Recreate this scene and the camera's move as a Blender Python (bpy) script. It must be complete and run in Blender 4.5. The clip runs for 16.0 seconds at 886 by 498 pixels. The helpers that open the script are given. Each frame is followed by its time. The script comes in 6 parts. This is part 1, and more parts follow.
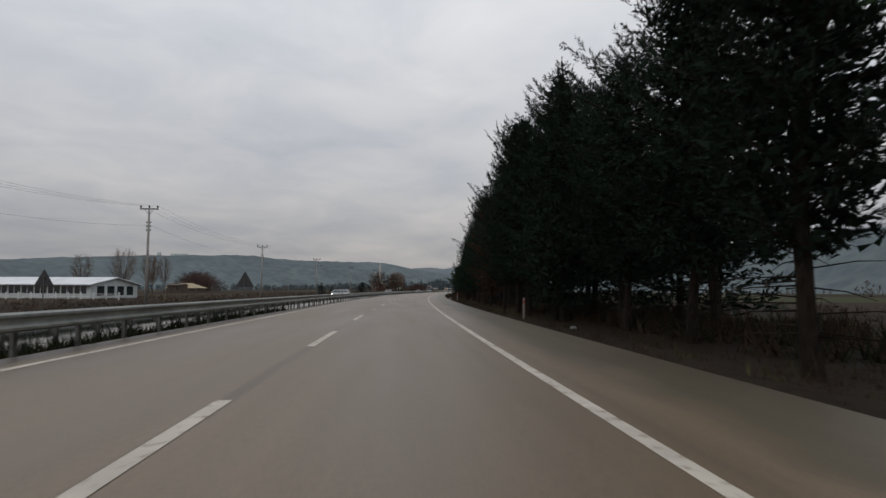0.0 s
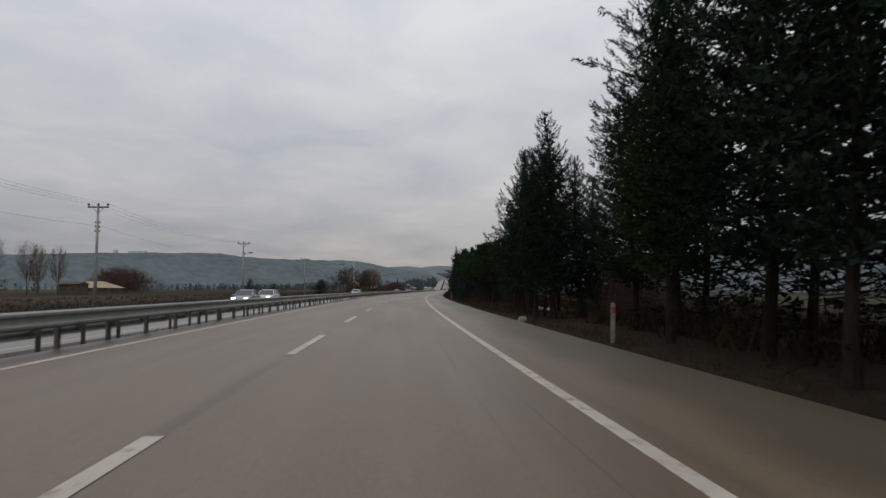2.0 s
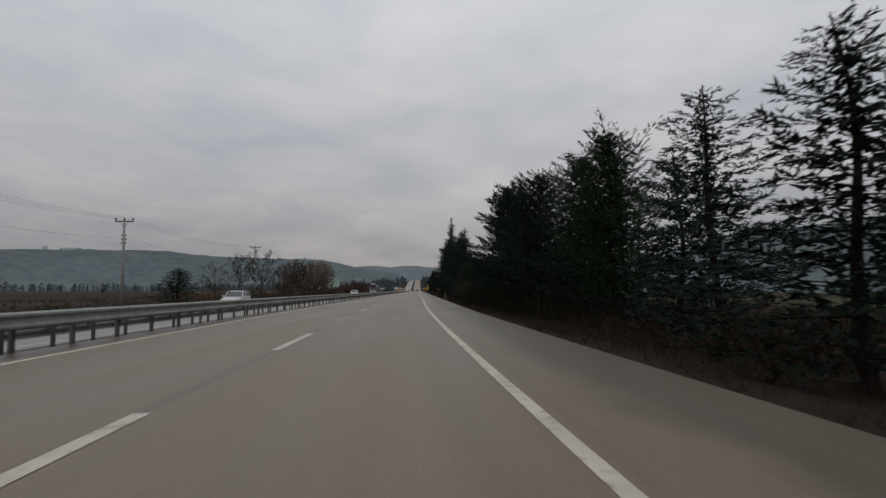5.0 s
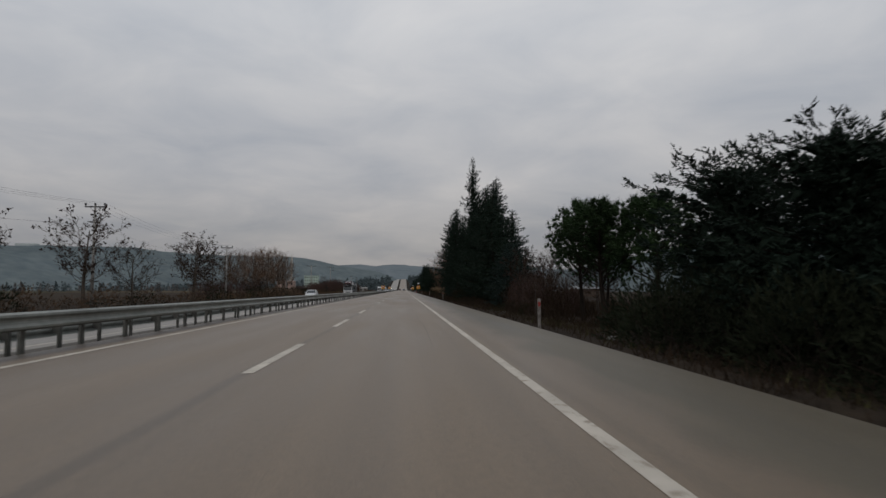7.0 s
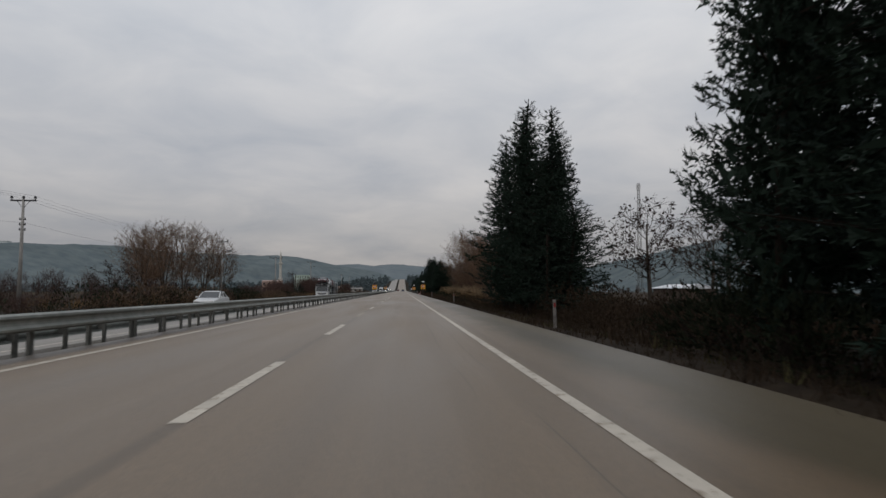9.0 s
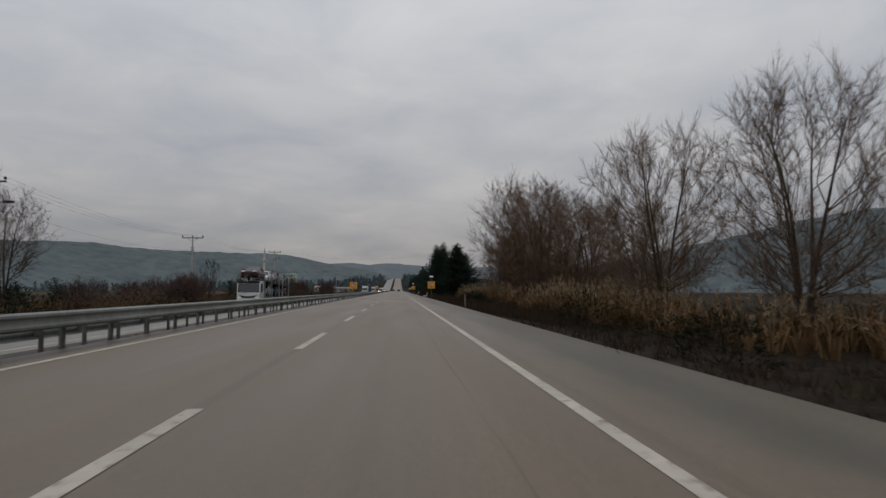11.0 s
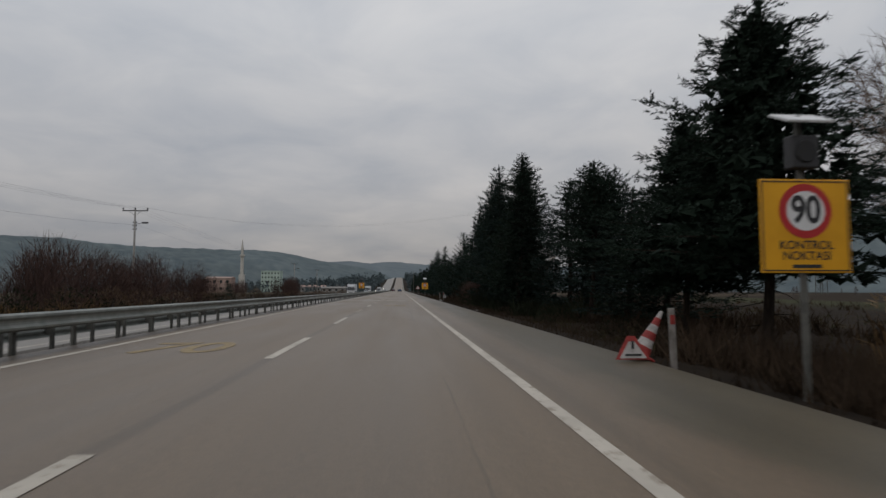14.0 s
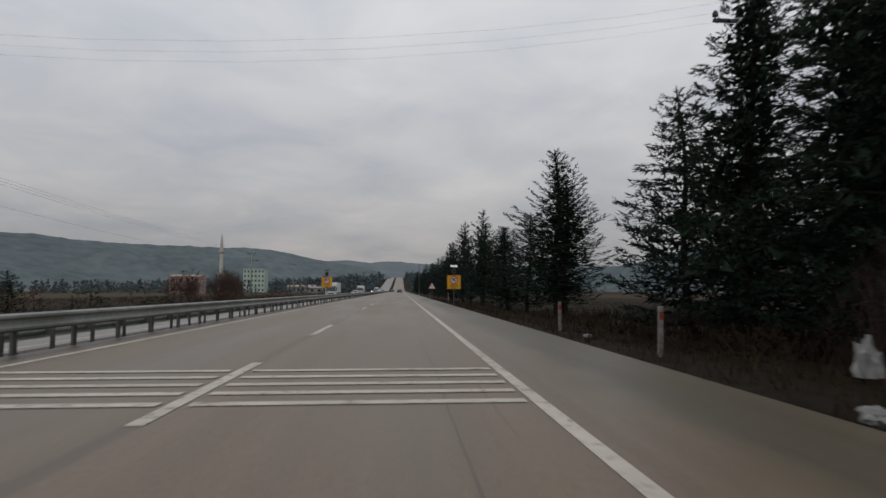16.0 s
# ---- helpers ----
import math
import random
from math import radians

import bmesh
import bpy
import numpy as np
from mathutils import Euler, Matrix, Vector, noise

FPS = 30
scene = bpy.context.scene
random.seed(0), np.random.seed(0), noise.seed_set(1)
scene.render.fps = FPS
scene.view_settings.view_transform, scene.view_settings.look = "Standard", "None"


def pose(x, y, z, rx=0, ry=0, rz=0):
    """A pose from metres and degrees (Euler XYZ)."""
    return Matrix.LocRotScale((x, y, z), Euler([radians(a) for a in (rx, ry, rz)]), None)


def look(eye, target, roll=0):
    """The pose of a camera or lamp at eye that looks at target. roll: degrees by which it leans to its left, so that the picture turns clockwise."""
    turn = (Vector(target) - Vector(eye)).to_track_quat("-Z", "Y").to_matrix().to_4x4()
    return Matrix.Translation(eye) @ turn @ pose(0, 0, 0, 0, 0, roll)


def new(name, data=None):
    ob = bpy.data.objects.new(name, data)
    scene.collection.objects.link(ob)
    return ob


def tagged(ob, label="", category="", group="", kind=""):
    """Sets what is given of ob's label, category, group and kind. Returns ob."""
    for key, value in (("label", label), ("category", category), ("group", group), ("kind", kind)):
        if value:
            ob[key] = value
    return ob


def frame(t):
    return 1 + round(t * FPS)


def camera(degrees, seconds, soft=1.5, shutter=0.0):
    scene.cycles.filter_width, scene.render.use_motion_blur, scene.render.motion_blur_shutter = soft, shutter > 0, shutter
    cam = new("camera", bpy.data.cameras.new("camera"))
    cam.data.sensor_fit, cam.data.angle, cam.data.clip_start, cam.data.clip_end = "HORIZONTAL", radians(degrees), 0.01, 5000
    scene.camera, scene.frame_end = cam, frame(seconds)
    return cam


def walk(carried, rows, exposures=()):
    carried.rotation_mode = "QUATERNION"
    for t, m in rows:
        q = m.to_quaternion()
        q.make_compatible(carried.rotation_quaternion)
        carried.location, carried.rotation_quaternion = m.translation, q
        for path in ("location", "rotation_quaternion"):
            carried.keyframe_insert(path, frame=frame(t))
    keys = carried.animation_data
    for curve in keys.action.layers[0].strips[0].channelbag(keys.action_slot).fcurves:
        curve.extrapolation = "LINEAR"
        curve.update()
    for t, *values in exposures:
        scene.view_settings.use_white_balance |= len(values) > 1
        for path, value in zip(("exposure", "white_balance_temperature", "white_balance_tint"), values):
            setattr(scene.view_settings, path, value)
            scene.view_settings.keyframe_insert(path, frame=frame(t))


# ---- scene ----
# camera: x, y, z in metres, then yaw, pitch, roll in degrees
PATH = [
    (0.0, 11.222, 0.464, 1.12, 2.916, 3.820, -0.321),
    (0.5, 9.701, 13.455, 1.12, 2.467, 3.774, -0.244),
    (1.0, 8.255, 26.482, 1.12, 1.910, 3.770, -0.223),
    (1.5, 6.907, 39.547, 1.12, 1.297, 3.777, -0.219),
    (2.0, 5.692, 52.652, 1.12, 0.675, 3.767, -0.178),
    (2.5, 4.630, 65.797, 1.12, 0.076, 3.752, -0.165),
    (3.0, 3.718, 78.981, 1.12, -0.513, 3.733, -0.186),
    (3.5, 2.914, 92.198, 1.12, -1.197, 3.731, -0.169),
    (4.0, 2.248, 105.614, 1.12, -1.708, 3.746, -0.159),
    (4.5, 1.711, 119.330, 1.12, -2.037, 3.792, -0.133),
    (5.0, 1.282, 133.172, 1.12, -2.285, 3.846, -0.104),
    (5.5, 0.933, 146.969, 1.12, -2.557, 3.882, -0.084),
    (6.0, 0.630, 160.548, 1.12, -2.954, 3.875, -0.086),
    (6.5, 0.359, 173.949, 1.12, -3.458, 3.823, -0.135),
    (7.0, 0.275, 187.382, 1.12, -3.648, 3.801, -0.120),
    (7.5, 0.241, 200.844, 1.12, -3.670, 3.779, -0.083),
    (8.0, 0.200, 214.334, 1.12, -3.704, 3.782, -0.045),
    (8.5, 0.147, 227.850, 1.12, -3.705, 3.812, -0.034),
    (9.0, 0.081, 241.394, 1.12, -3.778, 3.848, -0.092),
    (9.5, 0.003, 254.965, 1.12, -3.944, 3.919, -0.209),
    (10.0, -0.025, 268.596, 1.12, -4.048, 3.934, -0.239),
    (10.5, 0.014, 282.347, 1.12, -4.122, 3.894, -0.184),
    (11.0, 0.087, 296.175, 1.12, -4.162, 3.833, -0.090),
    (11.5, 0.161, 310.038, 1.12, -4.166, 3.784, -0.002),
    (12.0, 0.204, 323.894, 1.12, -4.132, 3.781, 0.036),
    (12.5, 0.216, 337.718, 1.12, -4.054, 3.837, 0.028),
    (13.0, 0.238, 351.570, 1.12, -4.022, 3.843, 0.030),
    (13.5, 0.275, 365.449, 1.12, -4.037, 3.821, 0.020),
    (14.0, 0.334, 379.355, 1.12, -4.022, 3.806, 0.033),
    (14.5, 0.384, 393.289, 1.12, -4.039, 3.810, 0.071),
    (15.0, 0.417, 407.250, 1.12, -3.999, 3.821, 0.068),
    (15.5, 0.424, 421.238, 1.12, -3.934, 3.834, 0.023),
    (16.0, 0.384, 435.253, 1.12, -4.005, 3.849, -0.013),
]
cam = camera(72.0, 16.0, soft=1.5, shutter=0.08)
walk(cam, [(t, pose(x, y, z, 90 + p, r, w)) for t, x, y, z, w, p, r in PATH], [(0.0, 0.14), (1.5, 0.12), (3.0, 0.0), (3.5, -0.08), (6.0, -0.10), (7.0, -0.15), (8.0, -0.13), (9.0, 0.02), (9.5, -0.06), (12.0, -0.17), (13.5, -0.17), (14.5, -0.12), (15.0, -0.06), (15.5, 0.0), (16.0, 0.0)])

# ---------------------------------------------------------------- sky and sun
SUN_ELEV, SUN_TURN = radians(38), radians(200)
world = bpy.data.worlds.new("overcast")
scene.world = world
world.use_nodes = True
wt = world.node_tree
wt.nodes.clear()


def wn(kind, **kw):
    n = wt.nodes.new(kind)
    for k, v in kw.items():
        n.inputs[k].default_value = v
    return n


w_out, w_bg = wn("ShaderNodeOutputWorld"), wn("ShaderNodeBackground")
w_tc, w_sep = wn("ShaderNodeTexCoord"), wn("ShaderNodeSeparateXYZ")
wt.links.new(w_tc.outputs["Generated"], w_sep.inputs[0])


def wmath(op, a, b=None, clamp=False):
    n = wt.nodes.new("ShaderNodeMath")
    n.operation, n.use_clamp = op, clamp
    for i, v in enumerate((a, b)):
        if v is None:
            continue
        if isinstance(v, (int, float)):
            n.inputs[i].default_value = v
        else:
            wt.links.new(v, n.inputs[i])
    return n.outputs[0]


up = wmath("MAXIMUM", w_sep.outputs["Z"], 0.0)
flat = wmath("ADD", up, 0.16)
w_comb = wn("ShaderNodeCombineXYZ")
wt.links.new(wmath("DIVIDE", w_sep.outputs["X"], flat), w_comb.inputs[0])
wt.links.new(wmath("DIVIDE", w_sep.outputs["Y"], flat), w_comb.inputs[1])
w_n1 = wn("ShaderNodeTexNoise", Scale=0.42, Detail=4.0, Roughness=0.5, Distortion=0.3)
w_n2 = wn("ShaderNodeTexNoise", Scale=1.9, Detail=5.0, Roughness=0.55, Distortion=0.4)
for n in (w_n1, w_n2):
    wt.links.new(w_comb.outputs[0], n.inputs["Vector"])
cloud = wmath("ADD", wmath("MULTIPLY", w_n1.outputs[0], 0.65), wmath("MULTIPLY", w_n2.outputs[0], 0.35))
w_ramp = wn("ShaderNodeValToRGB")
wt.links.new(cloud, w_ramp.inputs[0])
w_ramp.color_ramp.elements[0].position, w_ramp.color_ramp.elements[0].color = 0.37, (0.45, 0.482, 0.535, 1)
w_ramp.color_ramp.elements[1].position, w_ramp.color_ramp.elements[1].color = 0.63, (0.72, 0.712, 0.712, 1)
# a cloud deck is brighter overhead than at the horizon, and greyer and warmer low down
w_low = wn("ShaderNodeValToRGB")
wt.links.new(up, w_low.inputs[0])
w_low.color_ramp.elements[0].position, w_low.color_ramp.elements[0].color = 0.0, (0.545, 0.505, 0.488, 1)
w_low.color_ramp.elements[1].position, w_low.color_ramp.elements[1].color = 1.0, (1.5, 1.5, 1.5, 1)
for pos, v in ((0.05, (0.565, 0.535, 0.52)), (0.10, (0.64, 0.615, 0.60)), (0.18, (0.78, 0.765, 0.757)), (0.4, (1.03, 1.03, 1.03))):
    e = w_low.color_ramp.elements.new(pos)
    e.color = (*v, 1)
w_mul = wn("ShaderNodeMix")
w_mul.data_type, w_mul.blend_type = "RGBA", "MULTIPLY"
w_mul.inputs[0].default_value = 1.0
wt.links.new(w_ramp.outputs[0], w_mul.inputs[6])
wt.links.new(w_low.outputs[0], w_mul.inputs[7])
w_sky = wn("ShaderNodeTexSky")
w_sky.sky_type, w_sky.sun_disc = "NISHITA", False
w_sky.sun_elevation, w_sky.sun_rotation = SUN_ELEV, SUN_TURN
w_add = wn("ShaderNodeMix")
w_add.data_type, w_add.blend_type = "RGBA", "ADD"
w_add.inputs[0].default_value = 0.004
wt.links.new(w_mul.outputs[2], w_add.inputs[6])
wt.links.new(w_sky.outputs[0], w_add.inputs[7])
wt.links.new(w_add.outputs[2], w_bg.inputs[0])
w_bg.inputs[1].default_value = 1.0
wt.links.new(w_bg.outputs[0], w_out.inputs[0])

sun = new("sun", bpy.data.lights.new("sun", "SUN"))
sun.data.energy, sun.data.angle, sun.data.color = 0.35, radians(25), (1.0, 0.97, 0.93)
sun.matrix_basis = look((0, 0, 60), (60 * math.sin(SUN_TURN) * -1, 60 * math.cos(SUN_TURN) * -1, 60 - 60 * math.tan(SUN_ELEV)))

# ---------------------------------------------------------------- materials


def mat(name, c1, c2, scale=8.0, rough=0.8, big=0.6, dark=0.75, bump=0.0, bscale=60.0, metal=0.0, vary=0.0, island=False, spec=0.3, stretch=None):
    """Two tones mixed by fine grain, dirtied by a broad noise; vary: tone by object or by island."""
    m = bpy.data.materials.new(name)
    m.use_nodes = True
    t = m.node_tree
    b = t.nodes["Principled BSDF"]
    geo = t.nodes.new("ShaderNodeNewGeometry")
    where = geo.outputs["Position"]
    if stretch:
        mp = t.nodes.new("ShaderNodeMapping")
        mp.inputs["Scale"].default_value = stretch
        t.links.new(where, mp.inputs[0])
        where = mp.outputs[0]
    n1, n2 = t.nodes.new("ShaderNodeTexNoise"), t.nodes.new("ShaderNodeTexNoise")
    n1.inputs["Scale"].default_value, n1.inputs["Detail"].default_value = scale, 5
    n2.inputs["Scale"].default_value, n2.inputs["Detail"].default_value = big, 4
    t.links.new(where, n1.inputs["Vector"])
    t.links.new(where, n2.inputs["Vector"])
    r1 = t.nodes.new("ShaderNodeMapRange")
    r1.inputs[1].default_value, r1.inputs[2].default_value = 0.3, 0.7
    t.links.new(n1.outputs[0], r1.inputs[0])
    mix = t.nodes.new("ShaderNodeMix")
    mix.data_type = "RGBA"
    mix.inputs[6].default_value, mix.inputs[7].default_value = (*c1, 1), (*c2, 1)
    if island:
        av = t.nodes.new("ShaderNodeMath")
        av.operation = "MULTIPLY_ADD"
        av.inputs[1].default_value = 0.4
        hv = t.nodes.new("ShaderNodeMath")
        hv.operation = "MULTIPLY"
        hv.inputs[1].default_value = 0.6
        t.links.new(geo.outputs["Random Per Island"], hv.inputs[0])
        t.links.new(r1.outputs[0], av.inputs[0])
        t.links.new(hv.outputs[0], av.inputs[2])
        t.links.new(av.outputs[0], mix.inputs[0])
    else:
        t.links.new(r1.outputs[0], mix.inputs[0])
    r2 = t.nodes.new("ShaderNodeMapRange")
    r2.inputs[1].default_value, r2.inputs[2].default_value = 0.35, 0.65
    r2.inputs[3].default_value, r2.inputs[4].default_value = dark, 1.0
    t.links.new(n2.outputs[0], r2.inputs[0])
    mul = t.nodes.new("ShaderNodeMix")
    mul.data_type, mul.blend_type = "RGBA", "MULTIPLY"
    mul.inputs[0].default_value = 1.0
    t.links.new(mix.outputs[2], mul.inputs[6])
    t.links.new(r2.outputs[0], mul.inputs[7])
    last = mul.outputs[2]
    if vary:
        info = t.nodes.new("ShaderNodeObjectInfo")
        hs = t.nodes.new("ShaderNodeHueSaturation")
        vr = t.nodes.new("ShaderNodeMapRange")
        vr.inputs[3].default_value, vr.inputs[4].default_value = 1 - vary, 1 + vary
        t.links.new(info.outputs["Random"], vr.inputs[0])
        t.links.new(vr.outputs[0], hs.inputs["Value"])
        t.links.new(last, hs.inputs["Color"])
        last = hs.outputs[0]
    t.links.new(last, b.inputs["Base Color"])
    b.inputs["Roughness"].default_value, b.inputs["Metallic"].default_value = rough, metal
    b.inputs["Specular IOR Level"].default_value = spec
    if bump:
        nb, bp = t.nodes.new("ShaderNodeTexNoise"), t.nodes.new("ShaderNodeBump")
        nb.inputs["Scale"].default_value, nb.inputs["Detail"].default_value = bscale, 4
        bp.inputs["Strength"].default_value, bp.inputs["Distance"].default_value = bump, 0.02
        t.links.new(where, nb.inputs["Vector"])
        t.links.new(nb.outputs[0], bp.inputs["Height"])
        t.links.new(bp.outputs[0], b.inputs["Normal"])
    return m


def road_mat(name, base, seams, shoulder):
    """Worn asphalt laid out by the road's own metres: UV x across, y along."""
    m = bpy.data.materials.new(name)
    m.use_nodes = True
    t = m.node_tree
    b = t.nodes["Principled BSDF"]
    uv, sep = t.nodes.new("ShaderNodeUVMap"), t.nodes.new("ShaderNodeSeparateXYZ")
    uv.uv_map = "metres"
    t.links.new(uv.outputs[0], sep.inputs[0])

    def mt(op, *a, clamp=False):
        n = t.nodes.new("ShaderNodeMath")
        n.operation, n.use_clamp = op, clamp
        for i, v in enumerate(a):
            if isinstance(v, (int, float)):
                n.inputs[i].default_value = v
            else:
                t.links.new(v, n.inputs[i])
        return n.outputs[0]

    def nz(sx, sy, scale, detail=4.0):
        mp, n = t.nodes.new("ShaderNodeMapping"), t.nodes.new("ShaderNodeTexNoise")
        mp.inputs["Scale"].default_value = (sx, sy, 1)
        n.inputs["Scale"].default_value, n.inputs["Detail"].default_value = scale, detail
        t.links.new(uv.outputs[0], mp.inputs[0])
        t.links.new(mp.outputs[0], n.inputs["Vector"])
        return n.outputs[0]

    def rng(v, a, c, lo, hi):
        n = t.nodes.new("ShaderNodeMapRange")
        t.links.new(v, n.inputs[0])
        for i, x in enumerate((a, c, lo, hi)):
            n.inputs[1 + i].default_value = x
        return n.outputs[0]

    across = sep.outputs[0]
    grain = rng(nz(1, 1, 55.0, 3.0), 0.3, 0.7, 0.74, 1.22)
    speck = rng(nz(1, 1, 14.0, 5.0), 0.3, 0.7, 0.88, 1.12)
    patch = rng(nz(1, 0.12, 0.55), 0.3, 0.7, 0.86, 1.1)
    streak = rng(nz(1.0, 0.012, 2.4, 5.0), 0.3, 0.7, 0.9, 1.08)
    val = mt("MULTIPLY", mt("MULTIPLY", grain, speck), mt("MULTIPLY", patch, streak))
    wob = mt("MULTIPLY", mt("SUBTRACT", nz(0.0, 1.0, 0.12, 6.0), 0.5), 0.34)
    for at, width, depth, broken in seams:
        d = mt("ABSOLUTE", mt("SUBTRACT", across, mt("ADD", wob, at)))
        line = rng(d, width * 0.4, width, 1.0, 0.0)
        if broken:
            line = mt("MULTIPLY", line, rng(nz(0.0, 1.0, 0.06 * broken, 2.0), 0.47, 0.53, 0.0, 1.0))
        val = mt("MULTIPLY", val, mt("SUBTRACT", 1.0, mt("MULTIPLY", line, depth)))
    col = t.nodes.new("ShaderNodeMix")
    col.data_type = "RGBA"
    col.inputs[6].default_value, col.inputs[7].default_value = (*base, 1), (*shoulder, 1)
    edge = mt("ADD", across, mt("MULTIPLY", mt("SUBTRACT", nz(0.6, 0.35, 1.2, 5.0), 0.5), 1.6))
    t.links.new(rng(edge, 2.5, 3.0, 0.0, 1.0), col.inputs[0])
    mul = t.nodes.new("ShaderNodeMix")
    mul.data_type, mul.blend_type = "RGBA", "MULTIPLY"
    mul.inputs[0].default_value = 1.0
    t.links.new(col.outputs[2], mul.inputs[6])
    t.links.new(val, mul.inputs[7])
    t.links.new(mul.outputs[2], b.inputs["Base Color"])
    t.links.new(rng(patch, 0.86, 1.1, 0.40, 0.54), b.inputs["Roughness"])
    b.inputs["Specular IOR Level"].default_value = 0.52
    bp = t.nodes.new("ShaderNodeBump")
    bp.inputs["Strength"].default_value, bp.inputs["Distance"].default_value = 0.35, 0.01
    t.links.new(nz(1, 1, 90.0, 2.0), bp.inputs["Height"])
    t.links.new(bp.outputs[0], b.inputs["Normal"])
    return m


def paint_mat(name, col, worn, under, gaps=0.42):
    """Road paint, rubbed off in spots down to the asphalt."""
    m = mat(name, col, tuple(c * 0.86 for c in col), 3.0, 0.65, 0.8, 0.8)
    t = m.node_tree
    b = t.nodes["Principled BSDF"]
    src = b.inputs["Base Color"].links[0].from_socket
    geo, n, r, mx = (t.nodes.new(k) for k in ("ShaderNodeNewGeometry", "ShaderNodeTexNoise", "ShaderNodeMapRange", "ShaderNodeMix"))
    n.inputs["Scale"].default_value, n.inputs["Detail"].default_value, n.inputs["Roughness"].default_value = 5.0, 8, 0.7
    t.links.new(geo.outputs["Position"], n.inputs["Vector"])
    r.inputs[1].default_value, r.inputs[2].default_value = gaps - 0.05, gaps + 0.06
    r.inputs[3].default_value, r.inputs[4].default_value = worn, 0.0
    t.links.new(n.outputs[0], r.inputs[0])
    mx.data_type = "RGBA"
    t.links.new(r.outputs[0], mx.inputs[0])
    t.links.new(src, mx.inputs[6])
    mx.inputs[7].default_value = (*under, 1)
    t.links.new(mx.outputs[2], b.inputs["Base Color"])
    return m


def plain(name, col, rough=0.5, metal=0.0, spec=0.5):
    return mat(name, col, tuple(c * 0.9 for c in col), 6.0, rough, 1.0, 0.88, metal=metal, spec=spec)


def glow(name, col, power):
    m = bpy.data.materials.new(name)
    m.use_nodes = True
    b = m.node_tree.nodes["Principled BSDF"]
    b.inputs["Base Color"].default_value = (*col, 1)
    b.inputs["Emission Color"].default_value = (*col, 1)
    b.inputs["Emission Strength"].default_value = power
    return m


ASPHALT = (0.137, 0.099, 0.063)
M_ROAD = road_mat("worn_asphalt", ASPHALT, [(-1.8, 0.12, 0.27, 0.0), (0.85, 0.018, 0.4, 1.0), (1.3, 0.014, 0.35, 1.4), (-6.05, 0.42, 0.7, 0.0), (2.05, 0.1, 0.12, 0.0), (3.3, 0.35, 0.16, 0.6)], (0.080, 0.064, 0.038))
M_OPP = road_mat("worn_asphalt_pale", (0.16, 0.145, 0.125), [(-13.5, 0.2, 0.2, 0.0)], (0.15, 0.135, 0.11))
M_WHITE = paint_mat("white_road_paint", (0.52, 0.475, 0.405), 0.8, ASPHALT, 0.405)
M_WORN = paint_mat("worn_white_road_paint", (0.40, 0.365, 0.305), 0.85, ASPHALT, 0.47)
M_YELLOW = paint_mat("faded_yellow_road_paint", (0.36, 0.27, 0.13), 0.55, ASPHALT, 0.52)
M_SOIL = mat("verge_soil", (0.015, 0.011, 0.008), (0.034, 0.025, 0.017), 3.0, 0.95, 0.07, 0.6, bump=0.8, bscale=9.0, spec=0.06)
# fields: patches of bare soil, stubble and dull winter grass away from the road
_t = M_SOIL.node_tree
_b = _t.nodes["Principled BSDF"]
_src = _b.inputs["Base Color"].links[0].from_socket
_geo, _map, _cell, _sep, _abs, _far, _pick, _mix, _use = (_t.nodes.new(k) for k in ("ShaderNodeNewGeometry", "ShaderNodeMapping", "ShaderNodeTexVoronoi", "ShaderNodeSeparateXYZ", "ShaderNodeMath", "ShaderNodeMapRange", "ShaderNodeValToRGB", "ShaderNodeMix", "ShaderNodeMath"))
_map.inputs["Scale"].default_value = (0.011, 0.006, 0.0)
_map.inputs["Rotation"].default_value = (0, 0, 0.25)
_cell.inputs["Scale"].default_value = 1.0
_t.links.new(_geo.outputs["Position"], _map.inputs[0])
_t.links.new(_map.outputs[0], _cell.inputs["Vector"])
_t.links.new(_geo.outputs["Position"], _sep.inputs[0])
_abs.operation = "ABSOLUTE"
_t.links.new(_sep.outputs["X"], _abs.inputs[0])
_far.inputs[1].default_value, _far.inputs[2].default_value = 34.0, 46.0
_t.links.new(_abs.outputs[0], _far.inputs[0])
_pick.color_ramp.interpolation = "CONSTANT"
_pick.color_ramp.elements[0].color = (0.030, 0.022, 0.015, 1)
_pick.color_ramp.elements[1].position, _pick.color_ramp.elements[1].color = 0.72, (0.070, 0.056, 0.034, 1)
for _pos, _col in ((0.3, (0.044, 0.046, 0.022)), (0.5, (0.056, 0.042, 0.028))):
    _pick.color_ramp.elements.new(_pos).color = (*_col, 1)
_t.links.new(_cell.outputs["Color"], _pick.inputs[0])
_use.operation = "MULTIPLY"
_use.inputs[1].default_value = 0.8
_t.links.new(_far.outputs[0], _use.inputs[0])
_mix.data_type = "RGBA"
_t.links.new(_use.outputs[0], _mix.inputs[0])
_t.links.new(_src, _mix.inputs[6])
_t.links.new(_pick.outputs[0], _mix.inputs[7])
_t.links.new(_mix.outputs[2], _b.inputs["Base Color"])
M_STEEL = mat("galvanised_steel", (0.20, 0.215, 0.20), (0.28, 0.29, 0.27), 5.0, 0.5, 0.5, 0.72, metal=0.45, vary=0.08)
M_POST = mat("galvanised_post", (0.085, 0.086, 0.078), (0.145, 0.143, 0.130), 9.0, 0.6, 0.9, 0.65, metal=0.35, vary=0.15)
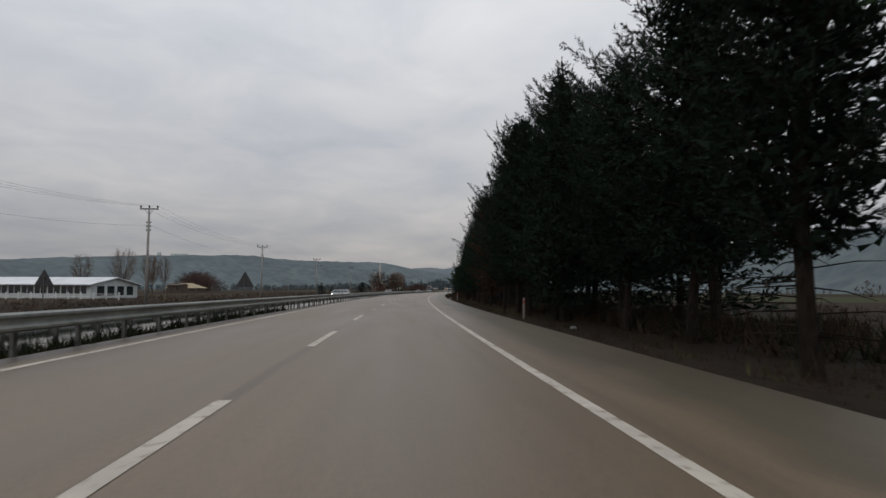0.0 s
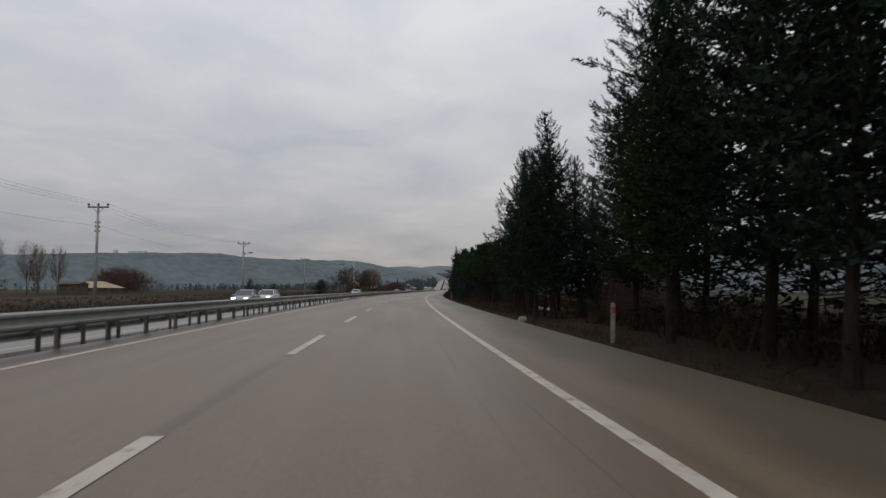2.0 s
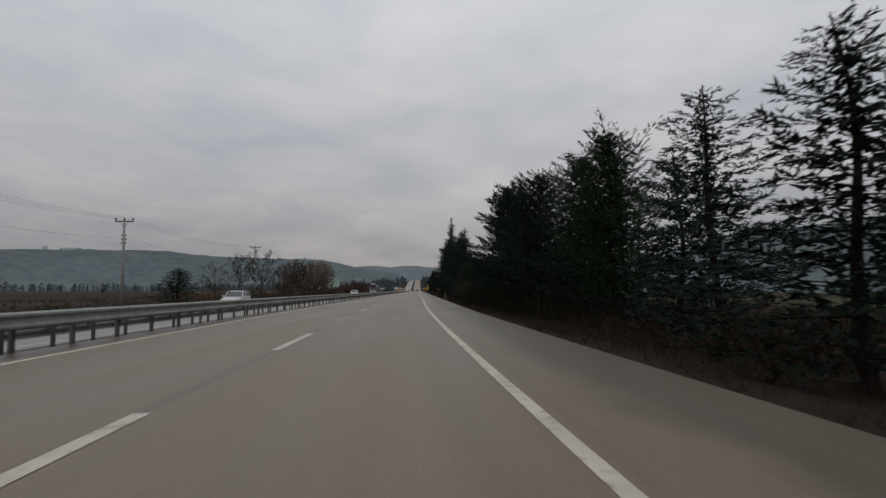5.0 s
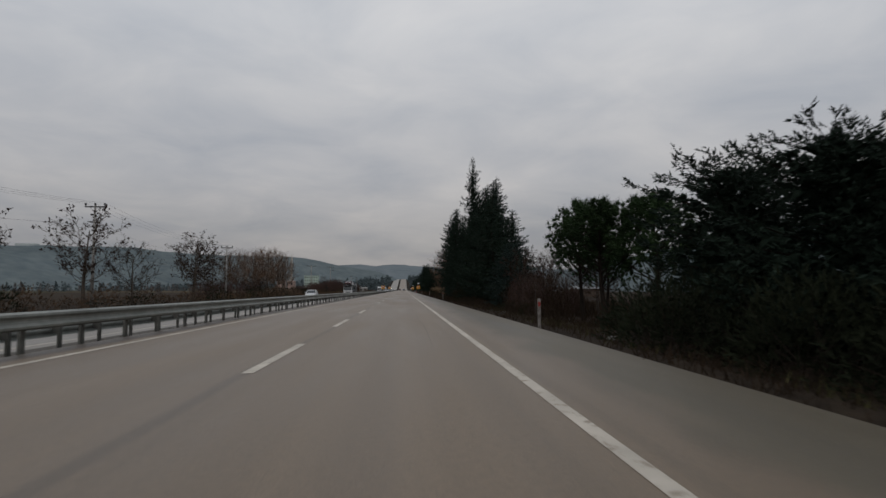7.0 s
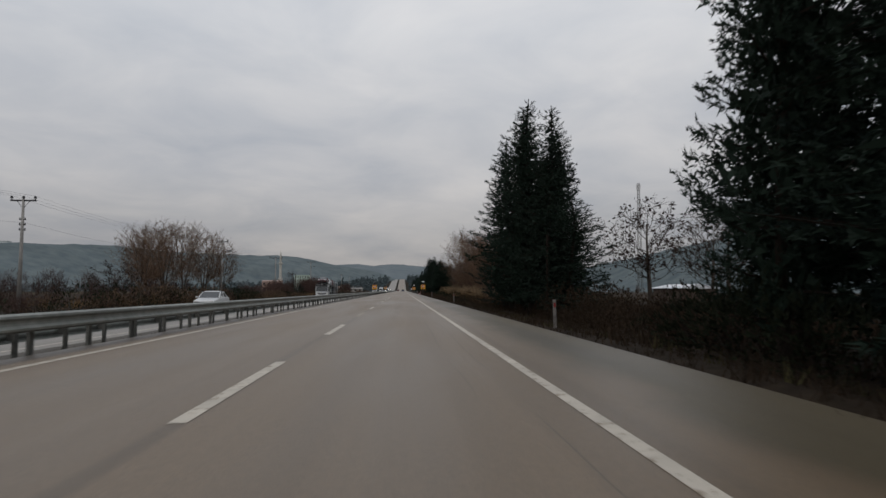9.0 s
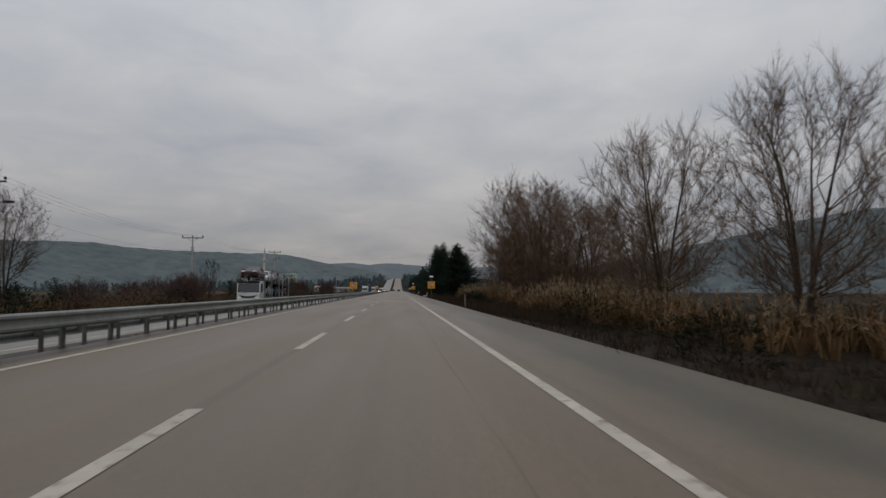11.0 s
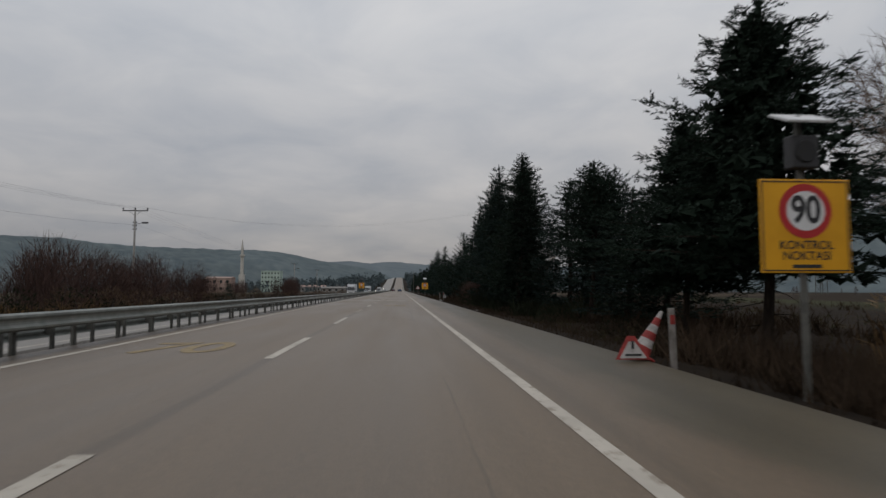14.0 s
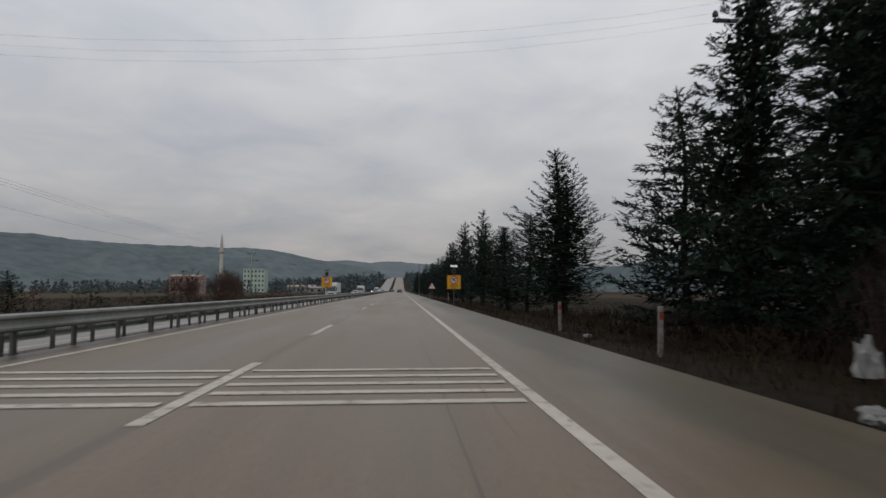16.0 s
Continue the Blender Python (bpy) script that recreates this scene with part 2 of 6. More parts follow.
M_BARK = mat("conifer_bark", (0.014, 0.011, 0.009), (0.032, 0.025, 0.020), 16.0, 0.95, 1.2, 0.7, bump=0.9, bscale=22.0, stretch=(1, 1, 0.25), spec=0.06)
M_GREYBARK = mat("grey_bark", (0.050, 0.041, 0.034), (0.095, 0.078, 0.065), 12.0, 0.95, 1.0, 0.7, bump=0.6, bscale=25.0, spec=0.06)
M_TWIG = mat("bare_twigs", (0.070, 0.046, 0.032), (0.135, 0.092, 0.062), 3.0, 0.95, 0.5, 0.75, vary=0.12, island=True, spec=0.06)
M_WILLOW = mat("willow_twigs", (0.080, 0.050, 0.033), (0.150, 0.098, 0.066), 3.0, 0.95, 0.5, 0.75, vary=0.12, island=True, spec=0.06)
M_REDTWIG = mat("reddish_twigs", (0.050, 0.031, 0.027), (0.092, 0.059, 0.050), 3.0, 0.95, 0.5, 0.75, vary=0.12, island=True, spec=0.06)
M_CEDAR = mat("cedar_needles", (0.009, 0.017, 0.012), (0.025, 0.039, 0.028), 1.6, 0.75, 0.3, 0.6, vary=0.18, island=True, spec=0.06)
M_BLUE = mat("blue_cedar_needles", (0.011, 0.020, 0.017), (0.028, 0.043, 0.037), 1.6, 0.75, 0.3, 0.6, vary=0.15, island=True, spec=0.06)
M_PINE = mat("pine_needles", (0.012, 0.026, 0.010), (0.033, 0.056, 0.022), 1.6, 0.75, 0.3, 0.6, vary=0.15, island=True, spec=0.06)
M_DEADN = mat("dead_brown_needles", (0.038, 0.022, 0.015), (0.075, 0.044, 0.029), 1.6, 0.85, 0.4, 0.6, island=True, spec=0.06)
M_SHRUB = mat("dark_shrub_leaves", (0.010, 0.014, 0.008), (0.027, 0.032, 0.018), 2.0, 0.8, 0.4, 0.6, vary=0.2, island=True, spec=0.06)
M_BRUSH = mat("brown_brush", (0.024, 0.017, 0.012), (0.060, 0.041, 0.027), 2.0, 0.95, 0.4, 0.65, vary=0.2, island=True, spec=0.06)
M_REED = mat("dry_reeds", (0.080, 0.047, 0.023), (0.235, 0.150, 0.074), 2.0, 0.9, 0.4, 0.65, island=True, spec=0.06)
M_PLUME = mat("reed_plume", (0.16, 0.115, 0.070), (0.30, 0.225, 0.145), 2.0, 0.9, 0.4, 0.7, island=True, spec=0.06)
M_GRASS = mat("dull_grass", (0.040, 0.042, 0.018), (0.095, 0.085, 0.040), 2.0, 0.95, 0.15, 0.5, island=True, spec=0.06)
M_DEADLEAF = mat("withered_leaves", (0.026, 0.018, 0.016), (0.056, 0.038, 0.034), 3.0, 0.9, 0.8, 0.7, island=True, spec=0.06)
# distance haze is mixed into the hill colours, paler on the far ridge
M_HILL = mat("hazed_wooded_hillside", (0.098, 0.122, 0.134), (0.143, 0.168, 0.172), 0.075, 1.0, 0.008, 0.82, bump=0.0, spec=0.0)
M_HILLFAR = mat("hazed_far_hillside", (0.130, 0.155, 0.171), (0.160, 0.184, 0.196), 0.03, 1.0, 0.006, 0.85, spec=0.0)
M_CONC = mat("pole_concrete", (0.22, 0.21, 0.20), (0.31, 0.30, 0.28), 8.0, 0.9, 0.7, 0.75, bump=0.3)
M_DIRTYPOST = mat("dirty_white_post", (0.12, 0.105, 0.095), (0.25, 0.235, 0.22), 7.0, 0.8, 1.5, 0.7)
M_DARKMETAL = plain("dark_metal", (0.045, 0.045, 0.048), 0.55, 0.5)
M_BLACK = plain("black_rubber", (0.015, 0.015, 0.016), 0.8)
M_SIGNY = mat("amber_sign_sheet", (0.62, 0.30, 0.012), (0.68, 0.34, 0.016), 4.0, 0.5, 1.5, 0.85)
M_SIGNW = plain("white_sign_sheet", (0.66, 0.66, 0.66), 0.5)
M_RED = plain("red_sign_sheet", (0.42, 0.018, 0.02), 0.5)
M_DUSTRED = mat("dusty_red_plastic", (0.20, 0.022, 0.020), (0.30, 0.035, 0.030), 12.0, 0.6, 2.0, 0.7)
M_DUSTWHITE = mat("dusty_white_band", (0.28, 0.265, 0.255), (0.42, 0.40, 0.385), 12.0, 0.6, 2.0, 0.7)
M_INK = plain("black_sign_ink", (0.018, 0.018, 0.02), 0.6)
M_GLASS = plain("car_glass", (0.02, 0.026, 0.03), 0.08, 0.0, 0.8)
M_CARW = plain("white_car_paint", (0.52, 0.53, 0.54), 0.25, 0.0, 0.6)
M_CARS = plain("silver_car_paint", (0.30, 0.32, 0.33), 0.3, 0.5, 0.6)
M_CARR = plain("maroon_car_paint", (0.075, 0.012, 0.018), 0.25, 0.0, 0.6)
M_CARG = plain("pale_green_car_paint", (0.36, 0.42, 0.37), 0.3, 0.3, 0.6)
M_CARB = plain("dark_blue_car_paint", (0.02, 0.035, 0.07), 0.25, 0.0, 0.6)
M_LAMP = glow("headlight_on", (1.0, 0.95, 0.85), 5.0)
M_BAGW = mat("crumpled_white_plastic", (0.17, 0.17, 0.17), (0.31, 0.31, 0.305), 9.0, 0.5, 3.0, 0.7, bump=0.8, bscale=14.0)
M_ROOFW = mat("white_metal_roof", (0.55, 0.57, 0.60), (0.68, 0.70, 0.72), 1.0, 0.5, 0.3, 0.85)
M_WALLW = mat("pale_render", (0.42, 0.46, 0.47), (0.54, 0.57, 0.56), 1.5, 0.9, 0.4, 0.8)
M_STRAW = mat("tan_sheet_roof", (0.30, 0.24, 0.15), (0.40, 0.33, 0.22), 1.5, 0.9, 0.5, 0.75)
M_BROWNWALL = mat("brown_boards", (0.07, 0.05, 0.04), (0.12, 0.09, 0.07), 4.0, 0.9, 0.5, 0.7)
M_GREENBLD = mat("pale_green_render", (0.36, 0.46, 0.40), (0.44, 0.52, 0.46), 0.6, 0.9, 0.2, 0.85)
M_PINKBLD = mat("pinkish_render", (0.30, 0.21, 0.18), (0.37, 0.27, 0.23), 0.6, 0.9, 0.2, 0.85)
M_STONE = mat("pale_stone", (0.42, 0.40, 0.36), (0.50, 0.48, 0.44), 0.8, 0.9, 0.3, 0.85)
M_WATER = plain("still_water", (0.03, 0.035, 0.035), 0.06, 0.0, 0.9)

# ---------------------------------------------------------------- the road's own coordinates
BEND, BEND_R = 180.0, 180.0 / radians(7.2)   # the road bends right until BEND, then runs along +y


def heading(s):
    return max(0.0, (BEND - s) / BEND_R)


def road(s, u):
    """World x, y of a point s metres along and u metres to the right of the lane's middle."""
    a = heading(s)
    if s < BEND:
        return BEND_R * (1 - math.cos(a)) + u * math.cos(a), BEND - BEND_R * math.sin(a) + u * math.sin(a)
    return u, s


def road_of(x, y):
    if y >= BEND:
        return y, x
    dx, dy = BEND_R - x, BEND - y
    return BEND - BEND_R * math.atan2(dy, dx), BEND_R - math.hypot(dx, dy)


def smooth(x):
    x = min(1.0, max(0.0, x))
    return x * x * (3 - 2 * x)


def rise(s):
    """The road runs level, then climbs a long slope far ahead."""
    return 24.0 * smooth((s - 860) / 740.0)


def land(x, y):
    s, u = road_of(x, y)
    n = noise.noise(Vector((x * 0.11, y * 0.11, 0.3))) * 0.12 + noise.noise(Vector((x * 0.5, y * 0.5, 1.3))) * 0.05
    z = -0.10
    if u > 4.2:
        z = -0.05 - 0.38 * smooth((u - 4.3) / 3.0) + n * smooth((u - 4.2) / 1.5)
        ditch = smooth((s - 322) / 12) * smooth((392 - s) / 10)
        z -= 0.5 * ditch * math.exp(-((u - 7.0) / 1.4) ** 2)
    elif u < -6.3:
        z = -0.10 - 0.55 * smooth((-6.5 - u) / 2.6) + n * smooth((-19.6 - u) / 2.0)
    return z + rise(s)


def part(name, verts, faces, material, parent=None, label="", smooth_faces=False):
    me = bpy.data.meshes.new(name)
    me.from_pydata([tuple(v) for v in verts], [], faces)
    me.materials.append(material)
    if smooth_faces:
        me.polygons.foreach_set("use_smooth", [True] * len(me.polygons))
    ob = new(name, me)
    ob.parent = parent
    return tagged(ob, label)


def bpart(name, bm, material, parent=None, label="", smooth_faces=False):
    bmesh.ops.recalc_face_normals(bm, faces=bm.faces)
    me = bpy.data.meshes.new(name)
    bm.to_mesh(me)
    bm.free()
    me.materials.append(material)
    if smooth_faces:
        me.polygons.foreach_set("use_smooth", [True] * len(me.polygons))
    ob = new(name, me)
    ob.parent = parent
    return tagged(ob, label)


def box(bm, x0, x1, y0, y1, z0, z1, bevel=0.0, m=None):
    r = bmesh.ops.create_cube(bm, size=1.0)
    vs = r["verts"]
    bmesh.ops.scale(bm, vec=(x1 - x0, y1 - y0, z1 - z0), verts=vs)
    bmesh.ops.translate(bm, vec=((x0 + x1) / 2, (y0 + y1) / 2, (z0 + z1) / 2), verts=vs)
    if bevel:
        es = list({e for v in vs for e in v.link_edges})
        r = bmesh.ops.bevel(bm, geom=es, offset=bevel, segments=2, affect="EDGES", profile=0.5)
        vs = list({v for f in r["faces"] for v in f.verts} | {v for v in vs if v.is_valid})
    if m is not None:
        bmesh.ops.transform(bm, matrix=m, verts=vs)
    return vs


def rod(bm, p, q, r1, r2, n=8):
    p, q = Vector(p), Vector(q)
    d = q - p
    m = Matrix.Translation((p + q) / 2) @ d.to_track_quat("Z", "Y").to_matrix().to_4x4()
    return bmesh.ops.create_cone(bm, cap_ends=True, segments=n, radius1=r1, radius2=r2, depth=d.length, matrix=m)["verts"]


def strip(name, s0, s1, us, zs, step, material, parent=None, label=""):
    """A sheet laid along the road; us and zs give its cross-section."""
    n = max(1, int(round((s1 - s0) / step)))
    verts, faces, k = [], [], len(us)
    for i in range(n + 1):
        s = s0 + (s1 - s0) * i / n
        for u, z in zip(us, zs):
            verts.append((*road(s, u), z + rise(s)))
    for i in range(n):
        for j in range(k - 1):
            a = i * k + j
            faces.append((a, a + 1, a + k + 1, a + k))
    ob = part(name, verts, faces, material, parent, label)
    lay = ob.data.uv_layers.new(name="metres")
    for lp in ob.data.loops:
        i, j = divmod(lp.vertex_index, k)
        lay.data[lp.index].uv = (us[j], s0 + (s1 - s0) * i / n)
    return ob


def thing(name, label, category, group="", at=None, turn=0.0):
    """An empty at a thing's base, by the road's metres, turned with the road."""
    ob = new(name)
    if at is not None:
        x, y = road(at[0], at[1])
        z = at[2] if len(at) > 2 else land(x, y)
        ob.matrix_basis = Matrix.Translation((x, y, z)) @ Matrix.Rotation(heading(at[0]) + turn, 4, "Z")
    return tagged(ob, label, category, group)


# ---------------------------------------------------------------- ground, road, hills
def axis(near, step, far, grow):
    v, d = list(np.arange(near[0], near[1] + 0.01, step)), step
    hi, lo = near[1], near[0]
    while hi < far[1]:
        d *= grow
        hi += d
        v.append(hi)
    d = step
    while lo > far[0]:
        d *= grow
        lo -= d
        v.insert(0, lo)
    return v


xs, ys = axis((-34, 30), 1.0, (-3200, 3200), 1.16), axis((-30, 480), 3.0, (-600, 4300), 1.13)
gv = [(x, y, land(x, y)) for y in ys for x in xs]
gf = [(j * len(xs) + i, j * len(xs) + i + 1, (j + 1) * len(xs) + i + 1, (j + 1) * len(xs) + i) for j in range(len(ys) - 1) for i in range(len(xs) - 1)]
ground = tagged(part("ground", gv, gf, M_SOIL, smooth_faces=True), "dark brown roadside soil with dull winter grass", "ground", kind="structure")

FAR = 1620.0
carriageway = tagged(strip("road", -60, FAR, [-6.32, -6.3, -5.9, -1.8, 1.8, 3.0, 4.25, 4.5], [-0.3, -0.01, 0, 0, 0, 0, -0.01, -0.3], 3.0, M_ROAD), "worn grey asphalt carriageway with dusty shoulder", "road", kind="structure")
opposite = tagged(strip("opposite_road", -60, FAR, [-19.4, -19.2, -17.1, -13.5, -9.9, -9.45, -9.3], [-0.75, -0.46, -0.45, -0.45, -0.45, -0.46, -0.75], 3.0, M_OPP), "pale asphalt opposite carriageway", "road", kind="structure")


def line(name, s0, s1, u, w, parent, material, z=0.004):
    return strip(name, s0, s1, [u - w / 2, u + w / 2], [z, z], 3.0, material, parent)


line("edge_line", -60, FAR, 1.79, 0.15, carriageway, M_WHITE)
line("edge_line", -60, FAR, -5.4, 0.14, carriageway, M_WHITE)
line("edge_line", -60, FAR, -9.95, 0.14, opposite, M_WHITE, -0.446)
line("edge_line", -60, FAR, -17.15, 0.14, opposite, M_WHITE, -0.446)


def rails_of_hills():
    def spline(pts, n):
        out = []
        for i in range(n + 1):
            q = i / n * (len(pts) - 1)
            k = min(int(q), len(pts) - 2)
            f = q - k
            a, b, c, d = (Vector(pts[max(0, min(len(pts) - 1, k + o))]) for o in (-1, 0, 1, 2))
            out.append(0.5 * ((2 * b) + (c - a) * f + (2 * a - 5 * b + 4 * c - d) * f * f + (3 * b - a - 3 * c + d) * f ** 3))
        return out

    def ridge(name, pts, foot, back, material, label, rough=1.0):
        crest = spline(pts, 260)
        m, verts, faces = 26, [], []
        for i, p in enumerate(crest):
            a, b = crest[max(0, i - 3)], crest[min(len(crest) - 1, i + 3)]
            side = Vector((-(b.y - a.y), b.x - a.x, 0)).normalized()
            if side.y > 0:
                side = -side
            for j in range(m):
                q = j / (m - 1) * 2 - 1
                d = side * (foot * q if q > 0 else back * q)
                h = p.z * (0.5 + 0.5 * math.cos(math.pi * abs(q) ** 1.1))
                x, y = p.x + d.x, p.y + d.y
                h += (noise.noise(Vector((x * 0.012, y * 0.012, 2))) * 7 * (1 - abs(q)) * abs(q) * 4 + noise.noise(Vector((x * 0.05, y * 0.05, 5))) * 1.6 + noise.noise(Vector((x * 0.16, y * 0.16, 9))) * 1.1) * rough
                verts.append((x, y, h - 1.5))
        for i in range(len(crest) - 1):
            for j in range(m - 1):
                k = i * m + j
                faces.append((k, k + 1, k + m + 1, k + m))
        return tagged(part(name, verts, faces, material), label, "hill", kind="structure")

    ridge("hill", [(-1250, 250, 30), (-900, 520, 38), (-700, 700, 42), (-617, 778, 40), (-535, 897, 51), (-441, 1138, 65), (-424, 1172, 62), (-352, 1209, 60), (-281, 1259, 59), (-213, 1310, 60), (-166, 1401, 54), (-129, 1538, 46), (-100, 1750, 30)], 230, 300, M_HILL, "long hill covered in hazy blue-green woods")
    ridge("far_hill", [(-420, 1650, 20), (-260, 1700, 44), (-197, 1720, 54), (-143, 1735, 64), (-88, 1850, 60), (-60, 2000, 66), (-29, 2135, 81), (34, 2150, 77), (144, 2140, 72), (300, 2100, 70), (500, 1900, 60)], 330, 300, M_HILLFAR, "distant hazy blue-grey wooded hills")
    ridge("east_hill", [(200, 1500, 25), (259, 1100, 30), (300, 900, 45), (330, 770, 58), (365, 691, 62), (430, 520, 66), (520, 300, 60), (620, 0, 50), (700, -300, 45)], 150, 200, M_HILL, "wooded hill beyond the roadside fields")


rails_of_hills()

# ---------------------------------------------------------------- trees: meshes shared by all trees of a kind
rng = random.Random(7)


class Soup:
    """Collects loose faces for one mesh."""

    def __init__(self):
        self.v, self.f = [], []

    def tube(self, pts, radii, n=5):
        base = len(self.v)
        prev = None
        for i, p in enumerate(pts):
            d = (pts[min(i + 1, len(pts) - 1)] - pts[max(i - 1, 0)]).normalized()
            a = d.orthogonal().normalized() if prev is None else (prev - d * prev.dot(d)).normalized()
            prev = a
            b = d.cross(a)
            for k in range(n):
                q = 2 * math.pi * k / n
                self.v.append(p + (a * math.cos(q) + b * math.sin(q)) * radii[i])
        for i in range(len(pts) - 1):
            for k in range(n):
                self.f.append((base + i * n + k, base + i * n + (k + 1) % n, base + (i + 1) * n + (k + 1) % n, base + (i + 1) * n + k))

    def blade(self, p, d, side, length, width):
        b = len(self.v)
        self.v += [p - side * width * 0.5, p + side * width * 0.5, p + d * length]
        self.f.append((b, b + 1, b + 2))

    def clump(self, r, p, out, side, a, b, c):
        """A rough eight-sided lump of foliage round p."""
        k = len(self.v)
        up = Vector((0, 0, 1))
        for d, q in ((out, a), (side, b), (-out, a), (-side, b), (up, c), (-up, c)):
            self.v.append(p + d * q * r.uniform(0.75, 1.2) + any_dir(r) * 0.25 * b)
        for i in range(4):
            self.f += [(k + i, k + (i + 1) % 4, k + 4), (k + (i + 1) % 4, k + i, k + 5)]

    def mesh(self, name, material):
        me = bpy.data.meshes.new(name)
        me.from_pydata([tuple(v) for v in self.v], [], self.f)
        me.materials.append(material)
        return me


def any_dir(r):
    while True:
        v = Vector((r.uniform(-1, 1), r.uniform(-1, 1), r.uniform(-1, 1)))
        if 0.05 < v.length < 1:
            return v.normalized()


def spray(soup, r, p, d, size, n):
    """A tuft of needles: narrow blades fanned about d."""
    for _ in range(n):
        dd = (d + any_dir(r) * 0.6).normalized()
        side = dd.cross(any_dir(r)).normalized()
        soup.blade(p - dd * size * 0.15, dd, side, size * r.uniform(0.55, 1.1), size * r.uniform(0.15, 0.27))


def feather(leaf, r, p, d, length, n, wide=1.0):
    """A leafy twig: short needle blades standing off both sides of a line along d."""
    for i in range(n):
        o = any_dir(r)
        dd = (d * 0.75 + (o - d * o.dot(d)) * 0.8).normalized()
        leaf.blade(p + d * (length * (i + r.random()) / n), dd, dd.cross(any_dir(r)).normalized(), length * r.uniform(0.32, 0.6), length * r.uniform(0.12, 0.21) * wide)


def conifer(seed, H=12.0, R=3.0, clear=1.2, lift=0.25, droop=0.15, curl=0.25, limbs=140, size=0.42, spire=0.6, material=M_CEDAR, bare=0, lop=0.25, per=7.5, blades=6, odd=0.1, fill=9, foot=0.62, fan=0.34, chunk=1.0):
    """Trunk and crown of a conifer: limbs all round the stem, fanned out into leafy twigs, longest low down."""
    r = random.Random(seed)
    wood, leaf = Soup(), Soup()
    lean = Vector((r.uniform(-0.25, 0.25), r.uniform(-0.25, 0.25), 0))
    axis_at = lambda z: lean * (z / H) * (z / H) * 1.5 + Vector((0.12 * math.sin(z * 0.7 + seed), 0.12 * math.cos(z * 0.6 + seed), z))
    zs = [H * i / 10 for i in range(11)]
    base_r = 0.0125 * H
    wood.tube([axis_at(z) for z in zs], [base_r * (1.25 if i == 0 else 1) * (1 - z / H) ** 0.8 + 0.015 for i, z in enumerate(zs)], 8)
    sides = [1 + r.uniform(-lop, lop) for _ in range(9)]
    upright = Vector((0, 0, 1))
    for i in range(limbs):
        t = ((i + r.random()) / limbs) ** 0.92
        z = clear + (H * 0.975 - clear) * t
        a = i * 2.39996 + r.uniform(-0.5, 0.5)
        reach = R * (1 - t) ** spire * (foot + (1 - foot) * min(1, t * 5))
        L = reach * sides[int(a / 6.2832 * 9 + 4 * t) % 9] * r.uniform(0.62, 1.1) + 0.12
        if r.random() < odd:
            L *= r.uniform(1.12, 1.35)
        out = Vector((math.cos(a), math.sin(a), 0))
        side = Vector((-out.y, out.x, 0))
        o = axis_at(z)
        up0 = lift * (0.5 + 1.4 * t) + r.uniform(-0.08, 0.08)
        dr, cu = droop * r.uniform(0.6, 1.3), curl * r.uniform(0.5, 1.4)
        bow = side * r.uniform(-0.15, 0.15) * L
        spot = lambda q: o + out * (L * q) + bow * q * q + upright * (L * (up0 * q - dr * q * q + cu * q ** 3))
        if L > 0.6 and i % 2 == 0:
            wood.tube([spot(0), spot(0.5), spot(0.95)], [0.011 * L + 0.012, 0.008 * L + 0.008, 0.006], 3)
        for k in range(fill if L > 0.6 else 3):
            q = r.uniform(0.08, 0.66)
            d = (out + any_dir(r) * 0.9).normalized()
            w = fan * 0.8 * L * (1.0 - q)
            leaf.blade(spot(q) + side * r.uniform(-w, w) + upright * r.uniform(-0.25, 0.15) - d * 0.15, d, d.cross(any_dir(r)).normalized(), chunk * min(0.42, 0.18 + 0.12 * L), chunk * min(0.2, 0.08 + 0.05 * L))
        n = max(3, int(L * per))
        for k in range(n):
            q = 0.22 + 0.78 * ((k + r.random()) / n) ** 0.8
            w = fan * L * (1.06 - q) * (0.4 + min(1.0, q * 2.2) * 0.6)
            sg = r.uniform(-1, 1)
            along = (spot(min(1.0, q + 0.06)) - spot(q - 0.06)).normalized()
            d = (along * 0.8 + side * sg * 0.8 + upright * r.uniform(-0.3, 0.4)).normalized()
            feather(leaf, r, spot(q) + side * sg * w + upright * (r.uniform(-0.12, 0.10) - 0.1 * abs(sg) * droop * L), d, size * r.uniform(0.7, 1.2) * min(1.0, 0.6 + 0.25 * L), blades)
        feather(leaf, r, spot(0.9), (spot(1.0) - spot(0.9)).normalized(), size * 1.1 * min(1.0, 0.55 + 0.3 * L), blades + 3, 0.9)
    for i in range(7):
        feather(leaf, r, axis_at(H - 0.25 - 0.22 * i), (upright + any_dir(r) * 0.22 * i).normalized(), size * (0.7 + 0.08 * i), 6, 0.8)
    for i in range(bare):
        a, z = r.uniform(0, 6.28), r.uniform(0.25, 1.0) * clear
        out = Vector((math.cos(a), math.sin(a), r.uniform(-0.25, 0.1)))
        L = r.uniform(0.6, 1.9)
        wood.tube([axis_at(z), axis_at(z) + out * L * 0.6, axis_at(z) + out * L + Vector((0, 0, -0.1))], [0.02, 0.012, 0.004], 3)
    return wood.mesh("trunk", M_BARK), leaf.mesh("crown", material)


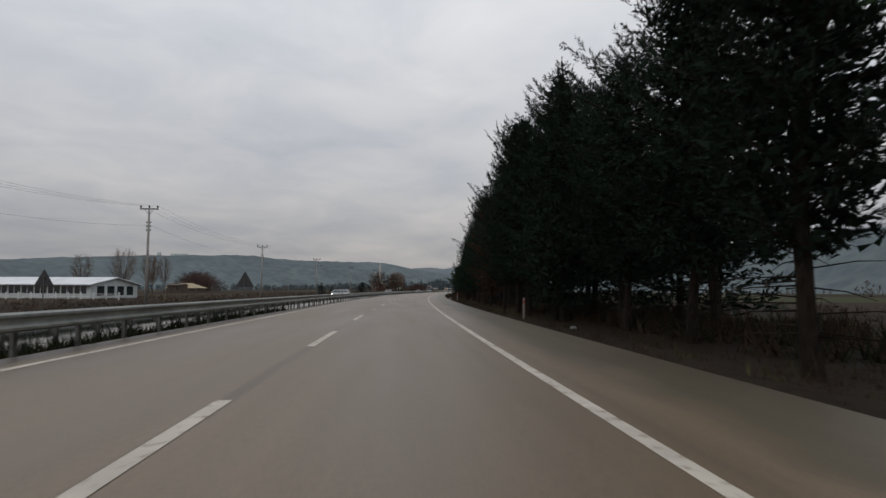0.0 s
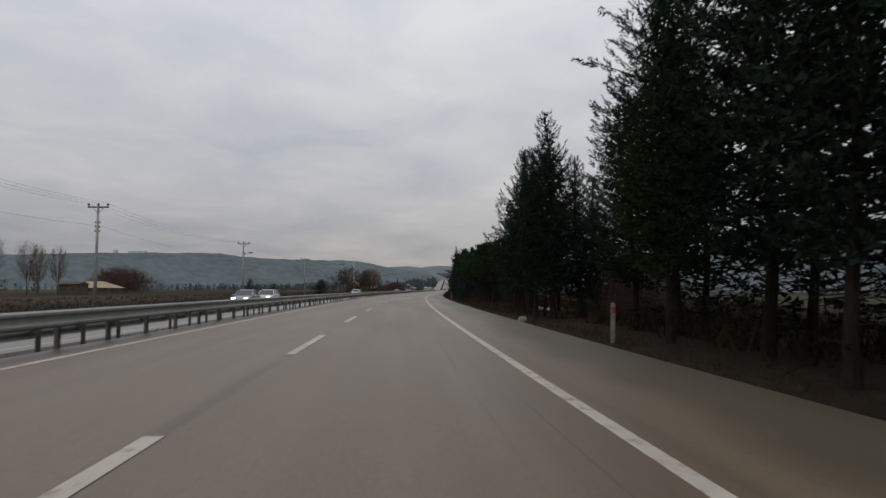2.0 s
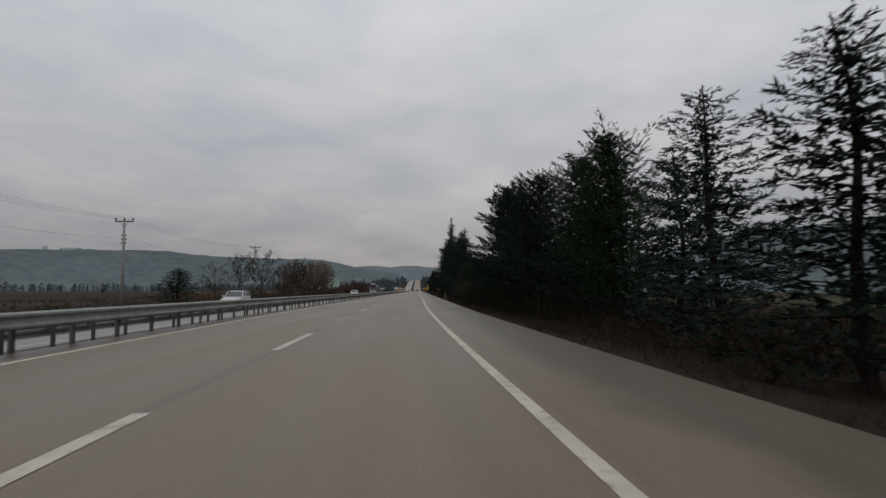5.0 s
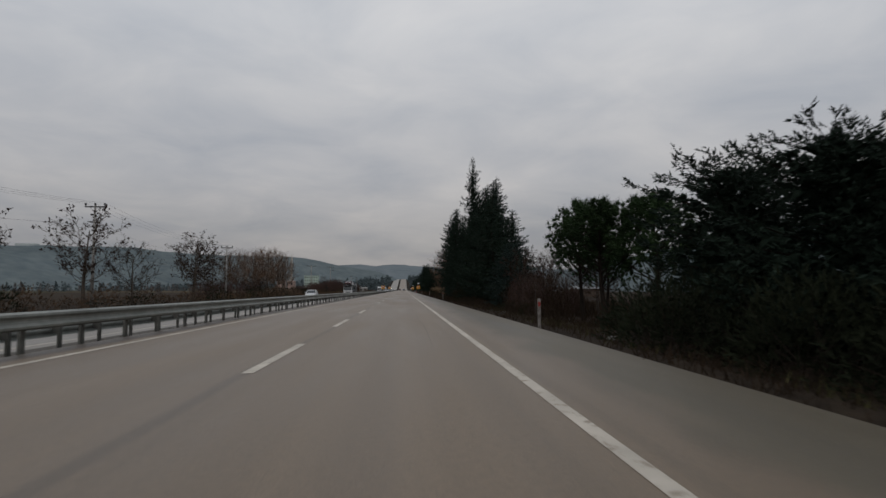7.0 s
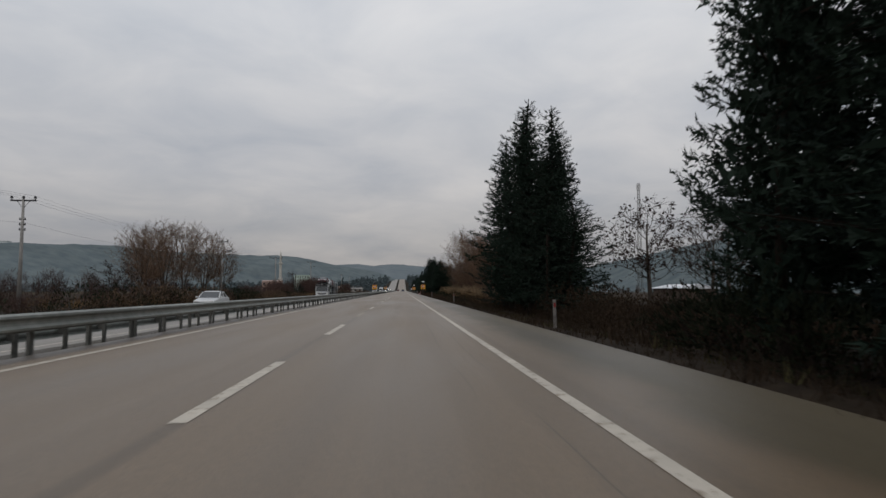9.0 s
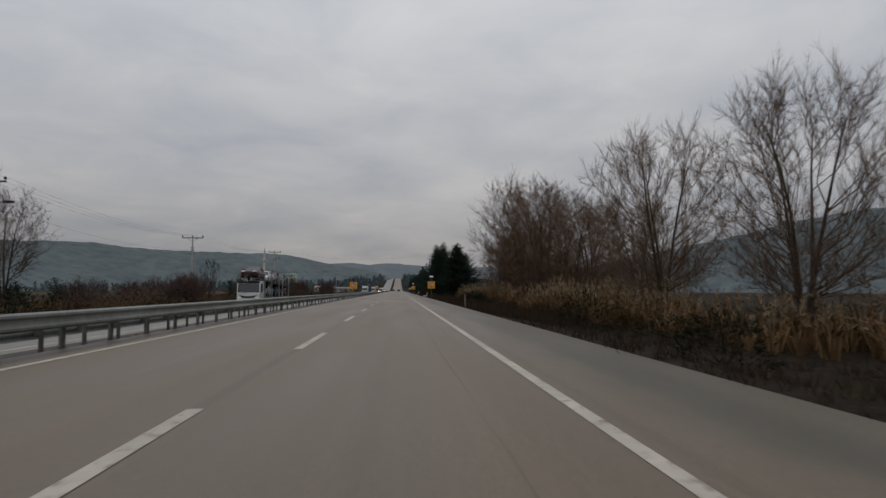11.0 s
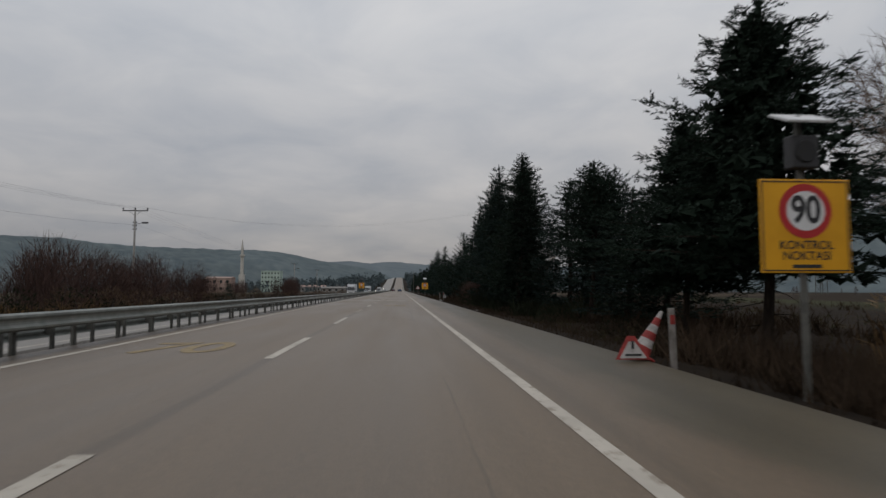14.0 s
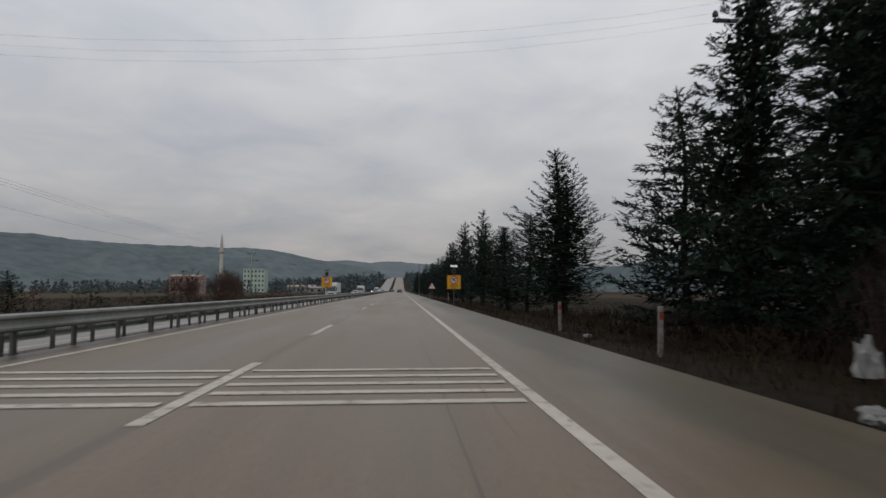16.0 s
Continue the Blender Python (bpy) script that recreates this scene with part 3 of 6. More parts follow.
def pine(seed, H=6.0, R=2.0, clear=2.0, material=M_PINE):
    """A pine with a domed crown of needle puffs carried on rising limbs that show from below."""
    r = random.Random(seed)
    wood, leaf = Soup(), Soup()
    zs = [H * 0.85 * i / 7 for i in range(8)]
    at = lambda z: Vector((0.15 * math.sin(z * 0.8 + seed), 0.1 * math.cos(z + seed), z))
    wood.tube([at(z) for z in zs], [0.15 * (1 - z / H) + 0.02 for z in zs], 8)
    low = clear + (H - clear) * 0.22
    for k in range(60):
        t = (k + 0.5) / 60
        a = k * 2.39996 + r.uniform(-0.3, 0.3)
        rise_up = t ** 0.8
        ze = low + (H - low) * rise_up * r.uniform(0.92, 1.0)
        reach = R * math.sqrt(max(0.02, 1 - rise_up ** 2.2)) * r.uniform(0.78, 1.05)
        if k % 4 == 3:
            reach *= 0.6
        z0 = min(H * 0.8, max(clear * 0.75, ze - reach * r.uniform(0.55, 0.9)))
        tip = Vector((math.cos(a) * reach, math.sin(a) * reach, ze))
        base = at(z0)
        bend = base.lerp(tip, 0.55) + Vector((0, 0, -0.10 * reach)) + any_dir(r) * 0.1
        wood.tube([base, bend, tip], [0.036, 0.024, 0.008], 4)
        for c in range(13):
            q = r.uniform(0.58, 1.06) if c > 1 else 1.0
            pc = (base.lerp(bend, q / 0.55) if q < 0.55 else bend.lerp(tip, (q - 0.55) / 0.45)) + any_dir(r) * 0.36 * r.random() * (1.4 - 0.5 * q)
            leaf.clump(r, pc, Vector((1, 0, 0)), Vector((0, 1, 0)), 0.12, 0.12, 0.08)
            for _ in range(18):
                d = (any_dir(r) + Vector((0, 0, 0.35))).normalized()
                leaf.blade(pc + any_dir(r) * 0.06, d, d.cross(any_dir(r)).normalized(), r.uniform(0.2, 0.36), 0.024)
    return wood.mesh("trunk", M_BARK), leaf.mesh("crown", material)


def brushwood(seed, H=6.0, R=2.4, n=1500, stems=9, twig=M_REDTWIG, fine=0.024):
    """A thicket: many rising stems wrapped in a soft mass of fine upright twigs."""
    r = random.Random(seed)
    wood, fines = Soup(), Soup()
    for i in range(stems):
        a, w = r.uniform(0, 6.28), R * 0.75 * math.sqrt(r.random())
        foot = Vector((math.cos(a), math.sin(a), 0)) * w * 0.4
        top = Vector((math.cos(a) * w, math.sin(a) * w, H * r.uniform(0.55, 0.9) * (1 - 0.35 * (w / R) ** 2)))
        (wood if i == 0 else fines).tube([foot, foot.lerp(top, 0.5) + any_dir(r) * 0.15, top], [0.035, 0.022, 0.008], 4)
    lumps = [(Vector((r.uniform(-1, 1) * R * 0.6, r.uniform(-1, 1) * R * 0.6, 0)), r.uniform(0.7, 1.0)) for _ in range(6)]
    while n > 0:
        c, k = r.choice(lumps)
        o = any_dir(r)
        p = c + Vector((o.x * R * 0.55, o.y * R * 0.55, 0)) * math.sqrt(r.random())
        w = min(1.0, math.hypot(p.x, p.y) / R)
        p.z = H * k * (0.86 - 0.4 * w * w) * r.random() ** 0.75
        d = (Vector((p.x, p.y, 0)) * (0.35 / R) + Vector((0, 0, 0.9)) + any_dir(r) * 0.55).normalized()
        fines.blade(p, d, d.cross(any_dir(r)).normalized(), H * r.uniform(0.09, 0.2), fine * r.uniform(0.6, 1.3))
        n -= 1
    return [("trunk", wood.mesh("trunk", M_GREYBARK)), ("twig_crown", fines.mesh("twig_crown", twig))]


def crown_tree(seed, H=7.0, R=2.6, stems=1, fork=0.3, limbs=26, subs=8, twigs=7, leaves=0.5, low=0.34, twig=M_TWIG, fine=0.016, upward=0.2):
    """A leafless or withered tree whose limbs reach out into a rounded crown."""
    r = random.Random(seed)
    wood, fines, leaf = Soup(), Soup(), Soup()
    feet = []
    for i in range(stems):
        a = 6.283 * i / stems + r.uniform(-0.4, 0.4)
        out = Vector((math.cos(a), math.sin(a), 0)) * (0.0 if stems == 1 else R * 0.34)
        pts = [out * 0.2 * q + out * q * q + Vector((0.05 * H * 0.3 * math.sin(q * 4 + i), 0.05 * H * 0.3 * math.cos(q * 3 + i), H * 0.78 * q)) for q in (0, 0.2, 0.4, 0.6, 0.8, 1)]
        rad = (0.017 if stems == 1 else 0.0095) * H
        wood.tube(pts, [rad * (1.15 - 0.98 * q) + 0.008 for q in (0, 0.2, 0.4, 0.6, 0.8, 1)], 7)
        feet.append(pts)
    mid, tall = H * (1 + low) / 2, H * (1 - low) / 2
    for k in range(limbs):
        zz = -0.85 + 1.8 * (k + r.random()) / limbs
        a = k * 2.4 + r.uniform(-0.5, 0.5)
        w = math.sqrt(max(0.02, 1 - zz * zz)) * R * r.uniform(0.75, 1.08)
        tip = Vector((math.cos(a) * w, math.sin(a) * w, mid + zz * tall * r.uniform(0.88, 1.0)))
        pts = min(feet, key=lambda f: (f[3] - tip).length)
        q = max(fork, min(0.9, (tip.z - 0.75 * w) / (H * 0.78)))
        j = min(int(q * 5), 4)
        base = pts[j].lerp(pts[j + 1], q * 5 - j)
        L = (tip - base).length
        b1, b2 = base.lerp(tip, 0.35) + any_dir(r) * L * 0.06 - Vector((0, 0, 0.05 * L)), base.lerp(tip, 0.7) + any_dir(r) * L * 0.07
        r1 = 0.0048 * L + 0.008
        fines.tube([base, b1, b2, tip], [r1, r1 * 0.75, r1 * 0.45, 0.005], 4)
        for b in range(subs):
            t = 0.35 + 0.65 * (b + r.random()) / subs
            p0 = b1.lerp(b2, (t - 0.35) / 0.35) if t < 0.7 else b2.lerp(tip, (t - 0.7) / 0.3)
            d = ((tip - base).normalized() * 0.6 + any_dir(r) + Vector((0, 0, 0.35))).normalized()
            l2 = R * r.uniform(0.15, 0.32)
            p1, p2 = p0 + d * l2 * 0.5 + any_dir(r) * 0.04, p0 + d * l2 + Vector((0, 0, 0.08 * l2))
            fines.tube([p0, p1, p2], [fine * 0.7, fine * 0.5, 0.004], 3)
            for _ in range(twigs):
                u = r.random()
                p3 = p0.lerp(p1, u * 2) if u < 0.5 else p1.lerp(p2, u * 2 - 1)
                td = (d + any_dir(r) * 0.8 + Vector((0, 0, upward))).normalized()
                fines.blade(p3, td, td.cross(any_dir(r)).normalized(), R * r.uniform(0.08, 0.2), fine)
                if r.random() < leaves:
                    ld = any_dir(r)
                    leaf.blade(p3 + td * R * 0.12, ld, ld.cross(any_dir(r)).normalized(), H * r.uniform(0.018, 0.036), H * r.uniform(0.016, 0.028))
    out = [("trunk", wood.mesh("trunk", M_GREYBARK)), ("twig_crown", fines.mesh("twig_crown", twig))]
    if leaf.v:
        out.append(("withered_foliage", leaf.mesh("withered_foliage", M_DEADLEAF)))
    return out


def shrub(seed, H=1.6, R=1.3, n=420, material=M_SHRUB, twigs=40, size=0.22):
    r = random.Random(seed)
    wood, leaf = Soup(), Soup()
    for i in range(twigs):
        d = any_dir(r)
        d.z = abs(d.z) + 0.25
        d.normalize()
        tip = Vector((d.x * R, d.y * R, d.z * H)) * r.uniform(0.6, 1.05)
        wood.tube([Vector((0, 0, 0)), tip * 0.5 + any_dir(r) * 0.1, tip], [0.013, 0.009, 0.003], 3)
    lumps = [(any_dir(r), r.uniform(0.8, 1.15)) for _ in range(9)]
    for i in range(n):
        d = any_dir(r)
        d.z = abs(d.z)
        k = 0.75 + 0.25 * max(d.dot(l) * g for l, g in lumps)
        p = Vector((d.x * R, d.y * R, d.z * H)) * (k * r.uniform(0.5, 1.0) ** 0.5)
        spray(leaf, r, p, (d + Vector((0, 0, 0.3))).normalized(), size, 3)
    return wood.mesh("branchwork", material if material == M_BRUSH else M_BARK), leaf.mesh("foliage", material)


CONIFERS = {
    "tall": [conifer(11 + i, 12.0, 3.0, 2.2, 0.34, 0.16, 0.30, 165, 0.29, 0.36, (M_CEDAR, M_CEDAR, M_PINE, M_CEDAR)[i], 14, 0.3, 10.5, 7, 0.12, 22, 0.75, chunk=0.8) for i in range(4)],
    "skirt": [conifer(31 + i, 11.0, 2.9, 0.7, 0.20, 0.30, 0.28, 165, 0.32, 0.78, (M_CEDAR, M_BLUE, M_CEDAR)[i], 4, 0.22, 9.0, 6, 0.12, 14) for i in range(3)],
    "young": [conifer(36 + i, 11.0, 2.9, 0.7, 0.20, 0.30, 0.28, 110, 0.46, 0.70, (M_CEDAR, M_BLUE)[i], 4, 0.22, 6.5, 6, 0.12, 9) for i in range(2)],
    "slim": [conifer(51 + i, 11.0, 1.7, 1.4, 0.55, 0.1, 0.35, 150, 0.30, 0.75, M_CEDAR, 6, 0.3, 9.5, 6, 0.22, 11) for i in range(3)],
    "cedar": [conifer(61 + i, 9.0, 3.4, 1.0, 0.16, 0.12, 0.02, 150, 0.38, 0.85, (M_BLUE, M_CEDAR)[i], 6, 0.2, 8.0, 6, 0.15, 10) for i in range(2)],
    "twin": [conifer(63 + i, 9.8, 4.4, 2.1, 0.16, 0.14, 0.04, 135, 0.27, 0.85, M_CEDAR, 10, 0.22, 16.0, 7, 0.15, 44, chunk=0.95) for i in range(2)],
    "open": [conifer(71 + i, 9.0, 2.6, 1.8, 0.2, 0.12, 0.3, 80, 0.28, 0.55, M_CEDAR, 14, 0.4, 16.0, 7, 0.2, 22, chunk=0.65) for i in range(2)],
    "spread": [conifer(74, 10.0, 4.2, 2.2, 0.30, 0.14, 0.16, 84, 0.27, 0.62, M_CEDAR, 16, 0.45, 27.0, 8, 0.25, 100, chunk=0.62, fan=0.32)],
    "high": [conifer(121, 9.0, 3.0, 3.5, 0.2, 0.2, 0.15, 130, 0.38, 0.78, M_CEDAR, 10, 0.2, 8.0, 6, 0.1, 10)],
    "flat": [conifer(101 + i, 5.6, 3.0, 0.5, 0.24, 0.06, 0.1, 110, 0.36, 0.33, M_CEDAR, 8, 0.25, 11.0, 6, 0.15, 20) for i in range(2)],
    "dead": [conifer(81, 10.0, 2.4, 1.2, 0.3, 0.12, 0.2, 110, 0.40, 0.6, M_DEADN, 12, 0.25, 7.0, 6, 0.1, 6)],
    "row": [conifer(95 + i, 10.0, 2.5, 0.6, 0.25, 0.2, 0.2, 64, 0.66, 0.85, (M_CEDAR, M_BLUE)[i], 0, 0.35, 5.0, 4, 0.1, 16, chunk=1.3) for i in range(2)],
    "far": [conifer(91 + i, 10.0, 2.5, 0.6, 0.25, 0.2, 0.2, 80, 0.62, 0.7, (M_CEDAR, M_BLUE)[i], 0, 0.35, 5.0, 5, 0.1, 9) for i in range(2)],
}
SIZES = {"spread": (10, 4.2), "tall": (12, 3.0), "skirt": (11, 2.9), "young": (11, 2.9), "slim": (11, 1.7), "cedar": (9, 3.4), "twin": (9.8, 4.4), "open": (9, 2.6), "flat": (5.6, 3.0), "high": (9, 3.0), "dead": (10, 2.4), "far": (10, 2.5), "row": (10, 2.5)}
TREE_LABELS = {
    "tall": "tall dark green conifer with bare lower trunk", "skirt": "dense dark green spruce branched to the ground", "young": "smaller dark green spruce branched to the ground",
    "spread": "wide-limbed dark conifer reaching over the shoulder", "slim": "slender pointed dark green cypress-like conifer", "cedar": "broad blue-green cedar with tiered branches",
    "twin": "broad dark cedar with tiered branches above a thick bare trunk", "open": "sparse dark conifer with gaps between branches", "high": "pointed dark cedar on a clear bare trunk", "flat": "low broad dark cedar with flat spreading crown", "dead": "conifer with dead brown needles", "far": "dark green spruce in the far roadside row", "row": "dark green spruce in the far roadside row",
}


def plant(kind, s, u, h, r, group="roadside conifers"):
    x, y = road(s, u)
    if kind == "skirt" and h < 8.7:
        kind = "young"
    r *= {"skirt": 1.16, "young": 1.16, "slim": 1.28}.get(kind, 1.0)
    k = rng.randrange(len(CONIFERS[kind]))
    trunk, crown = CONIFERS[kind][k]
    H, R = SIZES[kind]
    t = tagged(new("conifer_tree"), TREE_LABELS[kind], "tree", group)
    t.matrix_basis = Matrix.Translation((x, y, land(x, y) - 0.06)) @ Matrix.Rotation(rng.uniform(0, 6.28), 4, "Z") @ Matrix.Diagonal((r / R, r / R, h / H, 1))
    for name, me in (("trunk", trunk), ("crown", crown)):
        o = new(name, me)
        o.parent = t
    return t


def place(name, parts, s, u, scale, label, category, group="", sz=None):
    x, y = road(s, u)
    t = tagged(new(name), label, category, group)
    t.matrix_basis = Matrix.Translation((x, y, land(x, y) - 0.05)) @ Matrix.Rotation(rng.uniform(0, 6.28), 4, "Z") @ Matrix.Diagonal((scale, scale, sz or scale, 1))
    for n, me in parts:
        o = new(n, me)
        o.parent = t
    return t


# first stand: tall trees close together
for s, u, h, r in ((5.5, 7.8, 12, 3.0), (9.5, 6.6, 12, 2.8), (17.5, 8.5, 12, 2.8), (20, 10.4, 13, 3.2), (22.5, 8.4, 10.6, 2.5), (26.5, 9.6, 10.8, 2.8),
                   (31.5, 8.0, 12.8, 2.8), (33, 10.4, 13.2, 3.2), (36, 7.2, 12.0, 2.6), (38, 9.4, 13.4, 3.1), (41, 7.4, 13.0, 2.7),  (54.5, 9.8, 12.4, 3.0),
                   ):
    plant("tall", s, u, h, r)
for s, u, h, r in ((24, 12.6, 12, 3.2), (30, 13.6, 11, 3.3), (36, 13.0, 12, 3.2), (42, 12.4, 12.5, 3.3), (58, 12.2, 11.5, 3.2), (64, 12.4, 10.5, 3.0), (70, 12.4, 10, 3.0), (76, 12.0, 9.6, 2.8), (158, 12, 7.5, 2.6), (165, 12, 7.8, 2.6), (172, 12.4, 7.6, 2.6)):
    plant("far", s, u, h, r)
plant("open", 14, 9.6, 12.0, 3.2)
plant("skirt", 29.3, 7.6, 13.2, 2.3)
plant("skirt", 32.6, 8.2, 14.2, 2.3)
plant("dead", 56.5, 7.4, 10.5, 2.2)
plant("open", 47.5, 7.4, 11.5, 2.5)
plant("tall", 44.6, 8.8, 12.6, 2.5)
plant("tall", 51.5, 8.4, 12.4, 2.3)
for s, u, h, r in ((59.5, 8.8, 12, 2.9), (62, 7.5, 11.4, 2.3), (65.5, 8.2, 11.4, 2.8), (69, 7.6, 10.6, 2.3), (73, 9.6, 10.4, 2.4), (76.6, 9.4, 9.4, 2.3)):
    plant("tall", s, u, h, r)
for kind, s, u, h, r in (("slim", 84.2, 6.9, 9.2, 1.1), ("slim", 84.7, 8.1, 11.2, 1.45), ("slim", 85.2, 9.5, 9.0, 1.2), ("slim", 84.4, 10.3, 7.6, 1.2), ("tall", 87.5, 8.2, 9.8, 1.8), ("slim", 90.2, 7.4, 10.2, 1.4), ("slim", 92.8, 7.6, 11.0, 1.4), ("tall", 94.0, 8.8, 8.6, 1.9),
                         ("open", 97.2, 8.2, 7.2, 1.9), ("open", 102.6, 9.4, 8.6, 2.7), ("tall", 96.2, 11.0, 8.0, 2.2), ("far", 88, 12.6, 7.6, 2.4), ("far", 94, 13.4, 6.8, 2.4), ("open", 107.4, 9.4, 6.6, 2.0), ("slim", 107.8, 9.3, 8.2, 0.8)):
    plant(kind, s, u, h, r)
PINES = [pine(5, 6.0, 2.4, 2.4), pine(6, 5.6, 2.3, 2.0)]
for k, s, u, sc, wide in ((0, 109.6, 8.0, 1.04, 1.04), (1, 113, 12.0, 1.0, 1.0), (1, 117.2, 7.6, 1.12, 1.12), (0, 214.7, 9.3, 0.97, 0.85), (0, 217.6, 9.2, 1.03, 0.72), (1, 213.4, 11.2, 1.05, 0.95), (1, 221, 11.6, 0.85, 0.7)):
    place("pine_tree", list(zip(("trunk", "crown"), PINES[k])), s, u, wide, "pine with rounded green crown on a bare trunk", "tree", "roadside pines", sc)
for s, u, h, r in ((121.5, 8.6, 5.0, 1.8), (126.8, 7.2, 6.2, 2.3), (131, 9.0, 5.2, 1.9), (136.5, 8.0, 6.3, 2.2), (142, 7.6, 6.0, 2.1), (148, 8.4, 6.8, 2.1), (154, 7.8, 7.2, 2.2), (160, 8.4, 7.6, 2.3), (166, 7.8, 8.0, 2.4)):
    plant("tall" if s > 150 else "cedar" if s in (126.8, 136.5) else "skirt", s, u, h, r)
for kind, s, u, h, r in (("open", 171.5, 8.0, 8.8, 2.9), ("tall", 175.5, 8.4, 7.2, 1.9), ("slim", 175.7, 8.5, 9.4, 1.0), ("tall", 178.5, 9.6, 7.4, 2.3), ("far", 181, 12.6, 5.6, 2.4), ("far", 176, 12.8, 6.2, 2.4), ("far", 186.5, 12.4, 4.6, 2.2)):
    plant(kind, s, u, h, r)
plant("spread", 183.6, 8.8, 10.3, 4.2)
for s, u, h, r in ((203.4, 9.4, 4.8, 2.9), (199.6, 9.6, 4.8, 2.9), (195.6, 9.8, 4.4, 2.6), (206.2, 11.0, 4.0, 2.4), (201.5, 12.8, 4.4, 2.6)):
    plant("flat", s, u, h, r, "low cedars by the shoulder")
# second and third stands
for kind, s, u, h, r in (("skirt", 233.5, 8.4, 5.2, 1.8), ("skirt", 236.5, 8.8, 5.4, 2.0), ("skirt", 240.5, 8.2, 10.4, 2.4), ("skirt", 243.5, 9.0, 9.6, 2.6), ("skirt", 248, 7.8, 11.0, 2.8), ("skirt", 252.9, 7.6, 16.0, 2.0), ("skirt", 255.5, 9.8, 13.5, 2.5), ("skirt", 253.6, 10.4, 14.0, 2.5), ("skirt", 246, 11, 9.5, 2.6), ("skirt", 238.5, 9.8, 6.2, 2.2), ("skirt", 245.4, 8.2, 11.6, 2.8), ("skirt", 250.0, 9.4, 13.0, 2.5),
                         ("skirt", 274.2, 9.4, 6.6, 2.4), ("skirt", 276.3, 8.6, 12.6, 2.5), ("skirt", 279.4, 8.2, 13.9, 3.0), ("skirt", 283.4, 8.5, 14.6, 3.0), ("skirt", 288.0, 8.4, 13.4, 2.8), ("skirt", 281.2, 10.6, 12.4, 2.6), ("skirt", 286.0, 10.4, 11.8, 2.6), ("skirt", 290.5, 8.6, 7.4, 2.2)):
    plant(kind, s, u, h, r, "stand of spruces by the shoulder")
# trees round the speed check and beyond
for kind, s, u, h, r in (("twin", 394.1, 9.5, 9.3, 4.6), ("twin", 398.2, 9.5, 7.4, 3.6), ("skirt", 403.0, 10.8, 6.2, 2.4), ("high", 407.6, 9.4, 7.7, 2.6), ("skirt", 413.2, 9.8, 7.8, 2.5), ("skirt", 405.6, 10.4, 6.0, 2.3), ("skirt", 418, 8.0, 10.4, 2.8), ("skirt", 421.3, 8.6, 11.0, 2.8), ("skirt", 426.2, 8.0, 11.4, 2.9), ("skirt", 429, 10.0, 10.5, 2.8), ("skirt", 431.2, 8.4, 10.8, 2.3), ("skirt", 424.2, 9.7, 11.8, 2.9), ("skirt", 416, 12.4, 9.5, 2.8), ("skirt", 428.4, 8.8, 11.0, 2.6), ("tall", 415.5, 13.0, 8.5, 2.6),
                         ("skirt", 450.4, 9.4, 11.5, 2.5), ("skirt", 447.4, 10.2, 10.8, 2.5), ("skirt", 453.4, 9.2, 8.0, 2.2), ("skirt", 445.4, 9.8, 10.8, 2.4), ("skirt", 442.6, 10.6, 9.6, 2.5), ("far", 449.5, 12.6, 8.6, 3.2), ("far", 455, 12.4, 7.5, 2.8), ("slim", 466, 8.8, 7.0, 2.0), ("slim", 472.2, 10.0, 10.4, 2.1), ("skirt", 476, 9.0, 6.8, 2.2), ("slim", 482, 8.6, 6.6, 1.8), ("skirt", 488, 9.2, 7.2, 2.2), ("slim", 495, 8.6, 8.2, 1.9)):
    plant(kind, s, u, h, r, "stand of spruces by the shoulder")
s = 501.0
while s < 760:
    plant("row", s, 8.6 + rng.uniform(-0.6, 1.6), rng.uniform(6.5, 10.5), rng.uniform(1.9, 2.6), "far row of spruces")
    s += rng.uniform(4.2, 8.0)

# bare and withered trees
WILLOWS = [crown_tree(101, 12.0, 4.8, 4, 0.2, 96, 11, 26, 0.0, 0.1, M_WILLOW, 0.0095, 0.5), crown_tree(102, 12.0, 4.6, 5, 0.2, 96, 11, 26, 0.0, 0.08, M_WILLOW, 0.0095, 0.5), crown_tree(103, 12.0, 4.9, 3, 0.22, 96, 11, 26, 0.0, 0.12, M_WILLOW, 0.0095, 0.5)]
LEAN_WILLOWS = [crown_tree(131, 12.0, 4.8, 4, 0.3, 70, 10, 13, 0.0, 0.28, M_WILLOW, 0.017, 0.4), crown_tree(132, 12.0, 4.6, 3, 0.3, 66, 10, 13, 0.0, 0.32, M_WILLOW, 0.017, 0.4)]
WITHERED = [crown_tree(111, 7.0, 2.7, 1, 0.32, 26, 8, 6, 0.5, 0.34, M_BRUSH, 0.02), crown_tree(112, 7.0, 2.4, 1, 0.35, 24, 8, 6, 0.42, 0.38, M_BRUSH, 0.02), crown_tree(113, 7.0, 2.8, 1, 0.3, 28, 8, 8, 0.1, 0.32, M_BRUSH, 0.02)]
ROUND = [crown_tree(141, 12.0, 4.2, 2, 0.34, 90, 12, 20, 0.0, 0.3, M_WILLOW, 0.015, 0.3)]
THICKET = [brushwood(121, 6.0, 2.4, 1700, fine=0.014), brushwood(122, 6.0, 2.1, 1700, fine=0.014)]
FAR_THICKET = [brushwood(123, 6.0, 2.5, 1500, fine=0.034), brushwood(124, 6.0, 2.3, 1500, fine=0.034)]


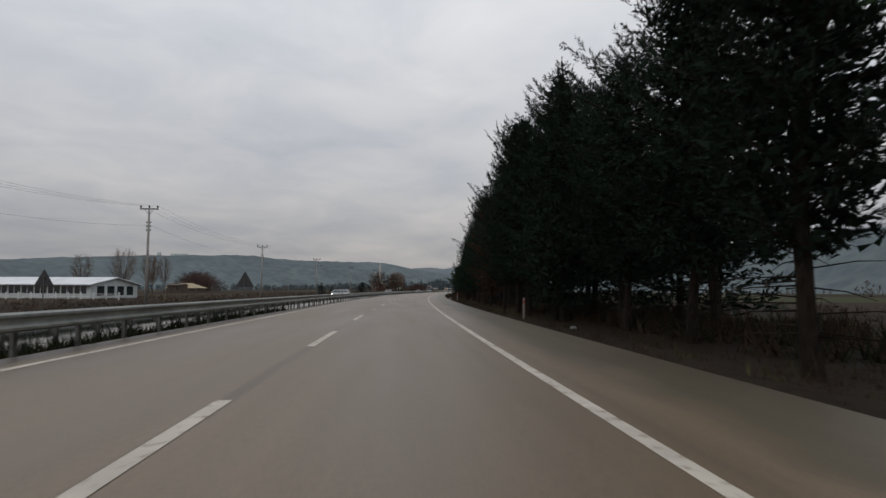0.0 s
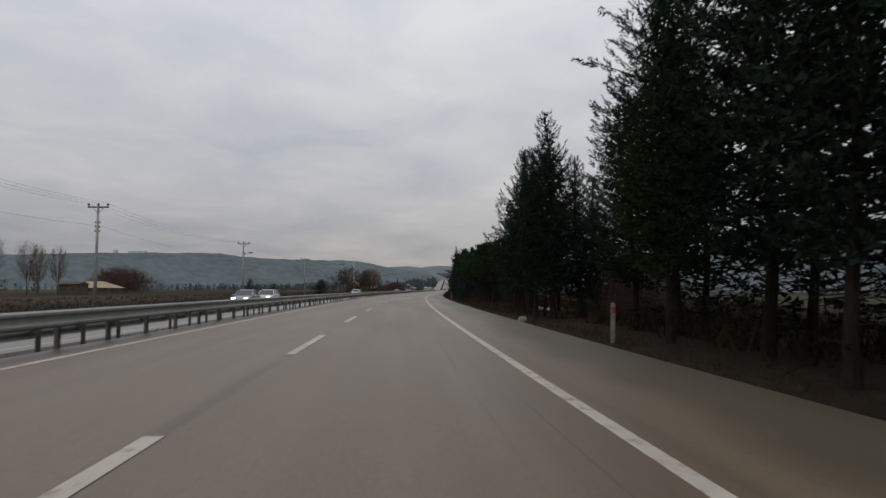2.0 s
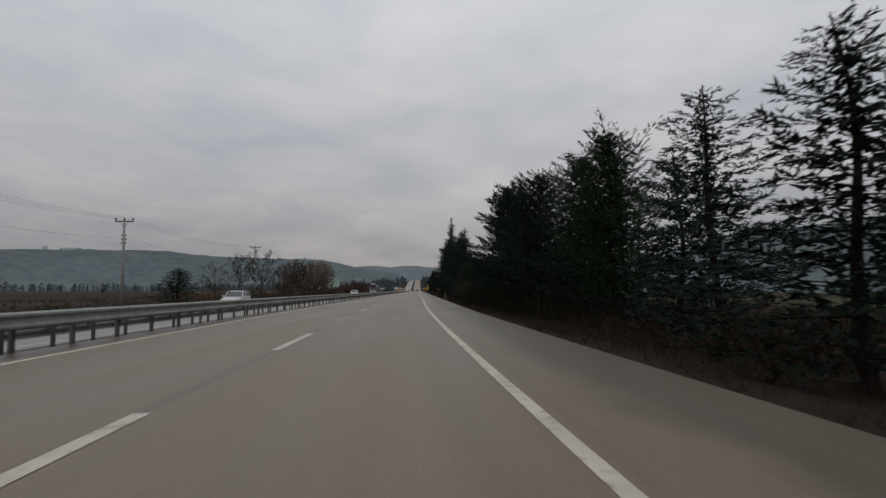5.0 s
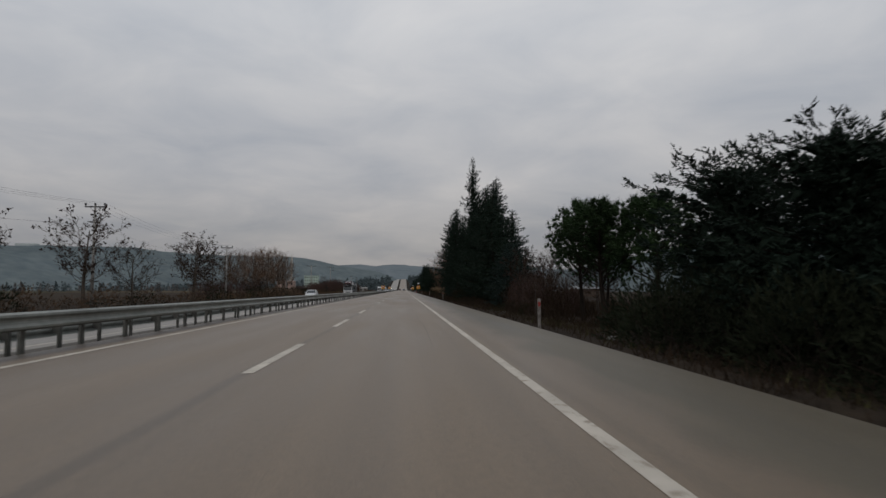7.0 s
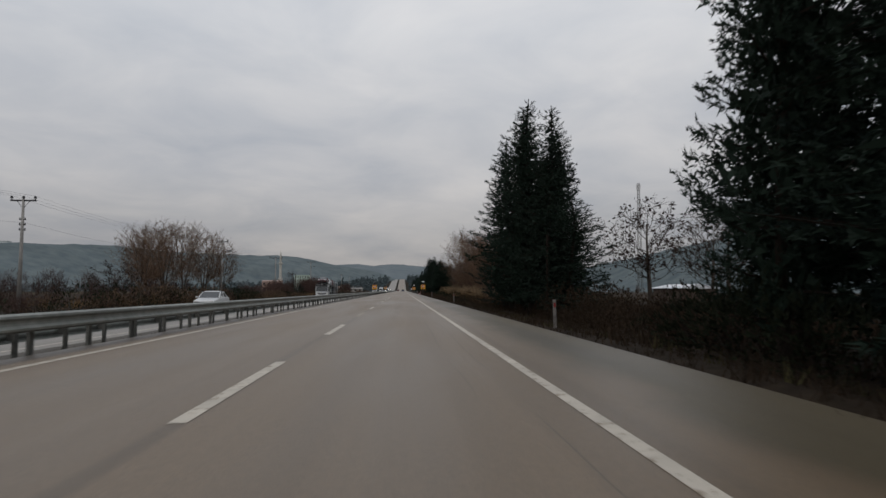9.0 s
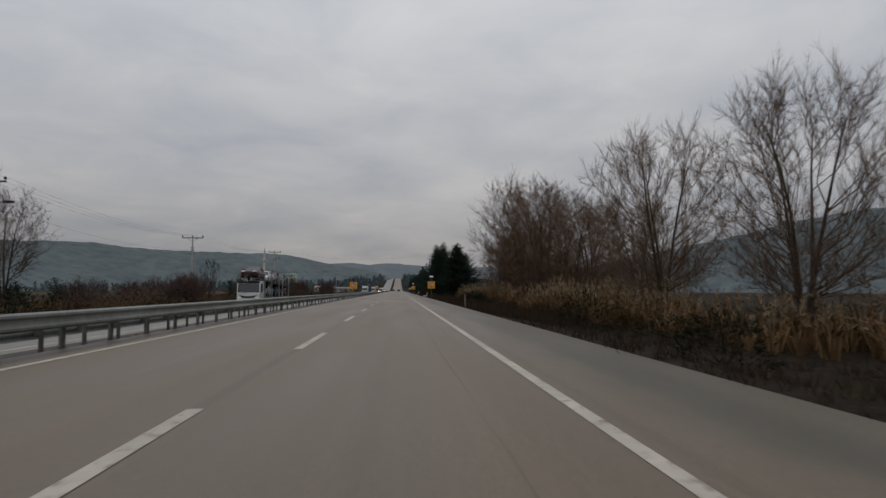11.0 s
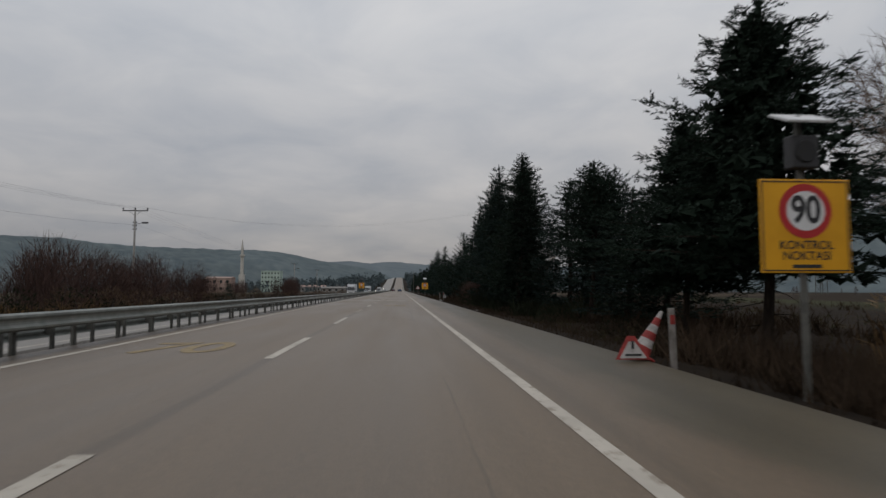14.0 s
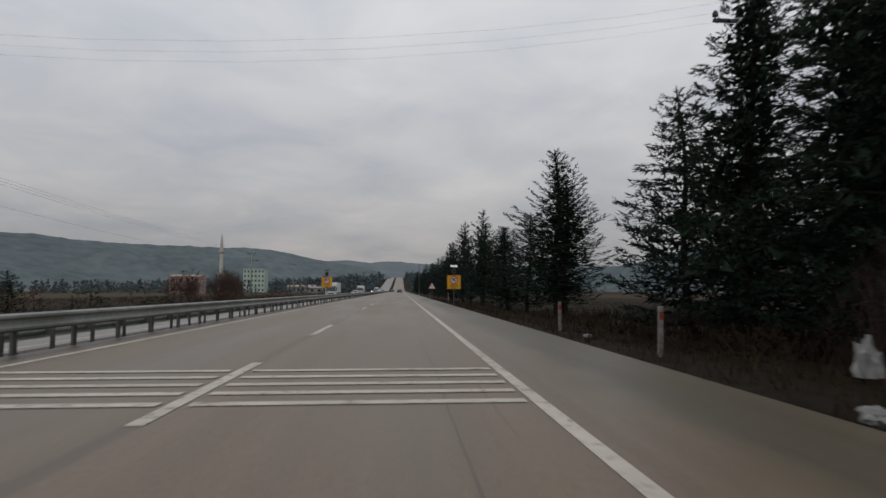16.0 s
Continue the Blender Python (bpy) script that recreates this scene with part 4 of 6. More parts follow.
def bare(kind, i, s, u, h, wide=1.0, label="", group=""):
    src, H = {"willow": (WILLOWS, 12.0), "withered": (WITHERED, 7.0), "round": (ROUND, 12.0), "thicket": (THICKET, 6.0)}[kind]
    if kind == "willow" and u < -20:
        src = LEAN_WILLOWS
    if kind == "thicket" and u < -20:
        src = FAR_THICKET
    name = {"willow": "bare_willow", "round": "bare_willow", "withered": "withered_tree", "thicket": "bare_thicket"}[kind]
    return place(name, src[i % len(src)], s, u, h / H * wide, label or {"willow": "leafless willow with fine brown twigs", "round": "leafless round-crowned tree behind the reeds", "withered": "small deciduous tree with a few withered leaves", "thicket": "leafless reddish-brown thicket of thin stems"}[kind], "tree", group, h / H)


for i, s, u, h, w in ((0, 346, 14.5, 9.4, 1.15), (1, 352, 13.5, 11.8, 1.1), (2, 357.5, 13.0, 13.2, 1.05), (1, 341, 14.5, 8.6, 1.1), (0, 336, 16, 8.0, 1.1), (2, 363, 14.0, 9.4, 0.9), (0, 369.5, 12.5, 7.4, 0.9), (1, 375.5, 16.2, 13.8, 0.72), (1, 391.5, 26.0, 8.0, 0.5), (2, 322, 11.5, 9.0, 0.9), (0, 314, 12.5, 8.6, 0.9), (1, 307, 14, 8.2, 0.8), (2, 470, 22, 8, 0.8)):
    bare("willow", i, s, u, h, w, group="willows by the reeds")
bare("round", 0, 400.6, 21.2, 11.8, 0.95)
bare("willow", 1, 438.5, 12.0, 5.6, 1.0, group="willows by the reeds")
for i, s, u, h, w in ((0, 229.5, 8.6, 4.5, 0.85), (1, 226.5, 9.6, 3.6, 0.85), (2, 224, 12, 4.0, 1.2), (0, 284.8, 18, 8.2, 1.2), (2, 288, 24.5, 7.4, 1.1), (2, 281, 22, 7.6, 1.2), (1, 221, 7.6, 2.6, 1.0)):
    bare("withered", i, s, u, h, w, group="withered roadside trees")
for i, s, u, h, w in ((1, 206, -27, 4.2, 1.0), (2, 213, -25, 5.2, 1.0), (1, 223, -24.7, 7.2, 1.0), (0, 238, -25.2, 8.4, 1.0), (2, 241.7, -23.1, 5.8, 1.0), (0, 254.5, -22.2, 7.9, 1.0), (1, 262, -24.5, 7.8, 1.0), (2, 270, -25, 7.0, 1.0), (0, 302, -27.5, 4.4, 1.3), (1, 378.5, -24.6, 6.0, 0.6), (0, 513, -26, 4.2, 1.3), (2, 545, -30, 5, 1.2)):
    bare("withered", i, s, u, h, w, group="withered trees past the far shoulder")
for i, s, u, h, w in ((1, 316.5, -31, 9.6, 0.9), (0, 323, -31, 10.8, 1.0), (1, 330, -31, 11.4, 0.95), (0, 338, -30.5, 11.0, 0.9), (1, 345, -30, 9.6, 0.85), (0, 192, -102, 14.5, 0.75), (1, 204, -100, 13.5, 0.6), (0, 214, -104, 13.0, 0.5), (1, 222, -104, 13.5, 0.5), (0, 180, -108, 12, 0.7), (0, 345, -42, 12, 0.8), (1, 362, -48, 12, 0.8)):
    bare("willow", i, s, u, h, w, group="bare trees past the far shoulder")
for i, s, u, h, w in ((0, 300, -36, 4.6, 1.1), (1, 308, -37, 5.0, 1.1), (0, 316, -37, 5.2, 1.1), (1, 324, -36, 5.4, 1.1), (0, 332, -36, 5.4, 1.1), (1, 340, -35, 5.0, 1.1), (1, 287, -122, 13, 1.9), (0, 300, -126, 13, 2.0), (1, 276, -118, 12, 1.7), (0, 264, -112, 11, 1.9), (1, 370, -30, 3.8, 1.1), (0, 363, -28, 3.6, 1.1), (1, 356, -29, 3.8, 1.1), (0, 349, -27, 3.4, 1.1), (0, 349, 13, 5.0, 1.1), (1, 354, 12, 6.0, 1.1), (0, 358, 14.5, 6.5, 1.1), (1, 362, 12.0, 6.5, 1.0), (0, 367, 13.5, 6.0, 1.0), (1, 344, 15, 5.0, 1.1), (1, 326, -24, 2.6, 1.4), (0, 306, -24, 2.2, 1.4), (1, 296, -25, 2.4, 1.4), (0, 283, -24.5, 2.0, 1.4), (1, 346, 18, 4.6, 1.1), (0, 350, 19, 5.0, 1.1), (1, 355, 18.5, 5.0, 1.1), (0, 360, 18, 4.8, 1.1), (1, 365, 19, 4.6, 1.1), (0, 370, 17, 4.4, 1.1), (0, 79.6, 9.6, 3.2, 0.9), (1, 81.2, 10.6, 3.6, 0.9), (0, 83.2, 11.8, 4.0, 0.9), (1, 86, 13.2, 4.4, 1.0), (0, 88.4, 15, 4.8, 1.0), (1, 84.4, 14.6, 4.2, 1.0), (0, 104, 16.5, 3.0, 1.3), (1, 110, 17.5, 3.2, 1.3), (0, 98, 17, 3.2, 1.3), (1, 117, 16, 3.4, 1.3), (1, 436, 7.4, 3.2, 0.8), (0, 438.4, 6.8, 3.0, 0.8), (1, 440.6, 7.6, 3.4, 0.8), (0, 437.6, 9.8, 3.8, 0.9), (1, 441.6, 9.4, 3.8, 0.8), (0, 443.4, 7.4, 2.8, 0.8), (1, 434.6, 9.8, 4.4, 0.9), (0, 224.2, 8.2, 3.2, 0.9), (1, 226.0, 9.2, 3.6, 0.9), (0, 227.6, 8.0, 3.0, 0.9), (1, 229.2, 9.4, 3.4, 0.9), (0, 222.4, 9.4, 3.0, 0.9), (1, 231.0, 8.2, 2.6, 0.9), (0, 225.2, 10.8, 3.4, 1.0), (1, 439.8, 8.4, 4.6, 0.9), (0, 436.4, 8.6, 4.2, 0.9), (1, 620, -60, 7, 1.2), (0, 590, -56, 6, 1.2), (0, 296, 9.5, 3.0, 1.0), (1, 302, 8.6, 2.6, 1.0), (0, 524, -25, 6.0, 0.9), (1, 531, -26.5, 6.4, 0.9), (0, 538, -27.5, 6.4, 0.9), (1, 370, -25, 4.6, 1.1), (0, 373.5, -27, 4.8, 1.1), (1, 376.5, -25.5, 4.8, 1.1), (0, 380, -28, 5.2, 1.1), (1, 383, -29.5, 5.0, 1.1), (0, 366, -27, 4.2, 1.1), (0, 516, -27, 4.2, 0.9), (1, 548, -30, 5.4, 1.0)):
    bare("thicket", i, s, u, h, w, group="thickets")
s = 425.0
while s < 474:
    bare("thicket", rng.randrange(2), s, rng.uniform(-31.5, -26.5), rng.uniform(6.0, 7.6) if s < 462 else rng.uniform(4.6, 5.8), 1.1, group="thickets")
    s += rng.uniform(2.6, 4.2)
for s, u, h in ((176, -30, 2.8), (481, -27.6, 3.2), (401, -28, 3.4), (418.5, -29, 3.6), (340, -26, 2.4), (334, -25, 2.2), (422, -31, 2.4), (358, -33, 3)):
    plant("far", s, u, h, h * 0.36, "small firs past the far shoulder")
plant("young", 152.4, -27.3, 3.5, 1.25, "small firs past the far shoulder")
plant("skirt", 205, -26.5, 4.3, 2.6, "small firs past the far shoulder")

# ---------------------------------------------------------------- shrubs, reeds, grass
SHRUBS = [shrub(201, n=300, twigs=10, size=0.19), shrub(202, n=300, twigs=10, size=0.19), shrub(203, material=M_BRUSH, n=330, twigs=24, size=0.16), shrub(204, material=M_BRUSH, n=320, twigs=26, size=0.16), shrub(205, n=700, twigs=10, size=0.14), shrub(206, material=M_TWIG, n=170, twigs=8, size=0.22), shrub(207, n=180, twigs=4, size=0.22)]
WHAT = ("dense dark green roadside shrub", "dense dark green roadside shrub", "brown leafless brush beside the shoulder", "brown leafless brush beside the shoulder", "tall dense dark green juniper bush", "pale brown leafless brush in a hedge", "dark green shrub in a hedge")


def bush(k, s, u, h, r, group):
    x, y = road(s, u)
    t = tagged(new("shrub"), WHAT[k], "shrub", group)
    t.matrix_basis = Matrix.Translation((x, y, land(x, y) - 0.05)) @ Matrix.Rotation(rng.uniform(0, 6.28), 4, "Z") @ Matrix.Diagonal((r / 1.3, r / 1.3, h / 1.6, 1))
    for n, me in zip(("branchwork", "foliage"), SHRUBS[k]):
        new(n, me).parent = t


s = 181.0
while s < 205:
    bush(rng.randrange(2), s, 6.6 + rng.uniform(-0.6, 1.6), rng.uniform(1.4, 2.3), rng.uniform(1.2, 1.8), "shrubs by the shoulder")
    s += rng.uniform(1.2, 2.0)
for s, u, h, r in ((175, 7.4, 2.0, 1.7), (178, 8.0, 2.3, 1.8), (181.4, 7.8, 2.2, 1.8), (184.6, 8.2, 2.4, 1.9), (188, 8.0, 2.2, 1.8), (172, 7.6, 1.8, 1.6), (193, 7.6, 1.9, 1.6), (197, 7.2, 2.1, 1.7), (201, 7.4, 2.3, 1.8), (204.4, 7.2, 2.0, 1.6), (206.4, 8.4, 1.8, 1.5)):
    bush(4, s, u, h, r, "juniper bushes by the shoulder")
s = 108.0
while s < 178:
    bush(rng.choice((0, 2, 3)), s, 6.8 + rng.uniform(-0.6, 2.2), rng.uniform(0.7, 1.6), rng.uniform(1.0, 1.5), "shrubs by the shoulder")
    s += rng.uniform(2.0, 3.4)
for lo, hi, a, b in ((218, 272, 0.6, 1.3), (288, 326, 0.9, 1.7), (396, 460, 0.5, 1.2)):
    s = float(lo)
    while s < hi:
        bush(rng.choice((2, 3, 3, 0)), s, 6.6 + rng.uniform(-0.6, 3.0), rng.uniform(a, b), rng.uniform(0.9, 1.4), "shrubs by the shoulder")
        s += rng.uniform(2.0, 3.6)
for s, u, h, r in ((427, 6.8, 1.7, 1.5), (430, 7.2, 2.2, 1.7), (432.6, 6.8, 2.0, 1.6), (250.6, 6.8, 1.7, 1.5), (252.6, 7.0, 2.1, 1.7), (254.6, 7.4, 2.2, 1.7), (256.6, 7.8, 1.9, 1.6), (258.4, 9.4, 1.8, 1.6), (113.4, 7.8, 2.2, 1.7), (115.6, 8.2, 2.6, 1.8), (117.8, 7.6, 2.2, 1.7), (119.6, 8.4, 2.6, 1.8), (122.4, 7.2, 1.8, 1.5), (338.5, 7.6, 1.3, 1.5), (342, 7.2, 1.5, 1.6), (344.5, 7.8, 1.6, 1.7), (347, 7.4, 1.2, 1.4), (352, 7.6, 2.0, 1.6), (354.5, 7.4, 2.2, 1.7), (357, 7.6, 2.3, 1.8), (359.6, 7.4, 2.1, 1.7), (362.2, 7.8, 1.9, 1.6), (436, 7.0, 2.0, 1.6), (439.5, 6.6, 2.2, 1.7)):
    bush(0 if s < 435 else 3, s, u, h, r, "shrubs by the shoulder")
for k in range(9):
    bush(2 + k % 2, 221.5 + 1.2 * k, 8.8 + rng.uniform(-0.8, 1.8), rng.uniform(1.9, 2.6), rng.uniform(1.3, 1.7), "brown brush between the stands")
for k in range(13):
    bush(2 + k % 2, 259.5 + 1.25 * k, 8.6 + rng.uniform(-0.9, 2.6), rng.uniform(1.5, 2.1), rng.uniform(1.3, 1.8), "brown brush between the stands")
s = 196.0
while s < 640:
    bush(rng.choice((6, 5, 5, 5)), s, -22.0 + rng.uniform(-2.0, 1.2), rng.uniform(1.0, 2.2), rng.uniform(1.4, 2.5), "shrubs past the far shoulder")
    s += rng.uniform(2.0, 3.6) if s < 460 else rng.uniform(7, 14)
s = 24.0
while s < 196:
    bush(rng.choice((5, 5, 5, 6)), s, -24.0 + rng.uniform(-1.5, 1.5), rng.uniform(0.5, 1.0), rng.uniform(1.2, 2.0), "low hedge past the far shoulder")
    s += rng.uniform(3.0, 5.0)
for s in range(288, 338, 3):
    bush(rng.choice((6, 6, 5)), s, -23.0 + rng.uniform(-0.8, 0.8), rng.uniform(1.9, 2.6), rng.uniform(2.0, 2.6), "tall hedge past the far shoulder")
for s in range(452, 560, 7):
    bush(0, s, -20.6, rng.uniform(0.8, 1.0), 0.75, "clipped round bushes past the far shoulder")


def tufts(name, area, n, h, w, lean, material, label, keep=None, seed=1):
    """Many blades over a stretch of ground, one object."""
    r, so = random.Random(seed), Soup()
    s0, s1, u0, u1 = area
    while n > 0:
        s, u = r.uniform(s0, s1), r.uniform(u0, u1)
        if keep and not keep(s, u, r):
            n -= 1
            continue
        x, y = road(s, u)
        z = land(x, y) - 0.03
        tall = 1.0 + 0.8 * noise.noise(Vector((s * 0.6, u * 0.6, 6)))
        for _ in range(6):
            d = Vector((r.gauss(0, lean), r.gauss(0, lean), 1)).normalized()
            so.blade(Vector((x + r.gauss(0, 0.12), y + r.gauss(0, 0.12), z)), d, Vector((r.uniform(-1, 1), r.uniform(-1, 1), 0)).normalized(), h * tall * r.uniform(0.5, 1.25), w * r.uniform(0.6, 1.3))
            n -= 1
    return tagged(new(name, so.mesh(name, material)), label, name.replace("_", " "), kind="stuff")


def clump(s, u, r):
    return noise.noise(Vector((s * 0.35, u * 0.5, 4))) > -0.15


def reedy(s, u, r):
    return noise.noise(Vector((s * 0.22, u * 0.4, 4))) > -0.1 and u > 9.0 + 1.2 * noise.noise(Vector((s * 0.3, 0, 8)))


def reed_bed(area, n, h, seed):
    """Tussocks of dry reeds: arching leaves and feathery heads."""
    r, leafy, heads = random.Random(seed), Soup(), Soup()
    s0, s1, u0, u1 = area
    up = Vector((0, 0, 1))
    while n > 0:
        n -= 1
        s, u = r.uniform(s0, s1), r.uniform(u0, u1)
        if not reedy(s, u, r):
            continue
        x, y = road(s, u)
        foot = Vector((x, y, land(x, y) - 0.03))
        tall = h * (1.0 + 0.45 * noise.noise(Vector((s * 0.3, u * 0.5, 6)))) * r.uniform(0.75, 1.2)
        for k in range(16):
            a = r.uniform(0, 6.28)
            out = Vector((math.cos(a), math.sin(a), 0))
            side = Vector((-out.y, out.x, 0)) * r.uniform(0.014, 0.032)
            L, bow = tall * r.uniform(0.4, 1.0), r.uniform(0.25, 1.1)
            p = foot + out * r.uniform(0, 0.25)
            m1, m2 = p + up * L * 0.55 + out * L * bow * 0.22, p + up * L * (0.95 - 0.35 * bow) + out * L * bow * 0.75
            b = len(leafy.v)
            leafy.v += [p - side, p + side, m1 + side, m1 - side, m2]
            leafy.f += [(b, b + 1, b + 2, b + 3), (b + 3, b + 2, b + 4)]
        for k in range(r.randrange(1, 4)):
            a = r.uniform(0, 6.28)
            out = Vector((math.cos(a), math.sin(a), 0))
            top = foot + up * tall * r.uniform(0.7, 1.0) + out * tall * r.uniform(0.05, 0.25)
            b = len(leafy.v)
            leafy.v += [foot - Vector((0.008, 0, 0)), foot + Vector((0.008, 0, 0)), top]
            leafy.f.append((b, b + 1, b + 2))
            for _ in range(9):
                d = (up * 0.7 + out * 0.5 + any_dir(r) * 0.6).normalized()
                heads.blade(top - up * r.uniform(0.0, 0.3), d, d.cross(any_dir(r)).normalized(), r.uniform(0.12, 0.26), r.uniform(0.025, 0.05))
    tagged(new("reeds", leafy.mesh("reeds", M_REED)), "tall dry golden reeds along the ditch", "reeds", kind="stuff")
    tagged(new("reed_plumes", heads.mesh("reed_plumes", M_PLUME)), "feathery pale reed heads along the ditch", "reeds", kind="stuff")


for k, (area, n, h, m) in enumerate((((0, 90, 8.6, 18.0), 15000, 0.95, M_BRUSH), ((0, 90, 9.0, 17.0), 5500, 1.0, M_SHRUB), ((90, 118, 13.0, 26.0), 7000, 1.0, M_BRUSH), ((90, 118, 5.4, 9.6), 3000, 0.5, M_BRUSH), ((118, 212, 8.4, 20.0), 14000, 0.95, M_BRUSH), ((165, 212, 8.0, 16.0), 7000, 1.3, M_SHRUB),
                                       ((212, 300, 7.6, 20.0), 19000, 0.95, M_BRUSH), ((396, 470, 8.0, 18.0), 12000, 0.9, M_BRUSH), ((408, 436, 6.6, 13.0), 6000, 1.3, M_SHRUB), ((20, 470, 18.0, 44.0), 14000, 0.7, M_BRUSH))):
    tufts("undergrowth", area, n, h * 0.85, 0.07, 0.6, m, "tangled brown undergrowth below the trees" if m == M_BRUSH else "dark green undergrowth below the trees", clump, 60 + k)
reed_bed((326, 390, 7.8, 15.0), 2300, 2.0, 3)
reed_bed((296, 326, 8.6, 14.0), 420, 1.5, 4)
tufts("dead_weeds", (322, 392, 4.9, 9.4), 30000, 0.75, 0.03, 0.5, M_BRUSH, "dark withered weeds in the ditch", clump, 14)
tufts("reeds", (300, 440, -34.0, -22.5), 6000, 1.0, 0.08, 0.2, M_REED, "dry reeds past the far shoulder", clump, 5)
tufts("roadside_grass", (0, 120, 4.35, 11.0), 18000, 0.22, 0.02, 0.45, M_BRUSH, "withered brown verge grass and litter", None, 6)
tufts("roadside_grass", (120, 330, 4.35, 9.0), 28000, 0.30, 0.022, 0.4, M_BRUSH, "withered brown verge grass", None, 7)
tufts("roadside_grass", (330, 520, 4.35, 9.5), 26000, 0.26, 0.022, 0.4, M_BRUSH, "withered brown verge grass", None, 8)
tufts("verge_grass", (0, 330, 5.0, 22.0), 30000, 0.26, 0.03, 0.4, M_GRASS, "dull green-brown grass", clump, 9)
tufts("verge_grass", (390, 520, 6.0, 26.0), 18000, 0.26, 0.03, 0.4, M_GRASS, "dull green-brown grass", clump, 10)
tufts("median_grass", (-2, 34, -8.3, -6.36), 7000, 0.42, 0.035, 0.5, M_SHRUB, "green weeds under the guardrail", None, 15)
tufts("median_grass", (0, 60, -9.3, -6.4), 14000, 0.16, 0.02, 0.5, M_GRASS, "low weeds between the guardrails", clump, 11)
tufts("median_grass", (60, 520, -9.3, -6.6), 22000, 0.10, 0.02, 0.5, M_GRASS, "low weeds between the guardrails", clump, 12)
tufts("field_grass", (20, 600, -60, -19.6), 42000, 0.45, 0.05, 0.35, M_BRUSH, "rough brown field grass", clump, 13)

# far woods along the foot of the hills
def far_wood(name, n, area, label, seed, material, h0, h1):
    r, so = random.Random(seed), Soup()
    for _ in range(n):
        s, u = r.uniform(area[0], area[1]), r.uniform(area[2], area[3])
        x, y = road(s, u)
        z, h = land(x, y), r.uniform(h0, h1)
        rad, sharp = h * r.uniform(0.25, 0.5), r.random() < 0.4
        for k in range(48):
            t = r.random() ** 1.2
            a, w = r.uniform(0, 6.28), rad * ((1 - t) ** 0.8 if sharp else math.sin(math.pi * min(0.97, t * 0.9 + 0.1)) ** 0.6)
            d = Vector((math.cos(a), math.sin(a), 0))
            p = Vector((x, y, z + t * h * 0.9)) + d * w * r.uniform(0.2, 0.9)
            so.blade(p - Vector((0, 0, h * 0.08)), (any_dir(r) + Vector((0, 0, 0.5))).normalized(), d.cross(any_dir(r)).normalized(), h * 0.17, h * 0.15)
    return tagged(new(name, so.mesh(name, material)), label, "woodland", kind="stuff")


# fir and twig colours lightened and greyed to carry the air haze
M_FARFIR = mat("hazed_fir_foliage", (0.060, 0.082, 0.090), (0.086, 0.110, 0.118), 0.4, 0.95, 0.05, 0.7, island=True)
M_FARBROWN = mat("hazed_bare_woods", (0.086, 0.077, 0.076), (0.130, 0.117, 0.112), 0.4, 0.95, 0.05, 0.7, island=True)
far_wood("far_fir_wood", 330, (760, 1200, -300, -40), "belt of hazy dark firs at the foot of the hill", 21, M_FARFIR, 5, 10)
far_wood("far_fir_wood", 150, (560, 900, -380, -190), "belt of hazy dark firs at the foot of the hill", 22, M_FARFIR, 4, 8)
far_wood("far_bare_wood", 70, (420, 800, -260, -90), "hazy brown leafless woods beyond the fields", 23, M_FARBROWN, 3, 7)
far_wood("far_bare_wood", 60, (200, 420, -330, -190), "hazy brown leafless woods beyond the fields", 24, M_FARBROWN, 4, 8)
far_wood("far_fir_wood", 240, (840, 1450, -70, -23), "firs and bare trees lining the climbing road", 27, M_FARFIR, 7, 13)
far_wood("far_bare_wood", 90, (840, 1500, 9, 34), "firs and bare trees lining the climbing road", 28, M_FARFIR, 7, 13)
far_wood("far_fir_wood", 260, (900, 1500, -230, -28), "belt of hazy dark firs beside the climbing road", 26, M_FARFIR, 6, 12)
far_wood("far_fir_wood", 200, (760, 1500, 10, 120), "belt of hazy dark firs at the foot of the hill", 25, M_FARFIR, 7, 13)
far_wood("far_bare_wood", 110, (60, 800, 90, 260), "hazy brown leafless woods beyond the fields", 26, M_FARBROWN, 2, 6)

# ---------------------------------------------------------------- guardrails in the median
def w_beam(face):
    """Cross-section of the corrugated beam; face is the side it looks to."""
    return [(face * a, z) for a, z in ((0.0, 0.405), (0.012, 0.40), (0.075, 0.435), (0.08, 0.475), (0.03, 0.52), (0.022, 0.56), (0.03, 0.60), (0.08, 0.645), (0.075, 0.685), (0.012, 0.72), (0.0, 0.715))]


def post_mesh(face):
    bm = bmesh.new()
    box(bm, -0.032, 0.032, -0.06, -0.052, -0.25, 0.66)
    box(bm, -0.032, -0.025, -0.06, 0.06, -0.25, 0.66)
    box(bm, 0.025, 0.032, -0.06, 0.06, -0.25, 0.66)
    box(bm, min(face * 0.04, face * 0.16), max(face * 0.04, face * 0.16), -0.045, 0.045, 0.47, 0.65, 0.006)
    me = bpy.data.meshes.new("post")
    bmesh.ops.recalc_face_normals(bm, faces=bm.faces)
    bm.to_mesh(me)
    bm.free()
    me.materials.append(M_POST)
    return me


